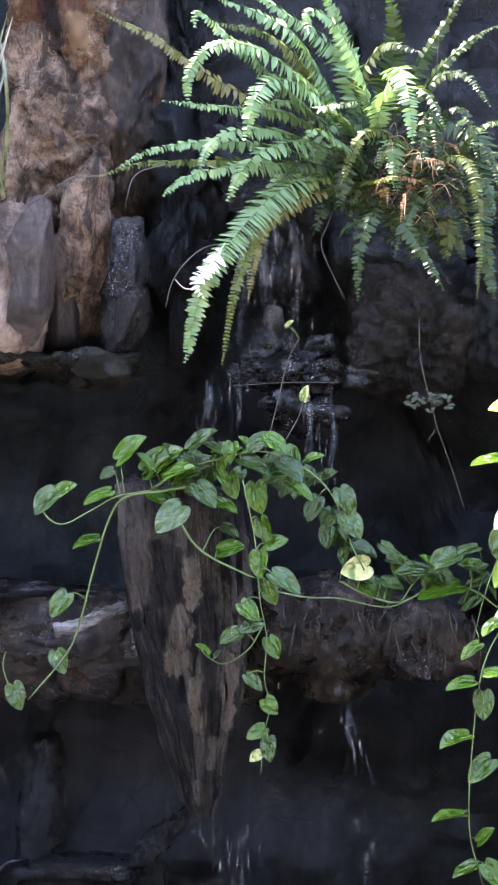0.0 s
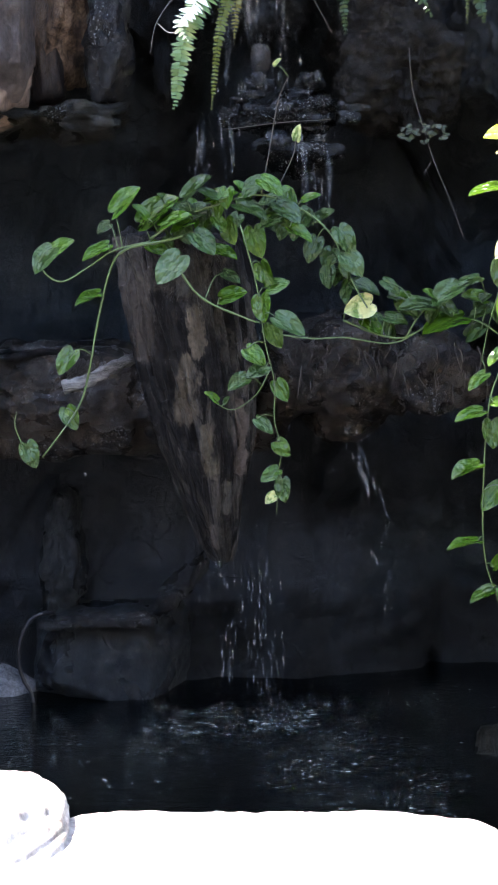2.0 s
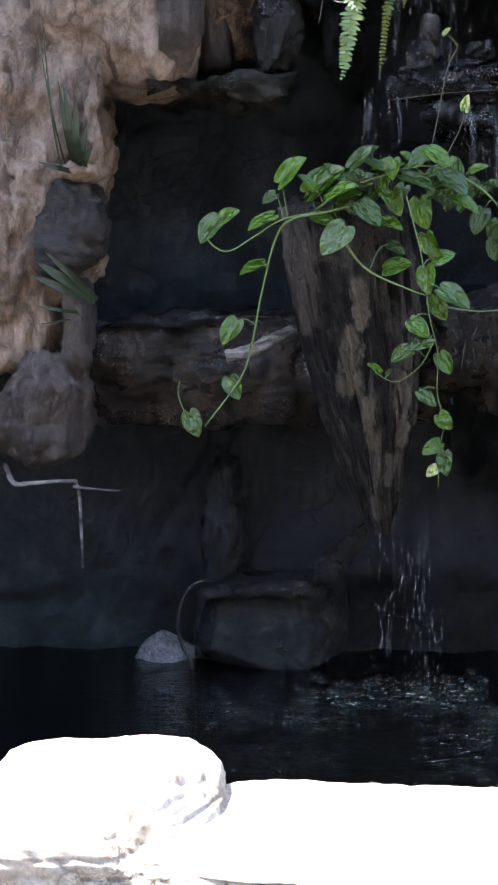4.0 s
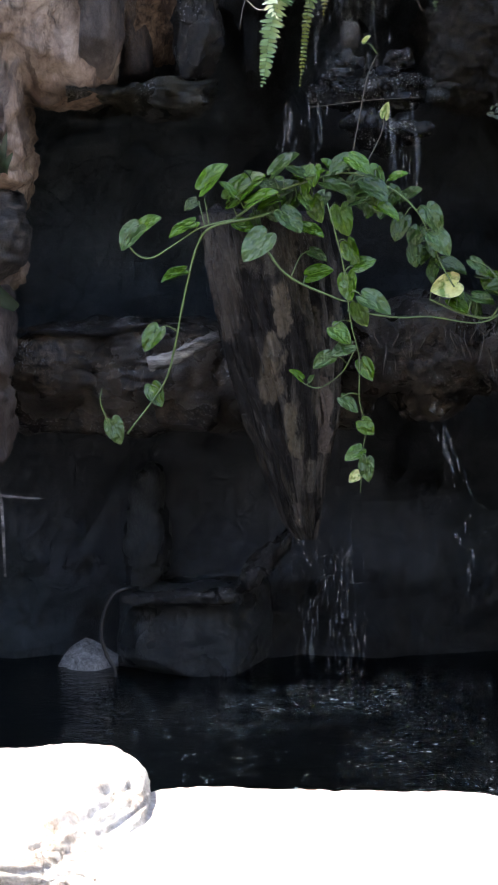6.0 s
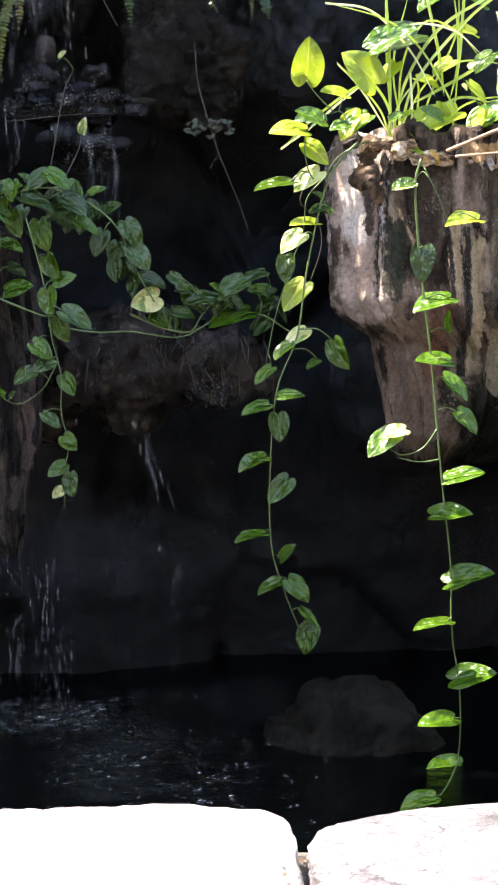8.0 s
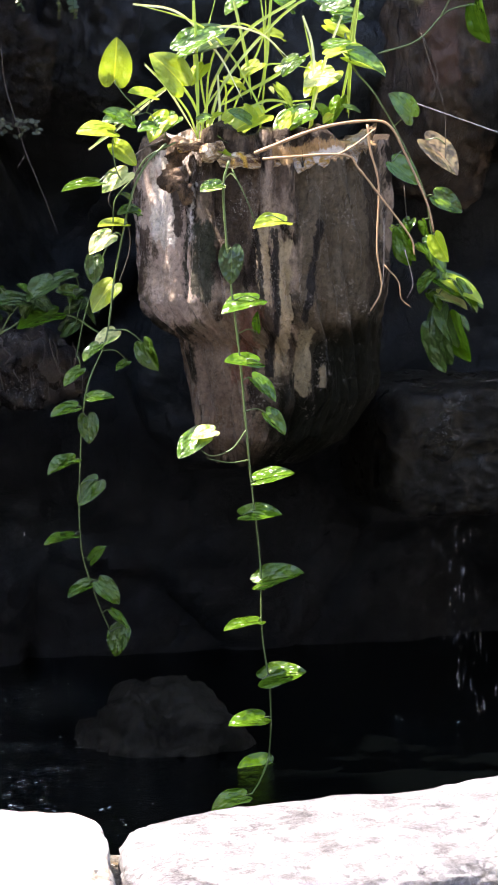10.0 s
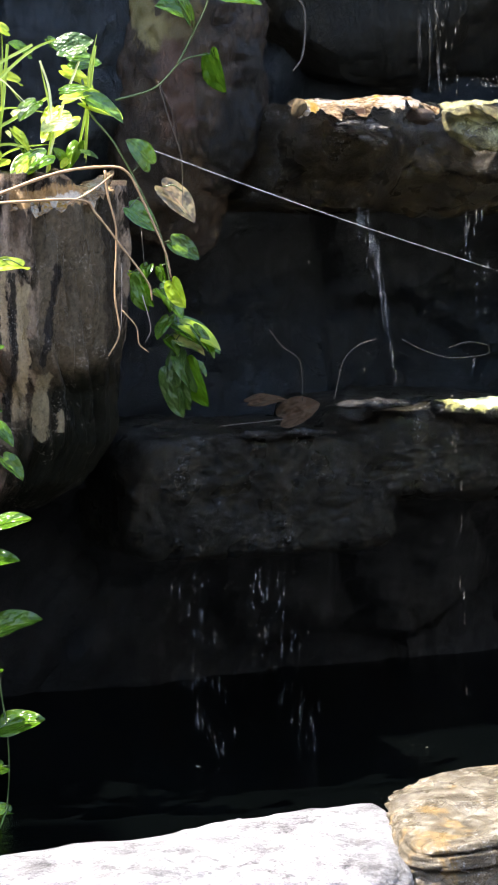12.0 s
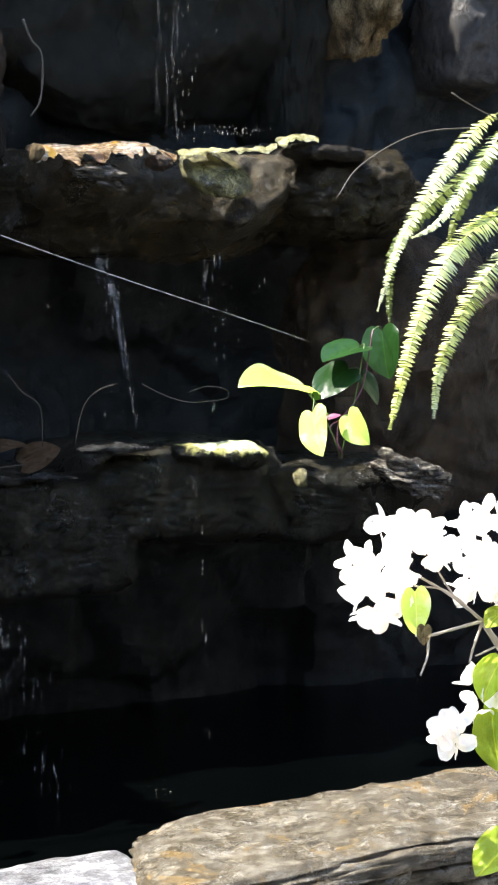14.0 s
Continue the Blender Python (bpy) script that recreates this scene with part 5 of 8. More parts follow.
leaf(pothos_ledge, (0.743, 5.163, 1.468), (0.646, 5.131, 1.417), 0.65, M_POTHOS_DARK)
leaf(pothos_ledge, (0.804, 5.180, 1.489), (0.716, 5.154, 1.466), 0.35, M_POTHOS_DARK)
leaf(pothos_ledge, (0.763, 5.196, 1.377), (0.619, 5.155, 1.360), 0.35, M_POTHOS)
leaf(pothos_ledge, (0.764, 5.233, 1.313), (0.836, 5.207, 1.358), 0.60, M_POTHOS_DARK)
leaf(pothos_ledge, (0.834, 5.231, 1.399), (0.768, 5.209, 1.363), 0.60, M_POTHOS_DARK)
leaf(pothos_ledge, (0.575, 5.204, 1.403), (0.634, 5.184, 1.379), 0.60, M_POTHOS_DARK)
leaf(pothos_ledge, (0.684, 5.161, 1.427), (0.634, 5.142, 1.468), 0.40, M_POTHOS)
leaf(pothos_ledge, (0.790, 5.222, 1.414), (0.837, 5.205, 1.446), 0.50, M_POTHOS_DARK)
leaf(pothos_ledge, (0.809, 5.194, 1.342), (0.757, 5.175, 1.304), 0.50, M_POTHOS_DARK)
leaf(pothos_ledge, (0.721, 5.206, 1.367), (0.678, 5.189, 1.329), 0.50, M_POTHOS_DARK)
leaf(pothos_ledge, (0.596, 5.257, 1.451), (0.574, 5.235, 1.383), 0.78, M_POTHOS)
leaf(pothos_ledge, (0.831, 5.251, 1.401), (0.880, 5.226, 1.338), 0.35, M_POTHOS_DARK)
leaf(pothos_ledge, (0.491, 5.239, 1.413), (0.469, 5.220, 1.357), 0.63, M_POTHOS_DARK)
leaf(pothos_ledge, (0.804, 5.273, 1.423), (0.825, 5.254, 1.365), 0.48, M_POTHOS_DARK)
leaf(pothos_ledge, (0.830, 5.231, 1.424), (0.744, 5.206, 1.436), 0.62, M_POTHOS)
leaf(pothos_ledge, (0.549, 5.231, 1.372), (0.555, 5.211, 1.305), 0.49, M_POTHOS_DARK)
leaf(pothos_ledge, (0.840, 5.268, 1.411), (0.895, 5.247, 1.370), 0.40, M_POTHOS_DARK)
leaf(pothos_ledge, (0.690, 5.216, 1.422), (0.749, 5.192, 1.375), 0.72, M_POTHOS_DARK)
leaf(pothos_ledge, (0.453, 5.224, 1.418), (0.519, 5.199, 1.373), 0.70, M_POTHOS)
leaf(pothos_ledge, (0.548, 5.266, 1.440), (0.630, 5.241, 1.430), 0.48, M_POTHOS_DARK)
leaf(pothos_ledge, (0.683, 5.205, 1.419), (0.647, 5.183, 1.355), 0.68, M_POTHOS_DARK)
leaf(pothos_ledge, (0.497, 5.267, 1.393), (0.551, 5.246, 1.348), 0.50, M_POTHOS_DARK)
pothos_strand = plant("pothos", (1.02, 5.05, 1.80), "long pothos strand, sunlit above and hanging in shade below", "plants on the rocks")
vine(pothos_strand, [(1.015, 4.900, 1.839), (0.961, 4.900, 1.787), (0.922, 4.900, 1.713), (0.890, 4.900, 1.592), (0.865, 4.900, 1.471), (0.841, 4.900, 1.319), (0.785, 4.900, 1.182), (0.764, 4.900, 1.012), (0.759, 4.900, 0.762), (0.794, 4.900, 0.619), (0.837, 4.900, 0.506)], 0.0035, M_STEM, "stem")
vine(pothos_strand, [(0.899, 4.900, 1.728), (0.876, 4.900, 1.773), (0.869, 4.900, 1.848), (0.900, 4.900, 1.900), (0.962, 4.900, 1.922)], 0.0023, M_STEM, "stem")
vine(pothos_strand, [(0.947, 4.900, 1.922), (0.908, 4.900, 1.960), (0.878, 4.900, 1.997)], 0.0023, M_STEM, "stem")
leaf(pothos_strand, (0.929, 4.924, 1.908), (0.838, 4.898, 1.915), 0.50, M_POTHOS_DARK)
leaf(pothos_strand, (0.932, 4.906, 1.671), (0.870, 4.888, 1.652), 0.40, M_POTHOS_DARK)
leaf(pothos_strand, (0.930, 4.946, 1.690), (0.889, 4.933, 1.709), 0.50, M_POTHOS)
vine(pothos_strand, [(1.047, 4.930, 1.843), (0.968, 4.930, 1.804), (0.928, 4.930, 1.747), (0.878, 4.930, 1.690), (0.867, 4.930, 1.605), (0.827, 4.930, 1.500), (0.785, 4.930, 1.367), (0.764, 4.930, 1.271)], 0.0023, M_STEM, "stem")
vine(pothos_strand, [(1.021, 4.950, 1.853), (0.933, 4.950, 1.805), (0.863, 4.950, 1.691), (0.910, 4.950, 1.633), (0.919, 4.950, 1.556), (0.878, 4.950, 1.441)], 0.0016, M_ROOT, "root")
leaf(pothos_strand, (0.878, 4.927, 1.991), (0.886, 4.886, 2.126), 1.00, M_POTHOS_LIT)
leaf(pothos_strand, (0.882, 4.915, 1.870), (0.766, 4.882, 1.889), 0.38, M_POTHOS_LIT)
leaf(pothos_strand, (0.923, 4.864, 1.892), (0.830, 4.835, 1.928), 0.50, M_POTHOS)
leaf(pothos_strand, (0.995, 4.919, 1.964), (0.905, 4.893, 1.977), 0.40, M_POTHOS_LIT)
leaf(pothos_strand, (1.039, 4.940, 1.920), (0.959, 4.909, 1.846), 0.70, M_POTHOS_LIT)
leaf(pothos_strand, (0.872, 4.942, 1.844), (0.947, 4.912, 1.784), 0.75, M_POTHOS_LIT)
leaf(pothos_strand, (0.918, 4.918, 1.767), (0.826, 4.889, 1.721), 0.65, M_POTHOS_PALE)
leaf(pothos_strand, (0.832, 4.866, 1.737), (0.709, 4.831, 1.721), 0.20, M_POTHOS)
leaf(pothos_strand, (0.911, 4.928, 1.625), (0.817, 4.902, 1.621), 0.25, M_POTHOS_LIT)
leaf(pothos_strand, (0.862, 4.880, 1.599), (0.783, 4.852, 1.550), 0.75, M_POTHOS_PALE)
leaf(pothos_strand, (0.815, 4.913, 1.545), (0.811, 4.887, 1.458), 1.00, M_POTHOS_DARK)
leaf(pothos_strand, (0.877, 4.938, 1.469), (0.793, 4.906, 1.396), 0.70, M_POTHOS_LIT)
leaf(pothos_strand, (0.874, 4.918, 1.339), (0.802, 4.894, 1.293), 0.55, M_POTHOS_PALE)
leaf(pothos_strand, (0.820, 4.872, 1.306), (0.765, 4.851, 1.257), 0.40, M_POTHOS)
leaf(pothos_strand, (0.936, 4.885, 1.313), (0.970, 4.854, 1.218), 0.75, M_POTHOS)
leaf(pothos_strand, (0.780, 4.933, 1.238), (0.715, 4.911, 1.195), 0.50, M_POTHOS)
leaf(pothos_strand, (0.777, 4.872, 1.160), (0.855, 4.848, 1.176), 0.38, M_POTHOS)
leaf(pothos_strand, (0.767, 4.909, 1.138), (0.674, 4.882, 1.115), 0.38, M_POTHOS)
leaf(pothos_strand, (0.783, 4.893, 1.116), (0.787, 4.866, 1.028), 0.95, M_POTHOS)
leaf(pothos_strand, (0.752, 4.873, 0.996), (0.654, 4.844, 0.968), 0.38, M_POTHOS)
leaf(pothos_strand, (0.819, 4.910, 0.934), (0.745, 4.880, 0.866), 0.85, M_POTHOS)
leaf(pothos_strand, (0.745, 4.863, 0.788), (0.641, 4.834, 0.791), 0.15, M_POTHOS)
leaf(pothos_strand, (0.777, 4.869, 0.709), (0.820, 4.849, 0.763), 0.45, M_POTHOS)
leaf(pothos_strand, (0.793, 4.890, 0.652), (0.708, 4.863, 0.614), 0.42, M_POTHOS)
leaf(pothos_strand, (0.796, 4.866, 0.660), (0.861, 4.837, 0.591), 0.85, M_POTHOS)
leaf(pothos_strand, (0.830, 4.865, 0.576), (0.890, 4.841, 0.529), 0.38, M_POTHOS)
leaf(pothos_strand, (0.873, 4.906, 0.523), (0.835, 4.877, 0.436), 0.85, M_POTHOS)
leaf(pothos_strand, (0.948, 4.919, 1.652), (0.883, 4.900, 1.675), 0.40, M_POTHOS)
leaf(pothos_strand, (0.908, 4.930, 1.253), (0.866, 4.916, 1.225), 0.50, M_POTHOS)
leaf(pothos_strand, (0.987, 4.871, 1.883), (0.922, 4.852, 1.875), 0.50, M_POTHOS)
pothos_broad = plant("pothos", (1.36, 5.20, 1.84), "sunlit pothos clump growing in the top of the broad trunk", "plants on the rocks")
vine(pothos_broad, [(1.145, 4.720, 1.787), (1.129, 4.720, 1.721), (1.135, 4.720, 1.589), (1.149, 4.720, 1.440), (1.170, 4.720, 1.259), (1.187, 4.720, 1.047), (1.201, 4.720, 0.893), (1.220, 4.720, 0.706), (1.223, 4.720, 0.519), (1.244, 4.720, 0.360), (1.243, 4.720, 0.201), (1.215, 4.720, 0.043)], 0.0035, M_STEM, "stem")
vine(pothos_broad, [(1.187, 4.720, 1.077), (1.145, 4.720, 1.025), (1.090, 4.720, 1.008), (1.052, 4.720, 1.029)], 0.0023, M_STEM, "stem")
vine(pothos_broad, [(1.191, 4.720, 0.993), (1.137, 4.720, 0.988), (1.075, 4.720, 1.002)], 0.0023, M_STEM, "stem")
vine(pothos_broad, [(1.160, 4.750, 1.766), (1.197, 4.750, 1.692), (1.220, 4.750, 1.632)], 0.0020, M_STEM, "stem")
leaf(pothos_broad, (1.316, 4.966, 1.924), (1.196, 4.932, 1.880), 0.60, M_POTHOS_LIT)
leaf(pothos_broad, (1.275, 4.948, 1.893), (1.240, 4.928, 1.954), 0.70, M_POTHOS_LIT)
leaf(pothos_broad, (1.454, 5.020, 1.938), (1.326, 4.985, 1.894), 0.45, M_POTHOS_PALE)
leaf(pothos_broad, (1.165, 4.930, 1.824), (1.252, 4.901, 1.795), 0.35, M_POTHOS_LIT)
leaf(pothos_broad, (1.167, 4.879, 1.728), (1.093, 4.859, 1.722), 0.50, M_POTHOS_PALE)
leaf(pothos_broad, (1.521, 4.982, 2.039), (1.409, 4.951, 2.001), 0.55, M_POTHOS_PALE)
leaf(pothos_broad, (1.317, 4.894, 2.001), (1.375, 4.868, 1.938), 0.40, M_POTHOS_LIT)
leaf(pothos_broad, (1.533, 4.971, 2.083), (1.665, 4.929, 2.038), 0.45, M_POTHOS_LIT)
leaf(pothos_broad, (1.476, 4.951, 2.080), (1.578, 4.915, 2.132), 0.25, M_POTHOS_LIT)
leaf(pothos_broad, (1.219, 5.016, 2.138), (1.059, 4.971, 2.092), 0.60, M_POTHOS_DARK)
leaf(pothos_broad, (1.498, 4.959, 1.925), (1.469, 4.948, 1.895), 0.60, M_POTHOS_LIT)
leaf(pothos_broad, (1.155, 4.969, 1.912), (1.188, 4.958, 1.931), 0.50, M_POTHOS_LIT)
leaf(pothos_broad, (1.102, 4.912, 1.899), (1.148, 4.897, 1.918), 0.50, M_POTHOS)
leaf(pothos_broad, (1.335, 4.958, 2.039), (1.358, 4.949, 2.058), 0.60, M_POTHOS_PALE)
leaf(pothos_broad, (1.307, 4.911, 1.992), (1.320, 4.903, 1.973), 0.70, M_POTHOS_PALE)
leaf(pothos_broad, (1.383, 4.990, 1.916), (1.430, 4.973, 1.945), 0.50, M_POTHOS_DARK)
leaf(pothos_broad, (1.231, 4.953, 1.835), (1.166, 4.932, 1.872), 0.50, M_POTHOS_DARK)
leaf(pothos_broad, (1.509, 4.891, 1.941), (1.564, 4.873, 1.921), 0.30, M_POTHOS_DARK)
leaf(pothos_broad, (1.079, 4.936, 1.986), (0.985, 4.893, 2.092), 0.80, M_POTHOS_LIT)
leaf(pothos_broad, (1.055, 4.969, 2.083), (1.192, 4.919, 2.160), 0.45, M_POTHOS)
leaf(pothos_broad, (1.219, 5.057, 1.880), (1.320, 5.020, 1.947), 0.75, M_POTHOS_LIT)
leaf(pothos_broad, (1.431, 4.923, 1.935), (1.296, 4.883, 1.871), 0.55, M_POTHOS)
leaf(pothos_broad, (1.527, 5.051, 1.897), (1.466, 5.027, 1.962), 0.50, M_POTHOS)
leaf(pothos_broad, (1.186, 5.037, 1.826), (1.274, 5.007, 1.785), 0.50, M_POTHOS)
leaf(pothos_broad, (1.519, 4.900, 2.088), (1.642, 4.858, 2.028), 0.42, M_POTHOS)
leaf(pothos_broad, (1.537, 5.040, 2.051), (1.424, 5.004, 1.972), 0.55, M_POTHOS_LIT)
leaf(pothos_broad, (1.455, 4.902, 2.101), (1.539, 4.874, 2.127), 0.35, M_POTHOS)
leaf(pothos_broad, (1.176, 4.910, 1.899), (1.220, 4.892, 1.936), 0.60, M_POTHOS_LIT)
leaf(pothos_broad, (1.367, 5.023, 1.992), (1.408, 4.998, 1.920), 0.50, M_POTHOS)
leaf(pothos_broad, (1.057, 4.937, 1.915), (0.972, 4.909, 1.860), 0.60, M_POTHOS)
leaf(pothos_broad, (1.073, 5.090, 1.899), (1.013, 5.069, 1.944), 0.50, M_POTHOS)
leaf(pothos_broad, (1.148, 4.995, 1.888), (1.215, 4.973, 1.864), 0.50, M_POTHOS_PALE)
leaf(pothos_broad, (1.464, 4.958, 2.219), (1.570, 4.922, 2.256), 0.70, M_POTHOS_DARK)
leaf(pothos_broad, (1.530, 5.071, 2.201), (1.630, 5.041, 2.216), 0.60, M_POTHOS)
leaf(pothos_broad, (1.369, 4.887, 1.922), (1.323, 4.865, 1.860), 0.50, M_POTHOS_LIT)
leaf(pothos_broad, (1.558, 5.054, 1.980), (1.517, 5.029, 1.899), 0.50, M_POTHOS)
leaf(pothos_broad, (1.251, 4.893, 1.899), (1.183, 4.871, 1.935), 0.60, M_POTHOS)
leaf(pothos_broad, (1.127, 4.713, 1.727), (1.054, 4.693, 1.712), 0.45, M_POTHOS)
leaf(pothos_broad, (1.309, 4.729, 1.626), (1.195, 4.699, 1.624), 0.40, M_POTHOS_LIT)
leaf(pothos_broad, (1.150, 4.724, 1.569), (1.142, 4.691, 1.459), 0.95, M_POTHOS_DARK)
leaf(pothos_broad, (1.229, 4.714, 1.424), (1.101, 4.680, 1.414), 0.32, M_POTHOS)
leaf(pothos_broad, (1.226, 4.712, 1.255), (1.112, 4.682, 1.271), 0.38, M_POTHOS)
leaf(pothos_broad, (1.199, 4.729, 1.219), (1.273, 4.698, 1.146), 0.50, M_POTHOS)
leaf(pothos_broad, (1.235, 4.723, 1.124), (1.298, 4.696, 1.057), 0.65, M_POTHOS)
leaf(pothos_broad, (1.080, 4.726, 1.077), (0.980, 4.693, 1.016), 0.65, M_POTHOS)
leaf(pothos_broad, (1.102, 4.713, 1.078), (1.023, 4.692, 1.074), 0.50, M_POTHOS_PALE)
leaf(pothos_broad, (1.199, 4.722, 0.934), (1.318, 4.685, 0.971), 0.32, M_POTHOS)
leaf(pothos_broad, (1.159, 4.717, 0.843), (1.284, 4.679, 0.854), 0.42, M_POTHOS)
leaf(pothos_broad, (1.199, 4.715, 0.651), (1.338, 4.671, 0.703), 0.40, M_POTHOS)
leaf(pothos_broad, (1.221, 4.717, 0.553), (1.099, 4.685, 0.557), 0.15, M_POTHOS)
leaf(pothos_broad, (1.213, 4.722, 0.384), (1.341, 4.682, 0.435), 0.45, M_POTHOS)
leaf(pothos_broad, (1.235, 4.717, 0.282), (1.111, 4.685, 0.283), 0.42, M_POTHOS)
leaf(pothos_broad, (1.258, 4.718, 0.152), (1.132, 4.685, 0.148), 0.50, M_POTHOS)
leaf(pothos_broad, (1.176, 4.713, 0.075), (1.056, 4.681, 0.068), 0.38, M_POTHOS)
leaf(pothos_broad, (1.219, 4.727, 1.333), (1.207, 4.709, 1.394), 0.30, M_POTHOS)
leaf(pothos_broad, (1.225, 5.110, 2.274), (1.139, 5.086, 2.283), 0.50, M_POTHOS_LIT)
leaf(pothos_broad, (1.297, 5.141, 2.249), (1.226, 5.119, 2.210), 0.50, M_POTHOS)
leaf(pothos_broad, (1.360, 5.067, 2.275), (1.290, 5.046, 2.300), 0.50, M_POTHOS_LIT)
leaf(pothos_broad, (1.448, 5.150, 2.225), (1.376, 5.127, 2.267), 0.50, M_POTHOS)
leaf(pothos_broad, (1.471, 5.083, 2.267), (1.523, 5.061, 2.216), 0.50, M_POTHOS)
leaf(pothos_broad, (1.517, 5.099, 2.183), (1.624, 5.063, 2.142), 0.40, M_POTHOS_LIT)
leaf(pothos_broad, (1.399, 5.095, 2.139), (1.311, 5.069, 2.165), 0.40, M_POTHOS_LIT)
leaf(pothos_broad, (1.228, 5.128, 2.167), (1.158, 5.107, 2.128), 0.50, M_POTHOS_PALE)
leaf(pothos_broad, (1.522, 5.059, 2.219), (1.585, 5.037, 2.251), 0.40, M_POTHOS_DARK)
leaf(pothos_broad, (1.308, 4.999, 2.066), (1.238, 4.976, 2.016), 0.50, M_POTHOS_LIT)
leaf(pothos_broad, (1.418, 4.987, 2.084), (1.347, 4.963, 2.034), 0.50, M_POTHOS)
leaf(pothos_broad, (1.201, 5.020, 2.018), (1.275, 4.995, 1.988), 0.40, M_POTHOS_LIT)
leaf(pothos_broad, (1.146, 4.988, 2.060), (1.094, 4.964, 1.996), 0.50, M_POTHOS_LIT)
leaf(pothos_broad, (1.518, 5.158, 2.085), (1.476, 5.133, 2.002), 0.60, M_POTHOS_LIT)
vine(pothos_broad, [(1.211, 4.600, 0.207), (1.134, 4.400, 0.212), (1.086, 4.300, 0.210)], 0.0026, M_STEM, "stem")
leaf(pothos_broad, (1.076, 4.300, 0.206), (0.967, 4.280, 0.202), 0.40, M_POTHOS)
pothos_side = plant("pothos", (1.72, 5.15, 1.80), "pothos with one browned leaf trailing beside the broad trunk", "plants on the rocks")
vine(pothos_side, [(1.535, 4.950, 2.143), (1.559, 4.950, 2.051), (1.625, 4.950, 1.974), (1.709, 4.950, 1.834), (1.768, 4.950, 1.708), (1.794, 4.950, 1.580), (1.821, 4.950, 1.451), (1.838, 4.950, 1.354)], 0.0031, M_STEM, "stem")
vine(pothos_side, [(1.759, 4.950, 2.147), (1.793, 4.950, 2.039), (1.830, 4.950, 1.929), (1.831, 4.950, 1.739)], 0.0014, M_ROOT, "root")
vine(pothos_side, [(1.716, 4.970, 1.724), (1.725, 4.970, 1.612), (1.733, 4.970, 1.532)], 0.0012, M_ROOT, "root")
leaf(pothos_side, (1.739, 4.948, 1.908), (1.666, 4.918, 1.991), 0.75, M_POTHOS)
leaf(pothos_side, (1.770, 4.971, 1.860), (1.883, 4.924, 1.753), 0.60, M_POTHOS_DEAD)
leaf(pothos_side, (1.652, 4.910, 1.795), (1.735, 4.876, 1.722), 0.80, M_POTHOS)
leaf(pothos_side, (1.791, 4.948, 1.698), (1.884, 4.916, 1.646), 0.75, M_POTHOS)
leaf(pothos_side, (1.678, 4.981, 1.609), (1.734, 4.961, 1.572), 0.50, M_POTHOS_LIT)
leaf(pothos_side, (1.696, 4.960, 1.573), (1.713, 4.934, 1.488), 0.60, M_POTHOS)
leaf(pothos_side, (1.755, 4.944, 1.568), (1.837, 4.907, 1.473), 0.50, M_POTHOS)
leaf(pothos_side, (1.790, 4.947, 1.468), (1.949, 4.893, 1.374), 0.48, M_POTHOS)
leaf(pothos_side, (1.792, 4.918, 1.419), (1.893, 4.886, 1.378), 0.40, M_POTHOS_PALE)
leaf(pothos_side, (1.830, 4.922, 1.363), (1.867, 4.875, 1.206), 0.42, M_POTHOS)
leaf(pothos_side, (1.811, 4.923, 1.388), (1.774, 4.890, 1.278), 0.50, M_POTHOS_DARK)
leaf(pothos_side, (1.792, 4.940, 1.291), (1.818, 4.907, 1.182), 0.50, M_POTHOS_DARK)
leaf(pothos_side, (1.757, 4.941, 1.628), (1.776, 4.923, 1.572), 0.40, M_POTHOS)
leaf(pothos_side, (1.876, 4.980, 1.351), (1.921, 4.961, 1.303), 0.40, M_POTHOS)
leaf(pothos_side, (1.785, 4.922, 1.485), (1.726, 4.899, 1.423), 0.50, M_POTHOS)
leaf(pothos_side, (1.770, 4.930, 1.532), (1.791, 4.917, 1.493), 0.50, M_POTHOS)
leaf(pothos_side, (1.808, 4.912, 1.463), (1.940, 4.868, 1.393), 0.40, M_POTHOS_LIT)
leaf(pothos_side, (1.780, 4.903, 1.590), (1.817, 4.874, 1.500), 0.50, M_POTHOS_LIT)
leaf(pothos_side, (1.686, 4.913, 1.612), (1.710, 4.879, 1.500), 0.50, M_POTHOS)
leaf(pothos_side, (1.795, 4.909, 1.377), (1.867, 4.870, 1.265), 0.70, M_POTHOS_DARK)
leaf(pothos_side, (1.785, 4.929, 1.344), (1.813, 4.886, 1.200), 0.60, M_POTHOS_DARK)
leaf(pothos_side, (1.840, 4.893, 1.457), (1.913, 4.857, 1.362), 0.40, M_POTHOS)
leaf(pothos_side, (1.745, 4.964, 1.552), (1.807, 4.944, 1.521), 0.40, M_POTHOS_LIT)
leaf(pothos_side, (1.764, 4.920, 1.425), (1.816, 4.895, 1.361), 0.50, M_POTHOS)
leaf(pothos_side, (1.737, 4.965, 1.633), (1.687, 4.944, 1.569), 0.60, M_POTHOS)
leaf(pothos_side, (1.834, 4.945, 1.423), (1.903, 4.923, 1.456), 0.30, M_POTHOS_LIT)
vine(pothos_side, [(1.633, 4.900, 1.634), (1.629, 4.900, 1.454), (1.599, 4.900, 1.381)], 0.0010, M_PALE_TWIG, "root")
vine(pothos_side, [(1.694, 4.900, 1.544), (1.718, 4.900, 1.453), (1.701, 4.900, 1.409)], 0.0010, M_PALE_TWIG, "root")
dry_stem = plant("dry_stem", (1.5, 5.0, 1.83), "bare brown stems and aerial roots over the broad trunk", "", "dry stems")
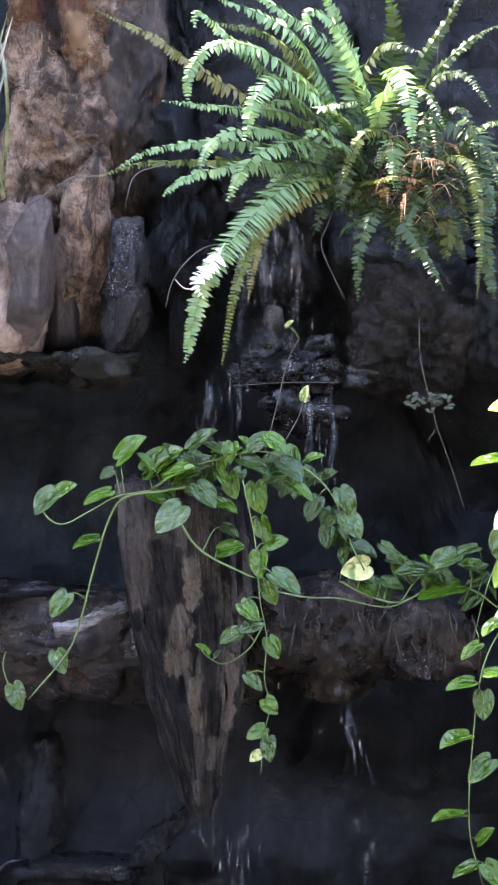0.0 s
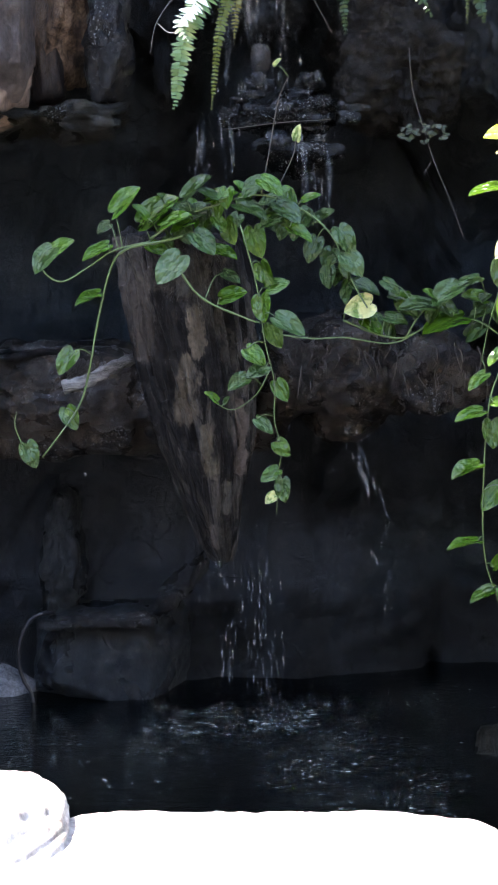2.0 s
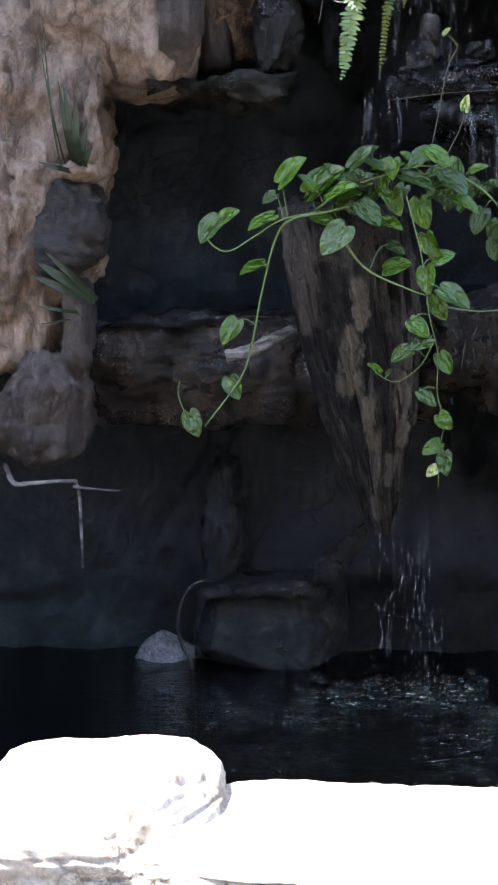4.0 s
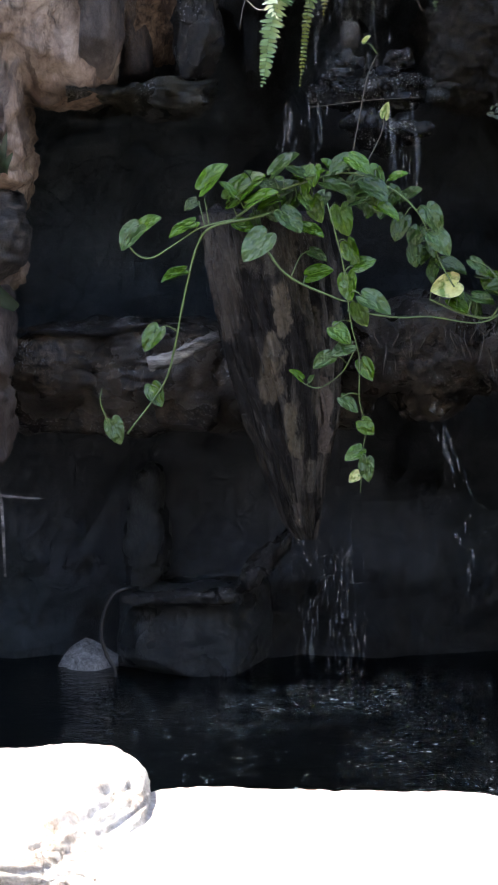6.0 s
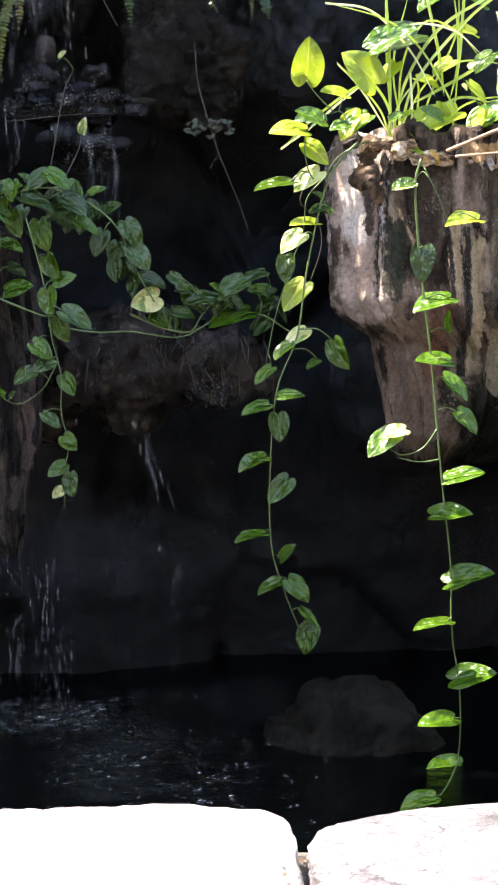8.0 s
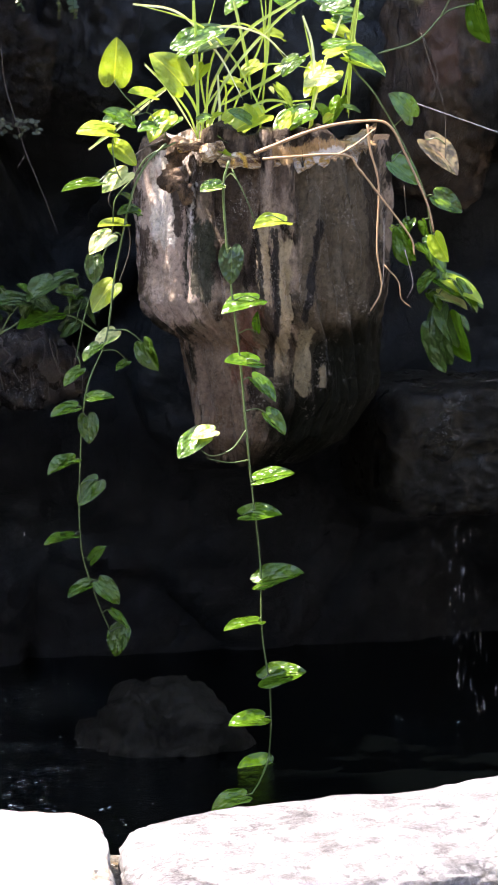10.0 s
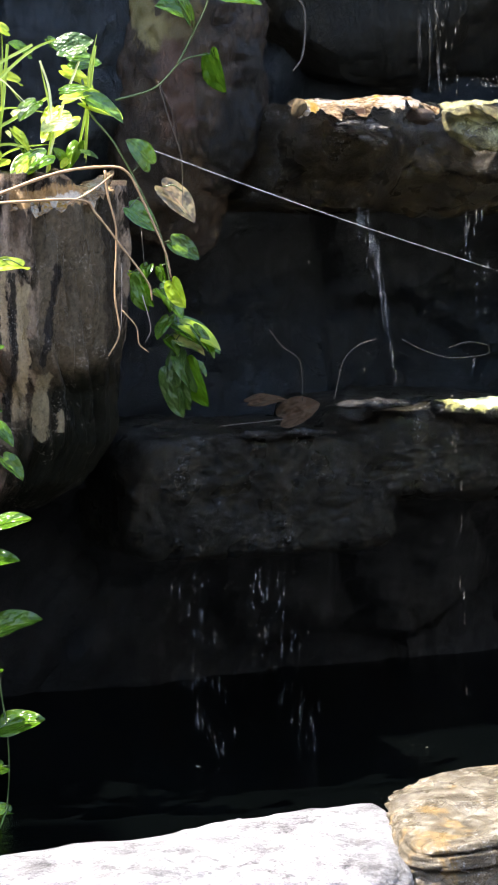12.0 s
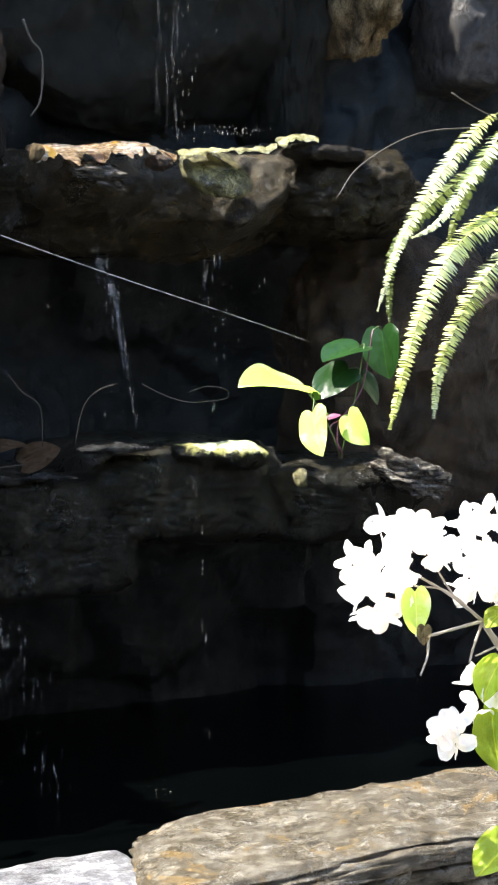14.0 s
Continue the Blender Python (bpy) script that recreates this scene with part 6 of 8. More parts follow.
vine(dry_stem, [(1.240, 4.820, 1.810), (1.422, 4.820, 1.877), (1.566, 4.820, 1.897), (1.623, 4.820, 1.882), (1.664, 4.820, 1.814), (1.730, 4.820, 1.675), (1.751, 4.820, 1.594)], 0.0047, M_TWIG, "stem")
vine(dry_stem, [(1.552, 4.800, 1.886), (1.560, 4.800, 1.820), (1.584, 4.800, 1.721), (1.579, 4.800, 1.553), (1.592, 4.800, 1.444), (1.560, 4.800, 1.380)], 0.0035, M_TWIG, "stem")
vine(dry_stem, [(1.255, 4.790, 1.794), (1.476, 4.790, 1.805), (1.524, 4.790, 1.767), (1.589, 4.790, 1.688), (1.671, 4.790, 1.583), (1.684, 4.790, 1.533)], 0.0039, M_TWIG, "stem")
vine(dry_stem, [(1.597, 4.790, 1.506), (1.638, 4.790, 1.459), (1.646, 4.790, 1.413), (1.674, 4.790, 1.389)], 0.0020, M_TWIG, "stem")
vine(dry_stem, [(1.444, 4.790, 1.794), (1.508, 4.790, 1.828), (1.573, 4.790, 1.876)], 0.0031, M_TWIG, "stem")
pothos_climber = plant("pothos", (2.05, 5.60, 2.1), "thin pothos climber crossing the brown rock column", "plants on the rocks")
vine(pothos_climber, [(1.797, 5.450, 2.133), (1.926, 5.450, 2.176), (2.019, 5.450, 2.263), (2.114, 5.450, 2.289)], 0.0035, M_STEM, "stem")
vine(pothos_climber, [(2.000, 5.450, 2.248), (2.048, 5.450, 2.338), (2.105, 5.450, 2.463), (2.081, 5.450, 2.565)], 0.0031, M_STEM, "stem")
vine(pothos_climber, [(2.434, 5.600, 2.574), (2.461, 5.600, 2.512), (2.501, 5.600, 2.460), (2.497, 5.600, 2.322), (2.461, 5.600, 2.261)], 0.0053, M_ROOT, "root")
vine(pothos_climber, [(1.962, 5.500, 2.190), (2.008, 5.500, 2.078), (1.989, 5.500, 1.989)], 0.0014, M_ROOT, "root")
leaf(pothos_climber, (2.025, 5.414, 2.398), (1.903, 5.381, 2.433), 0.60, M_POTHOS)
leaf(pothos_climber, (2.085, 5.398, 2.472), (2.265, 5.344, 2.462), 0.40, M_POTHOS)
leaf(pothos_climber, (2.102, 5.436, 2.295), (2.114, 5.394, 2.149), 0.30, M_POTHOS)
leaf(pothos_climber, (2.018, 5.369, 2.370), (1.939, 5.330, 2.480), 0.40, M_POTHOS)
arum = plant("arum_plant", (3.02, 5.2, 1.19), "broad heart-leaved plant, two leaves sunlit, rooted on the ledge", "plants on the rocks")
vine(arum, [(3.357, 5.100, 1.139), (3.225, 4.900, 1.180), (3.224, 4.900, 1.271), (3.310, 4.900, 1.379), (3.351, 4.900, 1.570)], 0.0031, M_PURPLE, "stem")
vine(arum, [(3.368, 5.100, 1.138), (3.236, 4.900, 1.180), (3.192, 4.900, 1.254), (3.224, 4.900, 1.280), (3.278, 4.900, 1.297)], 0.0031, M_PURPLE, "stem")
vine(arum, [(3.357, 5.100, 1.139), (3.225, 4.900, 1.180), (3.170, 4.900, 1.291), (3.105, 4.900, 1.373)], 0.0031, M_STEM, "stem")
vine(arum, [(3.368, 5.100, 1.138), (3.236, 4.900, 1.180), (3.288, 4.900, 1.361), (3.319, 4.900, 1.521)], 0.0031, M_STEM, "stem")
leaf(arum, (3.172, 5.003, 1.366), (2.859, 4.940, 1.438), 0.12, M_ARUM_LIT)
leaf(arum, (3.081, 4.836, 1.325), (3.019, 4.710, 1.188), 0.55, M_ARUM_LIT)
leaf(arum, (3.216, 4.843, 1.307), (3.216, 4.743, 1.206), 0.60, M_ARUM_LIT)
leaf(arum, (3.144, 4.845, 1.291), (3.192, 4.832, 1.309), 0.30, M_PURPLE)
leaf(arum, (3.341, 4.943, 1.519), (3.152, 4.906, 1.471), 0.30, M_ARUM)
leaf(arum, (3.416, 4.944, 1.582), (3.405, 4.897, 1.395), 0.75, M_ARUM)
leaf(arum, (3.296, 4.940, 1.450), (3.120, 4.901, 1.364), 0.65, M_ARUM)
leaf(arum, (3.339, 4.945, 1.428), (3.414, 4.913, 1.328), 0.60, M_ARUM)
wall_weed = plant("weed", (0.62, 5.6, 2.1), "thin wiry weed with small leaves clinging to dark rock", "plants on the rocks")
vine(wall_weed, [(0.670, 5.700, 2.185), (0.642, 5.450, 2.137), (0.651, 5.450, 2.027), (0.689, 5.450, 1.893), (0.709, 5.450, 1.826), (0.755, 5.450, 1.710), (0.797, 5.450, 1.593)], 0.0020, M_ROOT, "stem")
vine(wall_weed, [(0.704, 5.450, 1.826), (0.676, 5.450, 1.783)], 0.0014, M_ROOT, "stem")
leaf(wall_weed, (0.715, 5.439, 1.906), (0.697, 5.432, 1.891), 0.62, M_WEED, stalk=False)
leaf(wall_weed, (0.672, 5.447, 1.885), (0.684, 5.441, 1.872), 0.60, M_WEED, stalk=False)
leaf(wall_weed, (0.730, 5.422, 1.920), (0.749, 5.416, 1.923), 0.50, M_WEED, stalk=False)
leaf(wall_weed, (0.689, 5.441, 1.928), (0.673, 5.436, 1.931), 0.90, M_WEED, stalk=False)
leaf(wall_weed, (0.675, 5.457, 1.909), (0.687, 5.453, 1.916), 0.70, M_WEED, stalk=False)
leaf(wall_weed, (0.706, 5.430, 1.910), (0.693, 5.426, 1.903), 0.52, M_WEED, stalk=False)
leaf(wall_weed, (0.655, 5.427, 1.904), (0.670, 5.423, 1.902), 0.89, M_WEED, stalk=False)
leaf(wall_weed, (0.643, 5.424, 1.911), (0.661, 5.418, 1.904), 0.63, M_WEED, stalk=False)
leaf(wall_weed, (0.610, 5.421, 1.913), (0.623, 5.415, 1.925), 0.59, M_WEED, stalk=False)
leaf(wall_weed, (0.642, 5.449, 1.915), (0.626, 5.443, 1.903), 0.75, M_WEED, stalk=False)
leaf(wall_weed, (0.706, 5.425, 1.920), (0.715, 5.420, 1.933), 0.59, M_WEED, stalk=False)
leaf(wall_weed, (0.675, 5.425, 1.907), (0.683, 5.420, 1.923), 0.63, M_WEED, stalk=False)
leaf(wall_weed, (0.704, 5.430, 1.908), (0.689, 5.425, 1.903), 0.73, M_WEED, stalk=False)
leaf(wall_weed, (0.735, 5.435, 1.903), (0.740, 5.431, 1.893), 0.61, M_WEED, stalk=False)
leaf(wall_weed, (0.716, 5.456, 1.905), (0.715, 5.452, 1.918), 0.72, M_WEED, stalk=False)
leaf(wall_weed, (0.647, 5.446, 1.930), (0.626, 5.440, 1.923), 0.83, M_WEED, stalk=False)
leaf(wall_weed, (0.738, 5.435, 1.919), (0.736, 5.430, 1.903), 0.82, M_WEED, stalk=False)
leaf(wall_weed, (0.691, 5.431, 1.910), (0.690, 5.428, 1.898), 0.77, M_WEED, stalk=False)
leaf(wall_weed, (0.738, 5.425, 1.901), (0.758, 5.419, 1.899), 0.52, M_WEED, stalk=False)
leaf(wall_weed, (0.640, 5.437, 1.885), (0.619, 5.430, 1.896), 0.59, M_WEED, stalk=False)
leaf(wall_weed, (0.663, 5.449, 1.902), (0.649, 5.445, 1.907), 0.83, M_WEED, stalk=False)
leaf(wall_weed, (0.723, 5.458, 1.903), (0.718, 5.454, 1.914), 0.68, M_WEED, stalk=False)
leaf(wall_weed, (0.687, 5.437, 1.922), (0.702, 5.432, 1.929), 0.68, M_WEED, stalk=False)
leaf(wall_weed, (0.625, 5.444, 1.898), (0.599, 5.436, 1.901), 0.89, M_WEED, stalk=False)
leaf(wall_weed, (0.732, 5.421, 1.894), (0.751, 5.415, 1.890), 0.89, M_WEED, stalk=False)
leaf(wall_weed, (0.643, 5.431, 1.918), (0.623, 5.424, 1.906), 0.59, M_WEED, stalk=False)
leaf(wall_weed, (0.697, 5.434, 1.892), (0.696, 5.430, 1.906), 0.60, M_WEED, stalk=False)
leaf(wall_weed, (0.684, 5.436, 1.876), (0.697, 5.430, 1.891), 0.75, M_WEED, stalk=False)
leaf(wall_weed, (0.722, 5.424, 1.889), (0.742, 5.418, 1.886), 0.57, M_WEED, stalk=False)
leaf(wall_weed, (0.668, 5.447, 1.938), (0.672, 5.443, 1.950), 0.63, M_WEED, stalk=False)
leaf(wall_weed, (0.716, 5.440, 1.929), (0.698, 5.434, 1.916), 0.50, M_WEED, stalk=False)
leaf(wall_weed, (0.662, 5.432, 1.918), (0.654, 5.428, 1.904), 0.51, M_WEED, stalk=False)
leaf(wall_weed, (0.653, 5.453, 1.899), (0.634, 5.446, 1.888), 0.89, M_WEED, stalk=False)
leaf(wall_weed, (0.732, 5.435, 1.923), (0.708, 5.428, 1.926), 0.82, M_WEED, stalk=False)
vine(wall_weed, [(0.684, 5.450, 1.906), (0.642, 5.450, 1.923), (0.607, 5.450, 1.924)], 0.0008, M_ROOT, "stem")
vine(wall_weed, [(0.684, 5.450, 1.906), (0.656, 5.450, 1.922), (0.633, 5.450, 1.908)], 0.0008, M_ROOT, "stem")
vine(wall_weed, [(0.684, 5.450, 1.906), (0.670, 5.450, 1.921), (0.659, 5.450, 1.892)], 0.0008, M_ROOT, "stem")
vine(wall_weed, [(0.684, 5.450, 1.906), (0.683, 5.450, 1.920), (0.683, 5.450, 1.927)], 0.0008, M_ROOT, "stem")
vine(wall_weed, [(0.684, 5.450, 1.906), (0.697, 5.450, 1.922), (0.709, 5.450, 1.911)], 0.0008, M_ROOT, "stem")
vine(wall_weed, [(0.684, 5.450, 1.906), (0.710, 5.450, 1.924), (0.735, 5.450, 1.895)], 0.0008, M_ROOT, "stem")
vine(wall_weed, [(0.684, 5.450, 1.906), (0.724, 5.450, 1.927), (0.759, 5.450, 1.930)], 0.0008, M_ROOT, "stem")
small_pale = plant("weed", (0.33, 5.5, 1.95), "single upright pale leaf on a thin dark stalk in the cascade", "plants on the rocks")
vine(small_pale, [(0.195, 5.400, 1.738), (0.223, 5.400, 1.873), (0.251, 5.400, 2.008), (0.282, 5.400, 2.076)], 0.0023, M_ROOT, "stem")
vine(small_pale, [(0.244, 5.400, 1.757), (0.291, 5.400, 1.850), (0.300, 5.400, 1.909)], 0.0020, M_ROOT, "stem")
vine(small_pale, [(0.087, 5.480, 1.932), (0.256, 5.480, 1.949), (0.411, 5.480, 1.955)], 0.0012, M_ROOT, "stem")
leaf(small_pale, (0.300, 5.387, 1.889), (0.304, 5.371, 1.941), 0.50, M_POTHOS_PALE)
leaf(small_pale, (0.239, 5.394, 2.107), (0.263, 5.384, 2.132), 0.40, M_POTHOS_PALE)

# ---- ferns, grasses and reeds ----
fern_big = plant("fern", (0.55, 5.55, 2.45), "large sword fern with arching fronds on the rock shoulder", "ferns")
frond(fern_big, [(0.416, 5.400, 2.534), (0.305, 5.250, 2.538), (0.173, 5.100, 2.444), (0.051, 5.000, 2.284), (-0.014, 4.980, 2.155), (-0.048, 5.000, 1.962)], 0.05704, 11.5, M_FERN)
frond(fern_big, [(0.379, 5.400, 2.617), (0.267, 5.200, 2.625), (0.152, 5.100, 2.578), (0.090, 5.050, 2.511), (0.049, 5.030, 2.416)], 0.0506, 11.5, M_FERN)
frond(fern_big, [(0.394, 5.400, 2.668), (0.294, 5.200, 2.756), (0.176, 5.100, 2.778), (0.113, 5.020, 2.695), (0.091, 5.000, 2.581)], 0.0552, 11.5, M_FERN)
frond(fern_big, [(0.392, 5.400, 2.718), (0.260, 5.200, 2.803), (0.092, 5.050, 2.857), (-0.017, 5.000, 2.833), (-0.068, 4.980, 2.756), (-0.068, 4.980, 2.671)], 0.046, 11.5, M_FERN)
frond(fern_big, [(0.359, 5.400, 2.700), (0.196, 5.200, 2.784), (0.028, 5.050, 2.886), (-0.052, 5.000, 2.933), (-0.057, 4.980, 2.881)], 0.046, 11.5, M_FERN)
frond(fern_big, [(0.380, 5.450, 2.694), (0.169, 5.300, 2.739), (0.002, 5.200, 2.792), (-0.160, 5.100, 2.874), (-0.333, 5.050, 2.936)], 0.0414, 11.5, M_FERN_OLD)
frond(fern_big, [(0.377, 5.400, 2.667), (0.201, 5.250, 2.714), (0.037, 5.150, 2.702), (-0.145, 5.100, 2.703)], 0.0322, 11.5, M_FERN)
frond(fern_big, [(0.379, 5.400, 2.634), (0.201, 5.200, 2.647), (0.071, 5.100, 2.630), (-0.006, 5.050, 2.570), (-0.032, 5.020, 2.493)], 0.0414, 11.5, M_FERN)
frond(fern_big, [(0.380, 5.400, 2.600), (0.172, 5.250, 2.614), (0.009, 5.200, 2.614), (-0.165, 5.150, 2.573), (-0.264, 5.100, 2.505)], 0.0322, 11.5, M_FERN)
frond(fern_big, [(0.381, 5.400, 2.583), (0.174, 5.250, 2.573), (-0.021, 5.200, 2.556), (-0.195, 5.150, 2.532), (-0.321, 5.100, 2.479)], 0.0276, 11.5, M_FERN_OLD)
frond(fern_big, [(0.381, 5.400, 2.583), (0.172, 5.200, 2.557), (0.012, 5.100, 2.517), (-0.081, 5.080, 2.478), (-0.129, 5.050, 2.427)], 0.046, 11.5, M_FERN)
frond(fern_big, [(0.416, 5.400, 2.534), (0.303, 5.200, 2.514), (0.161, 5.150, 2.387), (0.087, 5.100, 2.203), (0.053, 5.100, 1.968)], 0.0276, 11.5, M_FERN_OLD)
frond(fern_big, [(0.450, 5.400, 2.519), (0.307, 5.250, 2.489), (0.163, 5.200, 2.378), (0.134, 5.180, 2.278), (0.122, 5.150, 2.162)], 0.0322, 11.5, M_FERN_OLD)
frond(fern_big, [(0.477, 5.400, 2.688), (0.421, 5.200, 2.827), (0.328, 5.100, 2.944), (0.253, 5.050, 2.959), (0.259, 5.020, 2.889)], 0.046, 11.5, M_FERN)
frond(fern_big, [(0.479, 5.400, 2.655), (0.488, 5.200, 2.765), (0.507, 5.100, 2.824), (0.536, 5.020, 2.745), (0.555, 5.000, 2.593)], 0.0506, 11.5, M_FERN)
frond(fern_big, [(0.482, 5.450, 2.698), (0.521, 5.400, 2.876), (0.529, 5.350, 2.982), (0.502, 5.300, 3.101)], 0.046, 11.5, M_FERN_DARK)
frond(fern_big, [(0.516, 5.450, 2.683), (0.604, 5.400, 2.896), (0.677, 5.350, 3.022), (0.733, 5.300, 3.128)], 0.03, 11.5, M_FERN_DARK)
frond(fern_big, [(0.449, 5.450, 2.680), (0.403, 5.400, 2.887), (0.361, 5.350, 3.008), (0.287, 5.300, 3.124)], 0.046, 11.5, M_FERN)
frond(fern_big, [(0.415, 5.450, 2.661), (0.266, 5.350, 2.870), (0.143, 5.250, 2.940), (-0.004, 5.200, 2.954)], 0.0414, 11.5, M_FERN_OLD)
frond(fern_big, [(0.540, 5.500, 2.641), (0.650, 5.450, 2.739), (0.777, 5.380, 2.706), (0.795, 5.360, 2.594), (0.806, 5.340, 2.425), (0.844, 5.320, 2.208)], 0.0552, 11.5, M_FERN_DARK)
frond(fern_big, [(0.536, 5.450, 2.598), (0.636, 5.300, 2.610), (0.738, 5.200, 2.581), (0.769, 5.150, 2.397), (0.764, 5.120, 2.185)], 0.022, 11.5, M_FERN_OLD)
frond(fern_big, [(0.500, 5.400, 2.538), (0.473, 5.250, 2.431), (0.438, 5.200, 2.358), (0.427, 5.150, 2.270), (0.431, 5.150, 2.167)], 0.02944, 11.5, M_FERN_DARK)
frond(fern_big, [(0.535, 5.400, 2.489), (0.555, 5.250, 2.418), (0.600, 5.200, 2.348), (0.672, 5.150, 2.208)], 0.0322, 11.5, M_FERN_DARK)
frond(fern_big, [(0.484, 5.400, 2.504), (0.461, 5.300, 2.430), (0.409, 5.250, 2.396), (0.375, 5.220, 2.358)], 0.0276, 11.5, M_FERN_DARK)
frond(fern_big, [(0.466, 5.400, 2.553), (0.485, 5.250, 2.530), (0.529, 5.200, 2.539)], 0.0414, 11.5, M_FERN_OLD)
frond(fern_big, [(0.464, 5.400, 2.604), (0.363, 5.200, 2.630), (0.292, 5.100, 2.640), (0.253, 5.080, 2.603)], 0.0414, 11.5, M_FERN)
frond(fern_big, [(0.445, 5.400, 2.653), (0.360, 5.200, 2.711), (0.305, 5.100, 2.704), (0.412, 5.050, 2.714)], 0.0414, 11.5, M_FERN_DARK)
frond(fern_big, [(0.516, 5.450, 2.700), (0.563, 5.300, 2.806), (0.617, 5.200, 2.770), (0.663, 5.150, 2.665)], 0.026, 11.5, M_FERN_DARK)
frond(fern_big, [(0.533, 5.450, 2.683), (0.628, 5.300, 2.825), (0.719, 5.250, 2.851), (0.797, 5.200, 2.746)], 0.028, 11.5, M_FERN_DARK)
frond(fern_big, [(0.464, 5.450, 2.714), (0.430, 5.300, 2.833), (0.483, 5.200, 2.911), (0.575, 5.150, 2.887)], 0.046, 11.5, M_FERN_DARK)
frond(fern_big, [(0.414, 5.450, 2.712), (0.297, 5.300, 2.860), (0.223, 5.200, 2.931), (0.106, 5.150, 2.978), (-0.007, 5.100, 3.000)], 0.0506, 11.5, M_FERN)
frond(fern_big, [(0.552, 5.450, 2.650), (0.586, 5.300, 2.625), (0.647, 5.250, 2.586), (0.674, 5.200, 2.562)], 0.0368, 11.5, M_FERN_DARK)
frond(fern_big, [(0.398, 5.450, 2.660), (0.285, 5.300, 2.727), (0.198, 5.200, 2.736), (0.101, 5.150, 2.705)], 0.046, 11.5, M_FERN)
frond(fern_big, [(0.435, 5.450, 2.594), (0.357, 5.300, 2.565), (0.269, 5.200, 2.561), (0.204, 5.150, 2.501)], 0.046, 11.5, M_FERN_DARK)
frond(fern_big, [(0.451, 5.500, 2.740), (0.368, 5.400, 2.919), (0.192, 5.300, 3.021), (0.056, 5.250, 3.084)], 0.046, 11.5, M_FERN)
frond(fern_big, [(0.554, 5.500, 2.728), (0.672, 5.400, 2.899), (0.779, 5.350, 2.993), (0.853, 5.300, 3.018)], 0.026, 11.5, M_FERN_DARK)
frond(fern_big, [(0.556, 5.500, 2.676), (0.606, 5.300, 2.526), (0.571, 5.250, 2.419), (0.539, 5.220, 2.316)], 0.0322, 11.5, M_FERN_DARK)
vine(fern_big, [(0.384, 5.400, 2.499), (0.350, 5.350, 2.407), (0.334, 5.320, 2.336), (0.404, 5.300, 2.188)], 0.002, M_ROOT, "stalk")
vine(fern_big, [(0.304, 5.200, 2.497), (0.114, 5.100, 2.331), (-0.011, 5.050, 2.288), (-0.085, 5.000, 2.201), (-0.108, 5.000, 2.115)], 0.002, M_ROOT, "stalk")
vine(fern_big, [(0.001, 5.000, 2.181), (-0.053, 5.000, 2.168), (-0.085, 5.000, 2.193)], 0.002, M_PALE_TWIG, "stalk")
vine(fern_big, [(-0.116, 5.150, 2.536), (-0.208, 5.100, 2.491), (-0.233, 5.100, 2.403)], 0.002, M_ROOT, "stalk")
vine(fern_big, [(-0.324, 5.200, 2.500), (-0.408, 5.250, 2.491), (-0.523, 5.300, 2.421)], 0.002, M_ROOT, "stalk")
vine(fern_big, [(0.448, 5.400, 2.586), (0.479, 5.350, 2.512), (0.505, 5.300, 2.572)], 0.002, M_ROOT, "stalk")
vine(fern_big, [(0.463, 5.400, 2.620), (0.540, 5.300, 2.524), (0.521, 5.250, 2.449)], 0.002, M_ROOT, "stalk")
vine(fern_big, [(0.518, 5.450, 2.649), (0.642, 5.400, 2.797), (0.661, 5.350, 3.021)], 0.002, M_ROOT, "stalk")
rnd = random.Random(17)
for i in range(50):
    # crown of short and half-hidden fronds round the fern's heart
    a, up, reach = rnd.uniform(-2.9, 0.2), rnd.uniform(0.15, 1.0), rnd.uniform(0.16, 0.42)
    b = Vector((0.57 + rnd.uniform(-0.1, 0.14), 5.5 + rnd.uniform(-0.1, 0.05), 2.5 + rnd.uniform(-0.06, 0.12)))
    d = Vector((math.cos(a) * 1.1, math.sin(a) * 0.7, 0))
    # East-leaning fronds take the dark fern colour in place of shade.
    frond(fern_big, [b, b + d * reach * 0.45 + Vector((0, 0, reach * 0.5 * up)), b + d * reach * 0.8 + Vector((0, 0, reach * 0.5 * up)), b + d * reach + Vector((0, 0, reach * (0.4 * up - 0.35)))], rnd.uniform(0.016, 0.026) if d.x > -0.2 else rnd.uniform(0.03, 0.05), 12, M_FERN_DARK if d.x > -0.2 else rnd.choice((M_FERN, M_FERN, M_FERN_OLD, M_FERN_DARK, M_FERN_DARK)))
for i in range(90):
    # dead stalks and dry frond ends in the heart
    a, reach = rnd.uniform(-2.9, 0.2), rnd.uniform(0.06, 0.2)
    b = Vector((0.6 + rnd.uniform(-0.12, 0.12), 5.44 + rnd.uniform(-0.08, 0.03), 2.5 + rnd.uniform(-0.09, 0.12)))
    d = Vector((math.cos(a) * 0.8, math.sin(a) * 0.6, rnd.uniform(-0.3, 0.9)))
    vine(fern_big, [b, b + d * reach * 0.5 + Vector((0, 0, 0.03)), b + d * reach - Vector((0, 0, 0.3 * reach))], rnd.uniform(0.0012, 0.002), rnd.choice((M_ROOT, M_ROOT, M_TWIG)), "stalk")
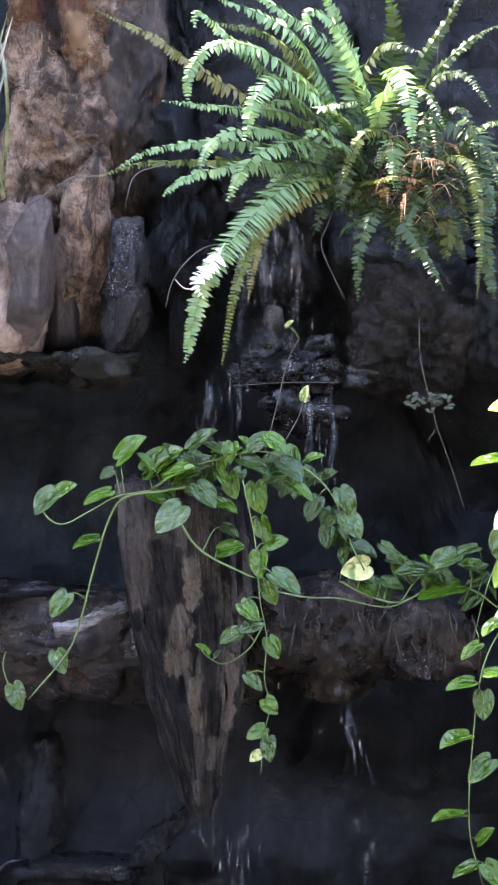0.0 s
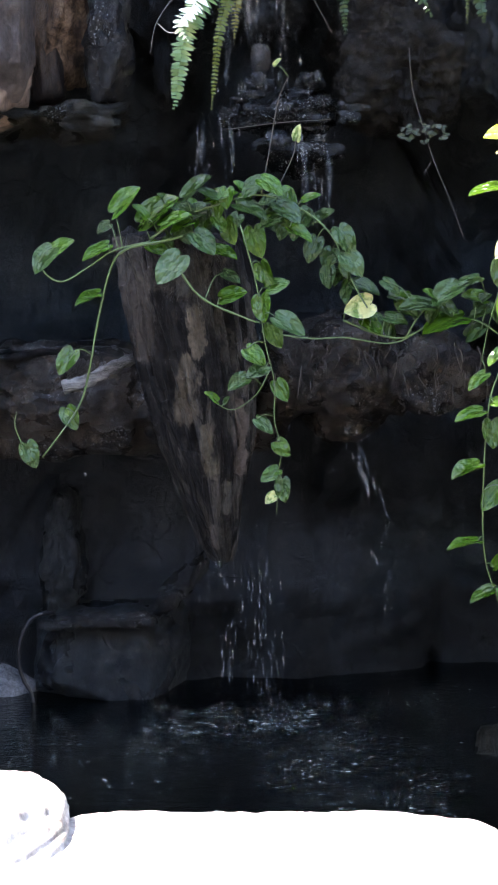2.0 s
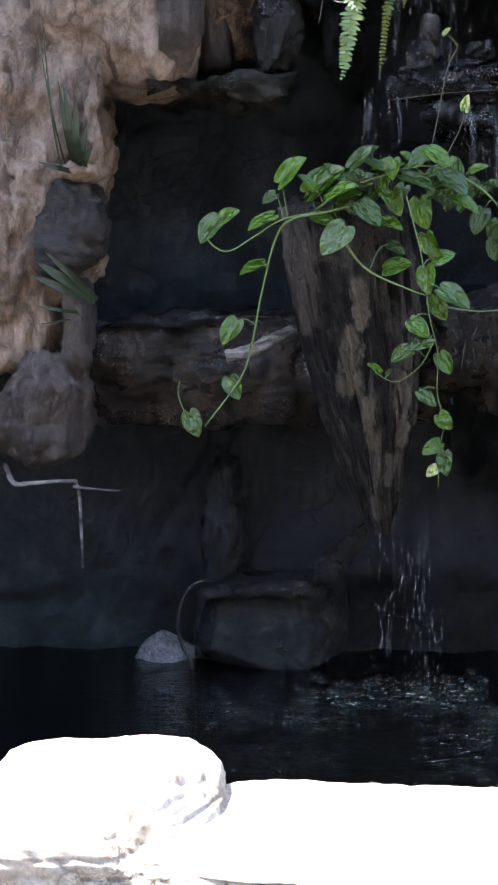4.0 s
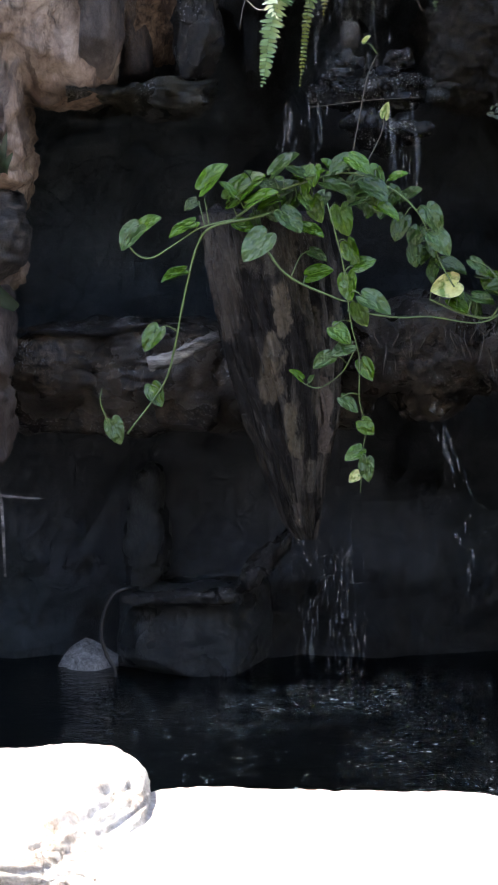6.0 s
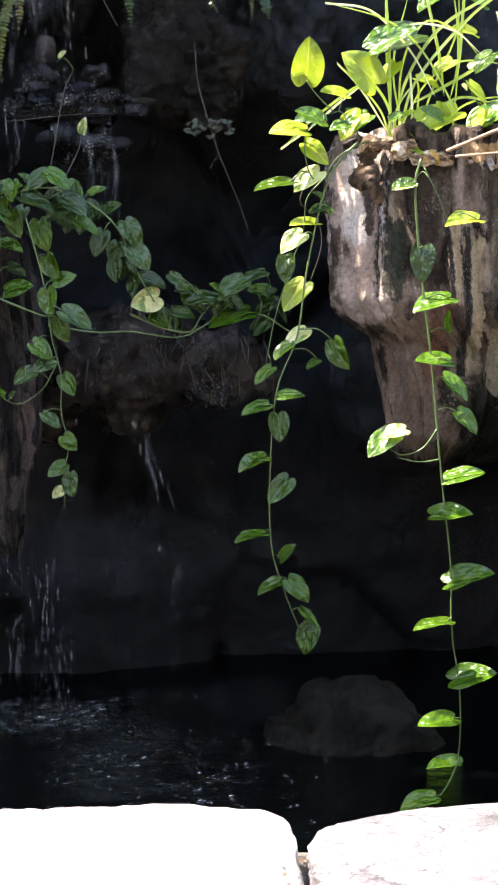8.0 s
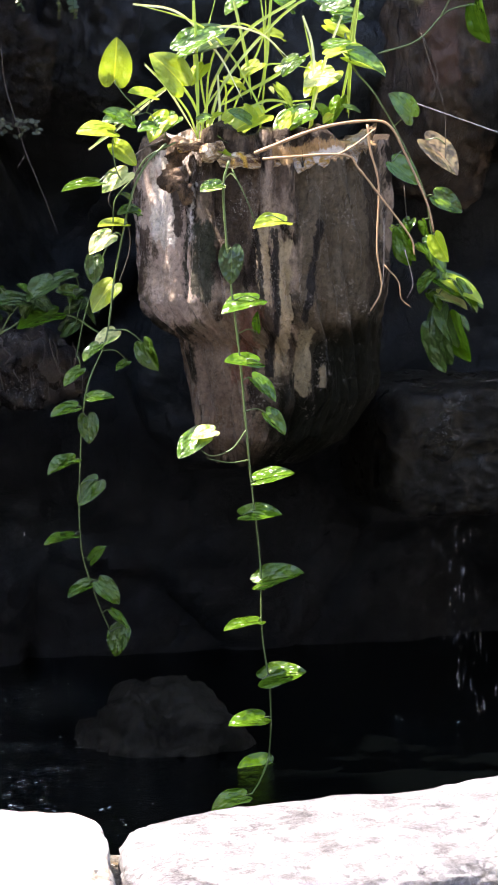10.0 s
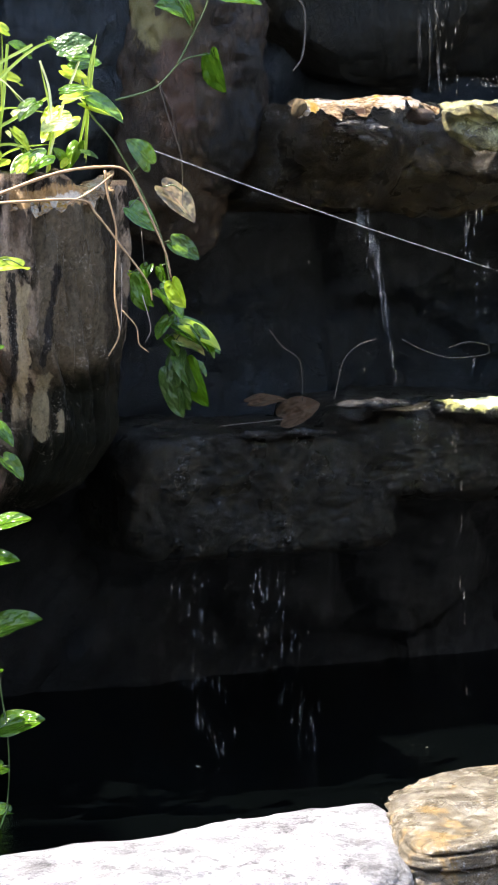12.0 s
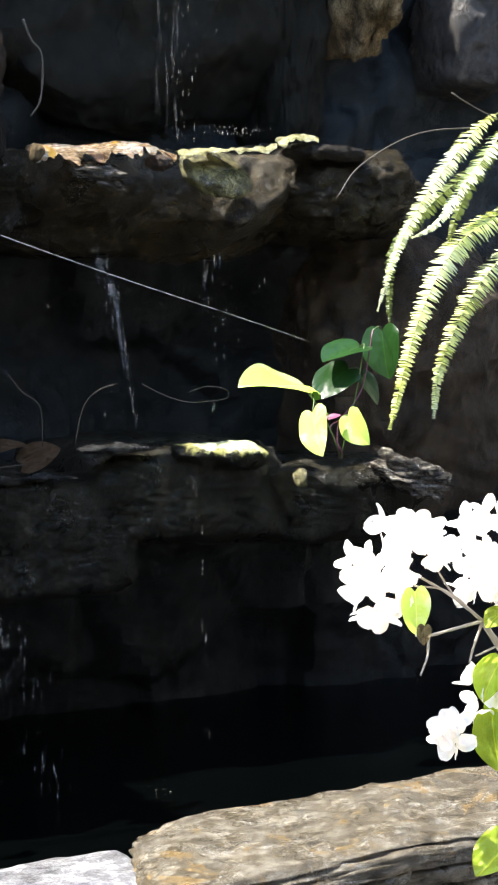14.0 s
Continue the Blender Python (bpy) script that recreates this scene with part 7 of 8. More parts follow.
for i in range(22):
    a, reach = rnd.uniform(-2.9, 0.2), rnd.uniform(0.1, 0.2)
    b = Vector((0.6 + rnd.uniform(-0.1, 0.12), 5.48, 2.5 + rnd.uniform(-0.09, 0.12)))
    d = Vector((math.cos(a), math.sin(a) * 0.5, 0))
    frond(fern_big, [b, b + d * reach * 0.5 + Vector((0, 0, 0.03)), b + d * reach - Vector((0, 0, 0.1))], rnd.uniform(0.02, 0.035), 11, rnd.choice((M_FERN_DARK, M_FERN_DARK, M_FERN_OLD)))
for i in range(16):
    # withered fronds and bare stalks in front of the heart
    a = rnd.uniform(-2.9, -0.2)
    b = Vector((0.57 + rnd.uniform(-0.08, 0.1), 5.26 + rnd.uniform(-0.04, 0.06), 2.56 + rnd.uniform(-0.1, 0.1)))
    d = Vector((math.cos(a) * 0.1, math.sin(a) * 0.06, rnd.uniform(-0.06, 0.05)))
    if i % 3:
        vine(fern_big, [b - d * 0.8 + Vector((0, 0.1, -0.02)), b, b + d, b + d * 1.4 - Vector((0, 0, 0.05))], 0.0017, rnd.choice((M_TWIG, M_ROOT)), "stalk")
    else:
        frond(fern_big, [b - d * 0.8 + Vector((0, 0.1, -0.02)), b, b + d, b + d * 1.3 - Vector((0, 0, 0.05))], 0.015, 9.5, M_FERN_DEAD)
frond(fern_big, [(0.050, 5.020, 2.302), (0.009, 4.970, 2.232), (-0.030, 4.950, 2.182), (-0.002, 4.950, 2.137)], 0.03, 13, M_GRASS_PALE)
fern_right = plant("fern", (3.85, 5.5, 2.3), "sword fern with drooping sunlit fronds on the rock", "ferns")
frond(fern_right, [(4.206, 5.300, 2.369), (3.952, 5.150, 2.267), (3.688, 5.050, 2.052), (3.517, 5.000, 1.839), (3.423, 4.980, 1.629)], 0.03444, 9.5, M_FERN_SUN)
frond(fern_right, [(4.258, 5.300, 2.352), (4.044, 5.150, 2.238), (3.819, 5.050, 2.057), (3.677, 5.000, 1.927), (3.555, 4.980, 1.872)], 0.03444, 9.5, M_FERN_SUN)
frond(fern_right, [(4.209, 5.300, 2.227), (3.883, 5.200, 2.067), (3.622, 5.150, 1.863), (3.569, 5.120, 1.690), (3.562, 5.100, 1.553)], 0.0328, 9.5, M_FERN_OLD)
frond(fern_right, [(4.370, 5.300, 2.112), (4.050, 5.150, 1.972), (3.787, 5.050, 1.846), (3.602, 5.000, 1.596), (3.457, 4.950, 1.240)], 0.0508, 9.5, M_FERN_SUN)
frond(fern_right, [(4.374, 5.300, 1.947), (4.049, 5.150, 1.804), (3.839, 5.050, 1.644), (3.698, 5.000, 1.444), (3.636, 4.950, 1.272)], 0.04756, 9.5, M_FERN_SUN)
frond(fern_right, [(4.260, 5.300, 2.271), (4.030, 5.200, 2.172), (3.834, 5.100, 1.964), (3.774, 5.080, 1.827)], 0.0328, 9.5, M_FERN_OLD)
vine(fern_right, [(4.027, 5.200, 2.280), (3.663, 5.100, 2.230), (3.401, 5.050, 2.111), (3.291, 5.030, 1.996)], 0.003, M_ROOT, "stalk")
vine(fern_right, [(3.877, 5.200, 2.389), (3.976, 5.200, 2.346), (4.102, 5.200, 2.304)], 0.003, M_ROOT, "stalk")
vine(fern_right, [(3.693, 5.300, 1.790), (3.691, 5.300, 1.573)], 0.002, M_ROOT, "stalk")
grass_tuft = plant("grass", (1.3, 5.15, 1.86), "tuft of long arching grass blades in full sun", "plants on the rocks")
blade(grass_tuft, [(1.116, 4.960, 1.855), (1.117, 4.960, 2.045), (1.107, 4.960, 2.286)], 0.008, M_GRASS)
blade(grass_tuft, [(1.154, 5.020, 1.858), (1.166, 5.020, 2.051), (1.229, 5.020, 2.167), (1.318, 5.020, 2.145), (1.386, 5.020, 2.074)], 0.0055, M_GRASS)
blade(grass_tuft, [(1.216, 5.080, 1.861), (1.275, 5.080, 2.010), (1.337, 5.080, 2.151), (1.343, 5.080, 2.291)], 0.0055, M_GRASS)
blade(grass_tuft, [(1.147, 4.990, 1.857), (1.205, 4.990, 2.018), (1.392, 4.990, 2.213), (1.539, 4.990, 2.270)], 0.008, M_GRASS)
blade(grass_tuft, [(1.315, 5.050, 1.868), (1.332, 5.050, 2.055), (1.329, 5.050, 2.179), (1.314, 5.050, 2.287)], 0.0055, M_GRASS)
blade(grass_tuft, [(1.116, 4.960, 1.855), (1.081, 4.960, 1.939), (0.970, 4.960, 2.058)], 0.0055, M_GRASS)
blade(grass_tuft, [(1.154, 5.020, 1.866), (1.107, 5.020, 1.973), (1.052, 5.020, 2.000), (0.917, 5.020, 1.910), (0.825, 5.020, 1.827)], 0.008, M_GRASS)
blade(grass_tuft, [(1.168, 5.080, 1.876), (1.251, 5.080, 2.010), (1.350, 5.080, 2.066), (1.482, 5.080, 2.057)], 0.0055, M_GRASS)
blade(grass_tuft, [(1.439, 4.990, 1.858), (1.464, 4.990, 2.006), (1.542, 4.990, 2.196)], 0.0055, M_GRASS)
blade(grass_tuft, [(1.464, 5.050, 1.860), (1.477, 5.050, 2.026), (1.444, 5.050, 2.190)], 0.008, M_GRASS)
blade(grass_tuft, [(1.301, 4.960, 1.925), (1.214, 4.960, 2.077), (1.112, 4.960, 2.166), (0.942, 4.960, 2.214)], 0.0055, M_GRASS)
blade(grass_tuft, [(1.564, 5.020, 1.931), (1.575, 5.020, 2.150), (1.601, 5.020, 2.275)], 0.0055, M_GRASS)
blade(grass_tuft, [(1.566, 5.080, 1.966), (1.600, 5.080, 2.156), (1.575, 5.080, 2.282)], 0.008, M_GRASS)
blade(grass_tuft, [(1.131, 4.990, 1.856), (1.148, 4.990, 1.941), (1.213, 4.990, 2.018), (1.245, 4.990, 2.019)], 0.0055, M_GRASS)
blade(grass_tuft, [(1.209, 5.050, 1.867), (1.219, 5.050, 1.992), (1.198, 5.050, 2.022)], 0.0055, M_GRASS)
blade(grass_tuft, [(1.172, 4.960, 1.863), (1.301, 4.960, 1.956), (1.414, 4.960, 1.942)], 0.008, M_GRASS)
blade(grass_tuft, [(1.234, 5.020, 1.858), (1.349, 5.020, 1.945), (1.481, 5.020, 1.969)], 0.0055, M_GRASS)
blade(grass_tuft, [(1.184, 5.080, 1.860), (1.154, 5.080, 2.055), (1.205, 5.080, 2.272)], 0.0055, M_GRASS)
blade(grass_tuft, [(0.945, 4.980, 2.215), (1.072, 4.980, 2.193), (1.180, 4.980, 2.086), (1.249, 4.980, 1.962)], 0.0065, M_GRASS_PALE)
blade(grass_tuft, [(1.039, 4.980, 1.998), (1.110, 4.980, 2.104), (1.190, 4.980, 2.158), (1.301, 4.980, 2.141), (1.379, 4.980, 2.078)], 0.0065, M_GRASS_PALE)
blade(grass_tuft, [(0.817, 4.980, 1.826), (0.910, 4.980, 1.891), (0.980, 4.980, 1.949), (1.049, 4.980, 1.998)], 0.0065, M_GRASS_PALE)
blade(grass_tuft, [(1.536, 4.980, 2.195), (1.495, 4.980, 2.092), (1.458, 4.980, 1.965), (1.437, 4.980, 1.877)], 0.0065, M_GRASS_PALE)
blade(grass_tuft, [(1.179, 4.980, 2.029), (1.183, 4.980, 1.913), (1.167, 4.980, 1.855)], 0.0065, M_GRASS_PALE)
blade(grass_tuft, [(0.976, 4.980, 2.054), (1.039, 4.980, 1.988), (1.117, 4.980, 1.864)], 0.0065, M_GRASS_PALE)
blade(grass_tuft, [(1.423, 4.980, 2.192), (1.448, 4.980, 2.120), (1.453, 4.980, 2.043), (1.432, 4.980, 1.984)], 0.0065, M_GRASS_PALE)
blade(grass_tuft, [(1.118, 5.000, 2.229), (1.120, 5.000, 2.058), (1.132, 5.000, 1.865)], 0.009, M_GRASS)
blade(grass_tuft, [(1.337, 5.000, 2.235), (1.321, 5.000, 2.061), (1.296, 5.000, 1.959)], 0.009, M_GRASS)
blade(grass_tuft, [(1.590, 5.000, 2.242), (1.568, 5.000, 2.066), (1.561, 5.000, 1.913)], 0.009, M_GRASS)
blade(grass_tuft, [(1.408, 5.000, 2.237), (1.265, 5.000, 2.147), (1.173, 5.000, 2.011), (1.137, 5.000, 1.875)], 0.009, M_GRASS)
blade(grass_tuft, [(1.231, 5.000, 2.233), (1.265, 5.000, 2.080), (1.279, 5.000, 1.964)], 0.009, M_GRASS)
blade(grass_tuft, [(1.449, 5.000, 2.093), (1.346, 5.000, 2.028), (1.244, 5.000, 1.973), (1.183, 5.000, 1.943)], 0.009, M_GRASS)
reed_tuft = plant("reeds", (-0.95, 5.3, 1.95), "striped spiky blades rising beside the tan rock", "reed tufts")
for x, z, dx, dz, wide in ((-0.84, 1.745, -0.025, 0.26, 0.018), (-0.83, 1.745, -0.02, 0.245, 0.022), (-0.825, 1.745, 0.01, 0.2, 0.024), (-0.82, 1.745, 0.035, 0.13, 0.026), (-0.815, 1.745, 0.045, 0.07, 0.022), (-0.84, 1.74, -0.09, 0.03, 0.016), (-0.885, 1.73, -0.02, 0.46, 0.006), (-0.87, 1.74, -0.05, 0.4, 0.005)):
    blade(reed_tuft, [(x, 5.45, z), (x + dx * 0.35, 5.33, z + dz * 0.4), (x + dx, 5.3, z + dz)], wide, M_REED_DARK)
reed_low = plant("reeds", (-0.8, 5.42, 1.37), "dark broad blades and dry stalks low beside the rock", "reed tufts")
for x, z, dx, dz, wide in ((-0.795, 1.36, -0.15, 0.125, 0.03), (-0.8, 1.36, -0.16, 0.085, 0.026), (-0.79, 1.365, -0.13, 0.15, 0.02), (-0.83, 1.325, -0.12, 0.03, 0.01), (-0.86, 1.31, -0.1, -0.01, 0.006)):
    blade(reed_low, [(x, 5.42, z), (x + dx * 0.5, 5.33, z + dz * 0.55), (x + dx, 5.3, z + dz)], wide, M_REED_DARK)
reed_top = plant("reeds", (-0.75, 5.5, 2.45), "tuft of striped green and straw-coloured blades beside the tan pillar", "reed tufts")
blade(reed_top, [(-0.682, 5.600, 2.496), (-0.706, 5.220, 2.625), (-0.764, 5.234, 2.780)], 0.009, M_STRAW)
blade(reed_top, [(-0.632, 5.600, 2.480), (-0.594, 5.292, 2.716), (-0.625, 5.158, 2.911)], 0.010, M_REED)
blade(reed_top, [(-0.718, 5.600, 2.488), (-0.627, 5.201, 2.652), (-0.584, 5.209, 2.837)], 0.010, M_STRAW)
blade(reed_top, [(-0.709, 5.600, 2.503), (-0.641, 5.286, 2.640), (-0.605, 5.153, 2.762)], 0.011, M_REED)
blade(reed_top, [(-0.708, 5.600, 2.468), (-0.647, 5.219, 2.708), (-0.584, 5.094, 2.919)], 0.012, M_REED)
blade(reed_top, [(-0.630, 5.600, 2.516), (-0.583, 5.193, 2.707), (-0.625, 5.233, 2.923)], 0.010, M_REED)
blade(reed_top, [(-0.677, 5.600, 2.486), (-0.664, 5.171, 2.688), (-0.674, 5.212, 2.917)], 0.013, M_REED)
blade(reed_top, [(-0.711, 5.600, 2.483), (-0.636, 5.237, 2.718), (-0.569, 5.114, 2.925)], 0.011, M_STRAW)
blade(reed_top, [(-0.627, 5.600, 2.510), (-0.618, 5.238, 2.626), (-0.618, 5.097, 2.737)], 0.011, M_STRAW)
blade(reed_top, [(-0.675, 5.600, 2.486), (-0.661, 5.281, 2.633), (-0.628, 5.148, 2.765)], 0.010, M_REED)
blade(reed_top, [(-0.627, 5.600, 2.487), (-0.666, 5.209, 2.627), (-0.776, 5.124, 2.769)], 0.012, M_STRAW)
blade(reed_top, [(-0.645, 5.600, 2.500), (-0.668, 5.201, 2.663), (-0.725, 5.180, 2.841)], 0.012, M_STRAW)
blade(reed_top, [(-0.656, 5.600, 2.503), (-0.642, 5.294, 2.695), (-0.620, 5.154, 2.857)], 0.011, M_STRAW)
blade(reed_top, [(-0.691, 5.600, 2.480), (-0.687, 5.148, 2.608), (-0.759, 5.246, 2.788)], 0.010, M_REED)
blade(reed_top, [(-0.627, 5.600, 2.485), (-0.673, 5.202, 2.709), (-0.791, 5.188, 2.936)], 0.015, M_STRAW)
blade(reed_top, [(-0.700, 5.600, 2.490), (-0.665, 5.187, 2.606), (-0.715, 5.109, 2.734)], 0.012, M_REED)
blade(reed_top, [(-0.656, 5.600, 2.476), (-0.667, 5.254, 2.621), (-0.706, 5.213, 2.773)], 0.014, M_STRAW)
blade(reed_top, [(-0.693, 5.600, 2.467), (-0.672, 5.166, 2.487), (-0.800, 5.216, 2.406)], 0.014, M_REED)
blade(reed_top, [(-0.711, 5.600, 2.491), (-0.725, 5.291, 2.507), (-0.761, 5.176, 2.360)], 0.015, M_REED)
blade(reed_top, [(-0.669, 5.600, 2.485), (-0.671, 5.267, 2.508), (-0.784, 5.230, 2.380)], 0.012, M_STRAW)
blade(reed_top, [(-0.723, 5.600, 2.502), (-0.724, 5.282, 2.489), (-0.815, 5.206, 2.409)], 0.013, M_REED)
blade(reed_top, [(-0.690, 5.600, 2.469), (-0.686, 5.280, 2.495), (-0.784, 5.096, 2.280)], 0.013, M_STRAW)

# ---- falling water, froth ----
def trickle(points, spread, count, seed, label, long=(0.012, 0.05), thick=(0.001, 0.003)):
    """A thin fall: many stretched drops along a line, thinning out as they drop."""
    rnd = random.Random(seed)
    line = smooth_line(points, 12)
    bm = bmesh.new()
    for _ in range(int(count * 0.4)):
        f = rnd.random() * (len(line) - 1.001)
        k = int(f)
        p = line[k].lerp(line[k + 1], f - k) + Vector((rnd.gauss(0, spread), rnd.gauss(0, spread * 0.6), 0))
        h, r = rnd.uniform(*long), rnd.uniform(*thick)
        rings = []
        for u, w in ((-0.5, 0.15), (-0.25, 0.7), (0.1, 1.0), (0.35, 0.8), (0.5, 0.2)):
            rings.append([bm.verts.new(p + Vector((math.cos(a) * r * w, math.sin(a) * r * w, -u * h))) for a in (0, 1.26, 2.51, 3.77, 5.03)])
        for a, b in zip(rings, rings[1:]):
            for i in range(5):
                bm.faces.new((a[i], a[(i + 1) % 5], b[(i + 1) % 5], b[i]))
    return thing("water_trickle", bm, M_FALL, label, "falling water", "falls", "stuff")


trickle([(0.03, 5.4, 0.66), (0.05, 5.4, 0.42), (0.05, 5.38, 0.16)], 0.02, 80, 1, "broken thread of falling water under the trunk tip")
trickle([(0.12, 5.4, 0.62), (0.155, 5.4, 0.4), (0.17, 5.38, 0.16)], 0.04, 240, 2, "scattered fall of water into the pond")
trickle([(0.42, 5.36, 1.07), (0.46, 5.34, 0.96), (0.51, 5.33, 0.83), (0.525, 5.33, 0.5), (0.53, 5.33, 0.17)], 0.014, 90, 3, "dripping water from the brown ledge")
trickle([(0.18, 5.55, 2.42), (0.2, 5.54, 2.2), (0.21, 5.53, 2.03)], 0.06, 160, 4, "thin veil of water behind the fern")
trickle([(0.36, 5.5, 1.95), (0.36, 5.5, 1.8), (0.37, 5.5, 1.66)], 0.03, 70, 5, "thin fall below the cascade step")
trickle([(0.1, 5.5, 1.95), (0.07, 5.5, 1.8), (0.05, 5.48, 1.66)], 0.05, 90, 6, "misty spray over the trunk top")
trickle([(2.1, 5.02, 0.71), (2.16, 5.0, 0.5), (2.26, 4.98, 0.16)], 0.035, 160, 7, "broken thread of water from the lower ledge")
trickle([(1.88, 5.02, 0.72), (1.91, 5.0, 0.45), (1.95, 4.98, 0.16)], 0.03, 120, 8, "broken thread of water from the lower ledge")
trickle([(2.79, 5.02, 1.1), (2.79, 5.0, 0.6), (2.8, 4.98, 0.2)], 0.014, 26, 9, "single drops falling from the lower ledge")
trickle([(2.98, 5.5, 2.7), (2.98, 5.5, 2.45), (2.97, 5.48, 2.2)], 0.035, 80, 10, "fall of drops into the upper basin", (0.01, 0.03), (0.0008, 0.002))
trickle([(2.62, 5.42, 1.8), (2.66, 5.4, 1.66), (2.71, 5.38, 1.46), (2.73, 5.37, 1.25)], 0.01, 80, 11, "narrow stream running into the lower basin", (0.03, 0.07), (0.0015, 0.004))
trickle([(3.0, 5.35, 1.8), (3.02, 5.34, 1.6), (3.02, 5.33, 1.25)], 0.03, 70, 12, "dripping water under the upper ledge")
trickle([(2.45, 5.2, 1.8), (2.46, 5.2, 1.4), (2.46, 5.15, 0.3)], 0.5, 70, 13, "stray drops falling before the east face", (0.006, 0.022), (0.0008, 0.0018))
trickle([(0.4, 5.1, 1.2), (0.4, 5.1, 0.8), (0.4, 5.1, 0.2)], 0.4, 60, 14, "stray drops falling before the west face", (0.006, 0.022), (0.0008, 0.0018))

trickle([(3.06, 5.4, 2.25), (3.12, 5.4, 2.22), (3.2, 5.4, 2.25)], 0.035, 150, 15, "small splash where drops strike the upper rim", (0.004, 0.012), (0.001, 0.002))


def veil(x, y, top, bottom, width, strips, seed, label, slant=0.0):
    """A soft sheet of falling water: a few curved translucent strips."""
    rnd = random.Random(seed)
    bm = bmesh.new()
    for _ in range(strips):
        cx, w = x + rnd.uniform(-width, width), rnd.uniform(0.003, 0.009)
        z0 = top - rnd.uniform(0, 0.3) * (top - bottom)
        z1 = z0 + (bottom - z0) * rnd.uniform(0.35, 1.0)
        rows = []
        for i in range(9):
            t = i / 8
            c = Vector((cx + slant * (top - (z0 + (z1 - z0) * t)) + 0.006 * math.sin(7 * t + cx * 90), y + rnd.uniform(-0.004, 0.004), z0 + (z1 - z0) * t))
            rows.append([bm.verts.new(c + Vector((k * w * (0.5 + 0.5 * math.sin(math.pi * min(1, t + 0.15))), -0.006 * (1 - k * k), 0))) for k in (-1, -0.4, 0.4, 1)])
        for a, b in zip(rows, rows[1:]):
            for k in range(3):
                bm.faces.new((a[k], a[k + 1], b[k + 1], b[k]))
    return thing("water_veil", bm, M_VEIL, label, "falling water", "falls", "stuff")


veil(0.2, 5.54, 2.45, 2.02, 0.13, 20, 41, "soft veil of water running behind the fern")
veil(0.07, 5.5, 1.98, 1.64, 0.08, 10, 42, "misty veil of water above the trunk")
veil(0.37, 5.5, 1.96, 1.62, 0.05, 9, 43, "thin veil below the cascade step")
veil(0.12, 5.4, 0.66, 0.16, 0.1, 14, 44, "soft fall of water into the pond", 0.06)
veil(0.47, 5.34, 1.05, 0.75, 0.03, 4, 45, "thin veil dripping from the brown ledge", 0.2)
veil(2.64, 5.4, 1.8, 1.28, 0.012, 4, 48, "narrow stream into the lower basin", 0.2)
veil(2.98, 5.6, 2.75, 2.2, 0.06, 8, 49, "thin veil of water into the upper basin")
veil(3.02, 5.42, 1.82, 1.5, 0.06, 6, 50, "thin veil under the upper ledge")


def froth(x0, x1, y0, y1, count, seed, label, size=1.0):
    """Floating specks and broken foam on the pond."""
    rnd = random.Random(seed)
    bm = bmesh.new()
    for _ in range(count):
        cx, cy = rnd.uniform(x0, x1), rnd.uniform(y0, y1)
        if fract((cx * 0.6, cy, seed), 2.6, seed) < rnd.uniform(-0.25, 0.2):
            continue
        for _ in range(rnd.choice((1, 1, 2, 4))):
            p = Vector((cx + rnd.gauss(0, 0.015), cy + rnd.gauss(0, 0.03), 0.151))
            r = rnd.uniform(0.0015, 0.006) * size
            ring = [bm.verts.new(p + Vector((math.cos(k * math.tau / 7) * r * rnd.uniform(0.9, 1.7), math.sin(k * math.tau / 7) * r * 1.3, 0))) for k in range(7)]
            top = bm.verts.new(p + Vector((0, 0, min(0.003, r * 0.6))))
            for k in range(7):
                bm.faces.new((ring[k], ring[(k + 1) % 7], top))
    return thing("froth", bm, M_FOAM, label, "froth", "", "stuff")


froth(-0.8, 0.7, 3.9, 5.6, 260, 21, "specks of white froth drifting on the pond", 1.1)
froth(-0.7, 0.6, 4.2, 5.6, 700, 25, "thin drifting rafts of grey-green foam on the pond", 1.25)
froth(-0.1, 0.35, 4.9, 5.6, 420, 22, "splashed foam where the fall strikes the pond", 1.5)
# Fine specks, added partly to paint the water's glints.
froth(-0.85, 0.95, 3.85, 5.8, 1500, 26, "fine froth specks on the pond, some put in for glints", 0.8)
froth(1.7, 2.6, 4.7, 5.2, 40, 23, "faint foam under the eastern drips")

roots = plant("root_mat", (0.42, 5.45, 1.25), "matted brown roots hanging over the dripping ledge", "", "roots")
rnd = random.Random(77)
for i in range(48):
    x, z, drop = rnd.uniform(0.22, 0.84), rnd.uniform(1.2, 1.3), rnd.uniform(0.02, 0.11)
    y = 5.40 if x < 0.58 else 5.34
    part("root", tube([(x, y + 0.05, z), (x + rnd.uniform(-0.01, 0.01), y - 0.01, z - drop * 0.3), (x + rnd.uniform(-0.025, 0.02), y - rnd.uniform(0, 0.02), z - drop)], rnd.uniform(0.0012, 0.003), 5, 0.4, 4), M_ROOT, roots)

# ---- sticks, hose, thread, dead leaf ----
stick = plant("driftwood", (-0.3, 5.4, 1.22), "short weathered grey driftwood lying on the ledge", "", "driftwood")
part("stick", tube([(-0.40, 5.32, 1.195), (-0.33, 5.33, 1.212), (-0.26, 5.36, 1.245), (-0.19, 5.42, 1.27)], 0.021, 9, 0.85), M_BARK, stick)
part("splinter", tube([(-0.385, 5.31, 1.205), (-0.30, 5.32, 1.24), (-0.22, 5.36, 1.275)], 0.007, 6, 0.5), M_BARK, stick)
hose = plant("hose", (-0.54, 5.6, 0.15), "thin black pump hose curving into the pond", "", "hose")
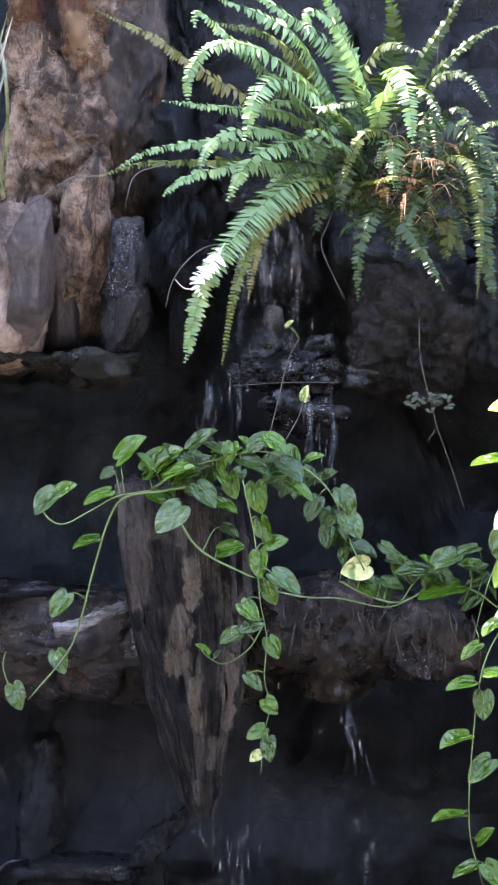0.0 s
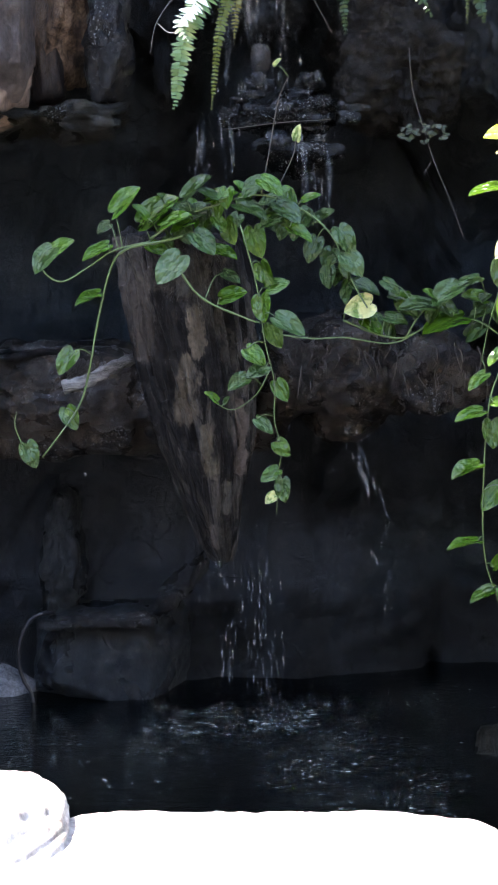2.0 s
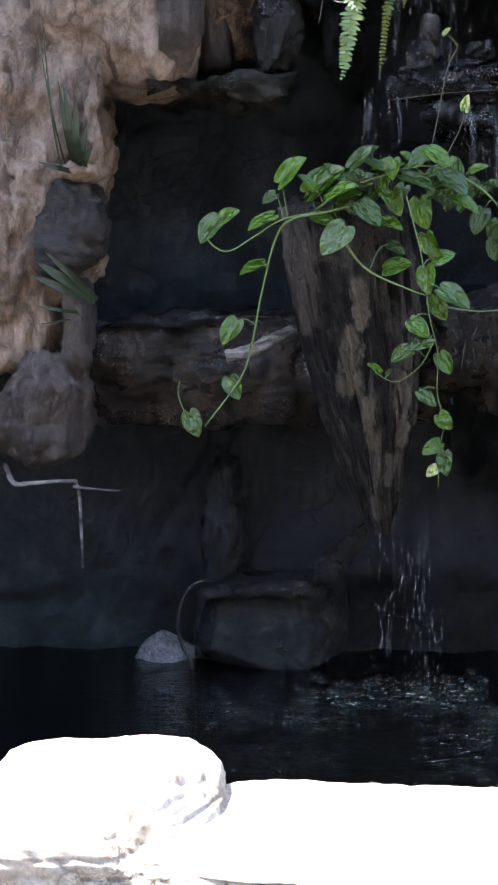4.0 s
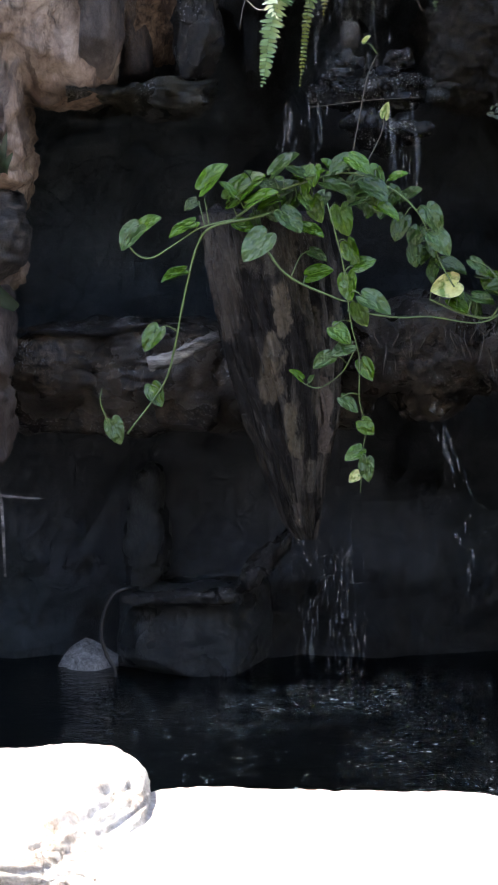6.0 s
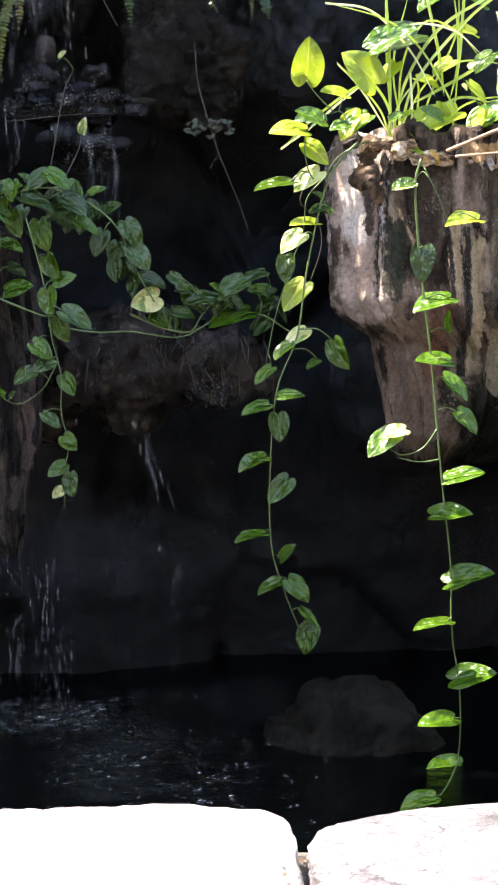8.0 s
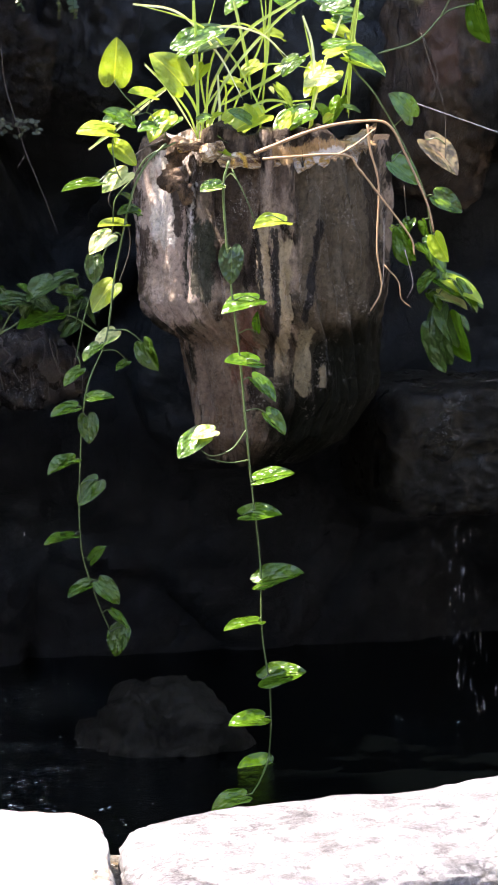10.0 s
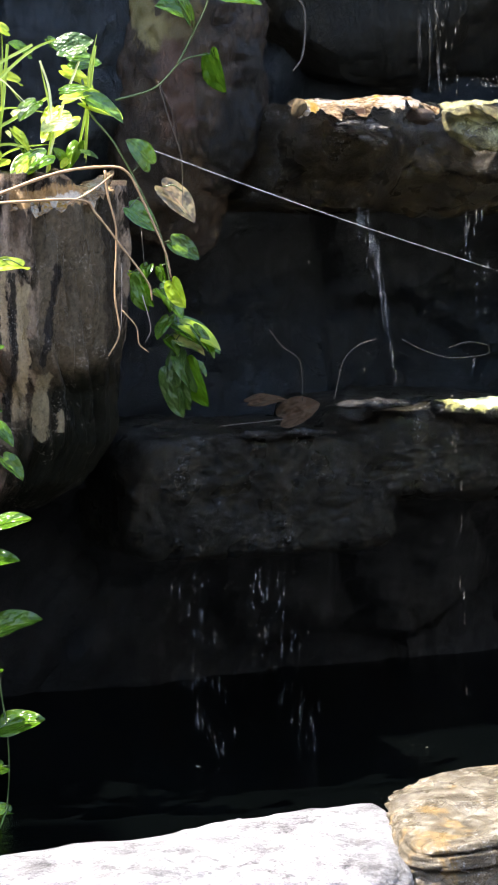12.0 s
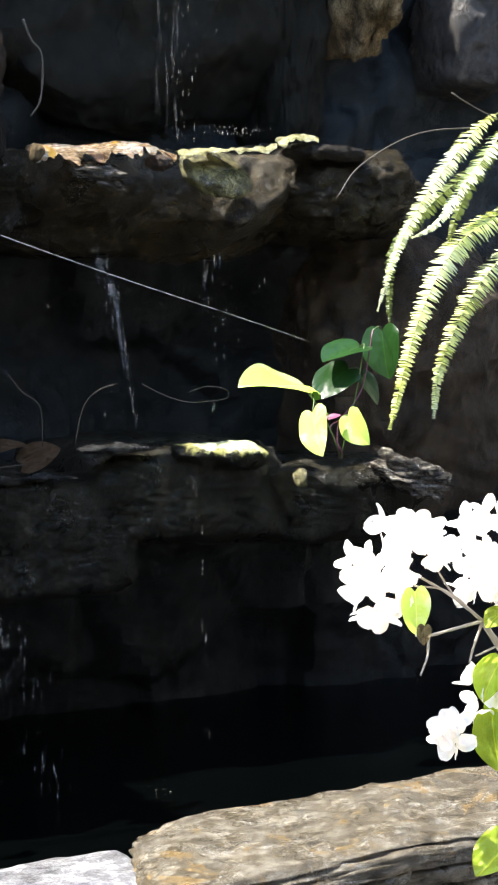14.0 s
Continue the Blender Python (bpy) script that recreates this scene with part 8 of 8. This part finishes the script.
part("hose_pipe", tube([(-0.49, 5.8, 0.43), (-0.525, 5.75, 0.438), (-0.562, 5.75, 0.419), (-0.594, 5.75, 0.364), (-0.607, 5.75, 0.29), (-0.594, 5.75, 0.225), (-0.571, 5.75, 0.18), (-0.565, 5.75, 0.13)], 0.0065, 8, 1.0), M_HOSE, hose)
branch = plant("dead_branch", (-0.85, 5.2, 0.85), "bleached dead branch bent over the water", "", "branch")
part("bough", tube([(-1.1, 5.5, 0.86), (-1.02, 5.22, 0.845), (-0.95, 5.18, 0.852), (-0.86, 5.18, 0.855), (-0.825, 5.18, 0.83), (-0.82, 5.18, 0.6)], 0.008, 7, 0.5), M_BARK, branch)
part("bough", tube([(-0.84, 5.18, 0.84), (-0.77, 5.17, 0.832), (-0.70, 5.16, 0.829)], 0.005, 6, 0.4), M_BARK, branch)
thread = plant("spider_thread", (1.75, 5.0, 1.95), "single taut pale thread strung across the rocks", "", "thread")
part("strand", tube([(1.745, 4.98, 1.958), (2.1, 4.99, 1.845), (2.5, 5.0, 1.725), (2.9, 5.0, 1.612), (3.2, 5.03, 1.528)], 0.0006, 5, 0.5), M_THREAD, thread)
litter = plant("leaf_litter", (2.3, 5.32, 1.12), "fallen brown leaf and thin twigs lying on the lower ledge", "", "litter")
VINES[litter] = []
leaf(litter, (2.29, 5.3, 1.14), (2.41, 5.24, 1.21), 0.7, M_LITTER)
leaf(litter, (2.2, 5.36, 1.19), (2.34, 5.33, 1.225), 0.25, M_LITTER)
for pts in ([(2.1, 5.32, 1.125), (2.21, 5.3, 1.135), (2.32, 5.29, 1.145)], [(2.253, 5.3, 1.425), (2.3, 5.3, 1.37), (2.35, 5.28, 1.325), (2.36, 5.28, 1.2)], [(2.48, 5.3, 1.2), (2.51, 5.3, 1.319), (2.56, 5.3, 1.37), (2.63, 5.3, 1.392)],
            [(2.72, 5.3, 1.389), (2.80, 5.3, 1.352), (2.88, 5.28, 1.328), (2.97, 5.28, 1.33), (3.03, 5.28, 1.34), (3.02, 5.28, 1.368), (2.95, 5.28, 1.378), (2.88, 5.28, 1.36)]):
    part("twig", tube(pts, 0.0018, 6, 0.7), M_ROOT, litter)

# ---- white blossom shrub in the foreground ----
blossom = plant("blossom_shrub", (1.72, 1.9, 0.0), "white-bracted shrub in full sun leaning in beside the coping", "", "shrub")
part("branch", tube([(1.72, 1.9, 0.0), (1.68, 1.9, 0.5), (1.62, 1.9, 0.9), (1.56, 1.9, 1.12), (1.48, 1.9, 1.236)], 0.009, 8, 0.5), M_PALE_TWIG, blossom)
part("branch", tube([(1.62, 1.9, 0.9), (1.6, 1.9, 1.15), (1.56, 1.9, 1.3), (1.53, 1.9, 1.4)], 0.006, 8, 0.5), M_PALE_TWIG, blossom)
for pts, r in (([(1.48, 1.9, 1.236), (1.43, 1.89, 1.232), (1.385, 1.89, 1.226), (1.365, 1.89, 1.228)], 0.0035), ([(1.385, 1.89, 1.226), (1.38, 1.885, 1.2), (1.366, 1.88, 1.178)], 0.0028), ([(1.48, 1.9, 1.236), (1.43, 1.9, 1.272), (1.38, 1.9, 1.3), (1.33, 1.9, 1.325)], 0.003),
               ([(1.475, 1.9, 1.24), (1.42, 1.9, 1.28), (1.37, 1.9, 1.29)], 0.0025), ([(1.48, 1.9, 1.235), (1.465, 1.9, 1.2), (1.452, 1.89, 1.185)], 0.003), ([(1.56, 1.9, 1.12), (1.51, 1.9, 1.1), (1.46, 1.9, 1.07), (1.43, 1.9, 1.09)], 0.0025),
               ([(1.43, 1.9, 1.275), (1.405, 1.9, 1.31), (1.402, 1.9, 1.335)], 0.002), ([(1.6, 1.9, 1.15), (1.53, 1.9, 1.2), (1.47, 1.9, 1.19)], 0.003)):
    part("twig", tube(pts, r * 0.75, 6, 0.7), M_PALE_TWIG, blossom)
VINES[blossom] = []


def bract_bm():
    """One rounded papery bract, a unit long, cupped and a little crimped."""
    bm = bmesh.new()
    grid = []
    for i in range(9):
        t = i / 8
        half = 0.46 * math.sin(math.pi * (0.06 + 0.9 * t)) ** 0.6
        grid.append([bm.verts.new((u * half, t, 0.22 * t * t + 0.18 * u * u * half + 0.03 * math.sin(9 * t + 5 * u))) for u in (-1, -0.6, -0.2, 0.2, 0.6, 1)])
    for a, b in zip(grid, grid[1:]):
        for j in range(5):
            bm.faces.new((a[j], a[j + 1], b[j + 1], b[j]))
    return bm


BRACT = mesh_of(bract_bm(), "bract", M_BRACT)


def bract(c, out, d, size):
    axis = (out * 0.85 + d * 0.5).normalized()
    up = (d - axis * d.dot(axis)).normalized()
    ob = new("bract", BRACT)
    ob.matrix_basis = Matrix.Translation(c) @ Matrix((axis.cross(up), axis, up)).transposed().to_4x4() @ Matrix.Diagonal((size, size, size, 1))
    under(ob, blossom)


def truss(centre, reach, count, seed):
    """A head of papery white bracts, in threes that open outward."""
    rnd = random.Random(seed)
    for _ in range(count):
        d = Vector((rnd.gauss(0, 1), rnd.gauss(0, 0.8) - 0.35, rnd.gauss(0, 1))).normalized()
        c = Vector(centre) + Vector((d.x * reach[0], d.y * 0.04, d.z * reach[1])) * rnd.uniform(0.45, 1.0)
        side = d.cross(Vector((rnd.uniform(-1, 1), rnd.uniform(-1, 1), 1))).normalized()
        for k in range(3):
            out = Matrix.Rotation(k * math.tau / 3, 3, d) @ side
            bract(c, out, d, rnd.uniform(0.023, 0.031))


truss((1.302, 1.89, 1.303), (0.036, 0.048), 24, 31)
truss((1.347, 1.89, 1.367), (0.028, 0.016), 12, 32)
truss((1.392, 1.89, 1.344), (0.018, 0.018), 7, 33)
truss((1.505, 1.9, 1.318), (0.058, 0.075), 46, 34)
truss((1.425, 1.89, 1.1), (0.018, 0.022), 8, 35)
truss((1.49, 1.9, 1.13), (0.03, 0.03), 10, 36)
leaf(blossom, (1.333, 1.85, 1.298), (1.336, 1.84, 1.232), 0.95, M_ARUM_LIT, stalk=False)
leaf(blossom, (1.342, 1.84, 1.252), (1.338, 1.835, 1.224), 0.8, M_POTHOS_DEAD, stalk=False)
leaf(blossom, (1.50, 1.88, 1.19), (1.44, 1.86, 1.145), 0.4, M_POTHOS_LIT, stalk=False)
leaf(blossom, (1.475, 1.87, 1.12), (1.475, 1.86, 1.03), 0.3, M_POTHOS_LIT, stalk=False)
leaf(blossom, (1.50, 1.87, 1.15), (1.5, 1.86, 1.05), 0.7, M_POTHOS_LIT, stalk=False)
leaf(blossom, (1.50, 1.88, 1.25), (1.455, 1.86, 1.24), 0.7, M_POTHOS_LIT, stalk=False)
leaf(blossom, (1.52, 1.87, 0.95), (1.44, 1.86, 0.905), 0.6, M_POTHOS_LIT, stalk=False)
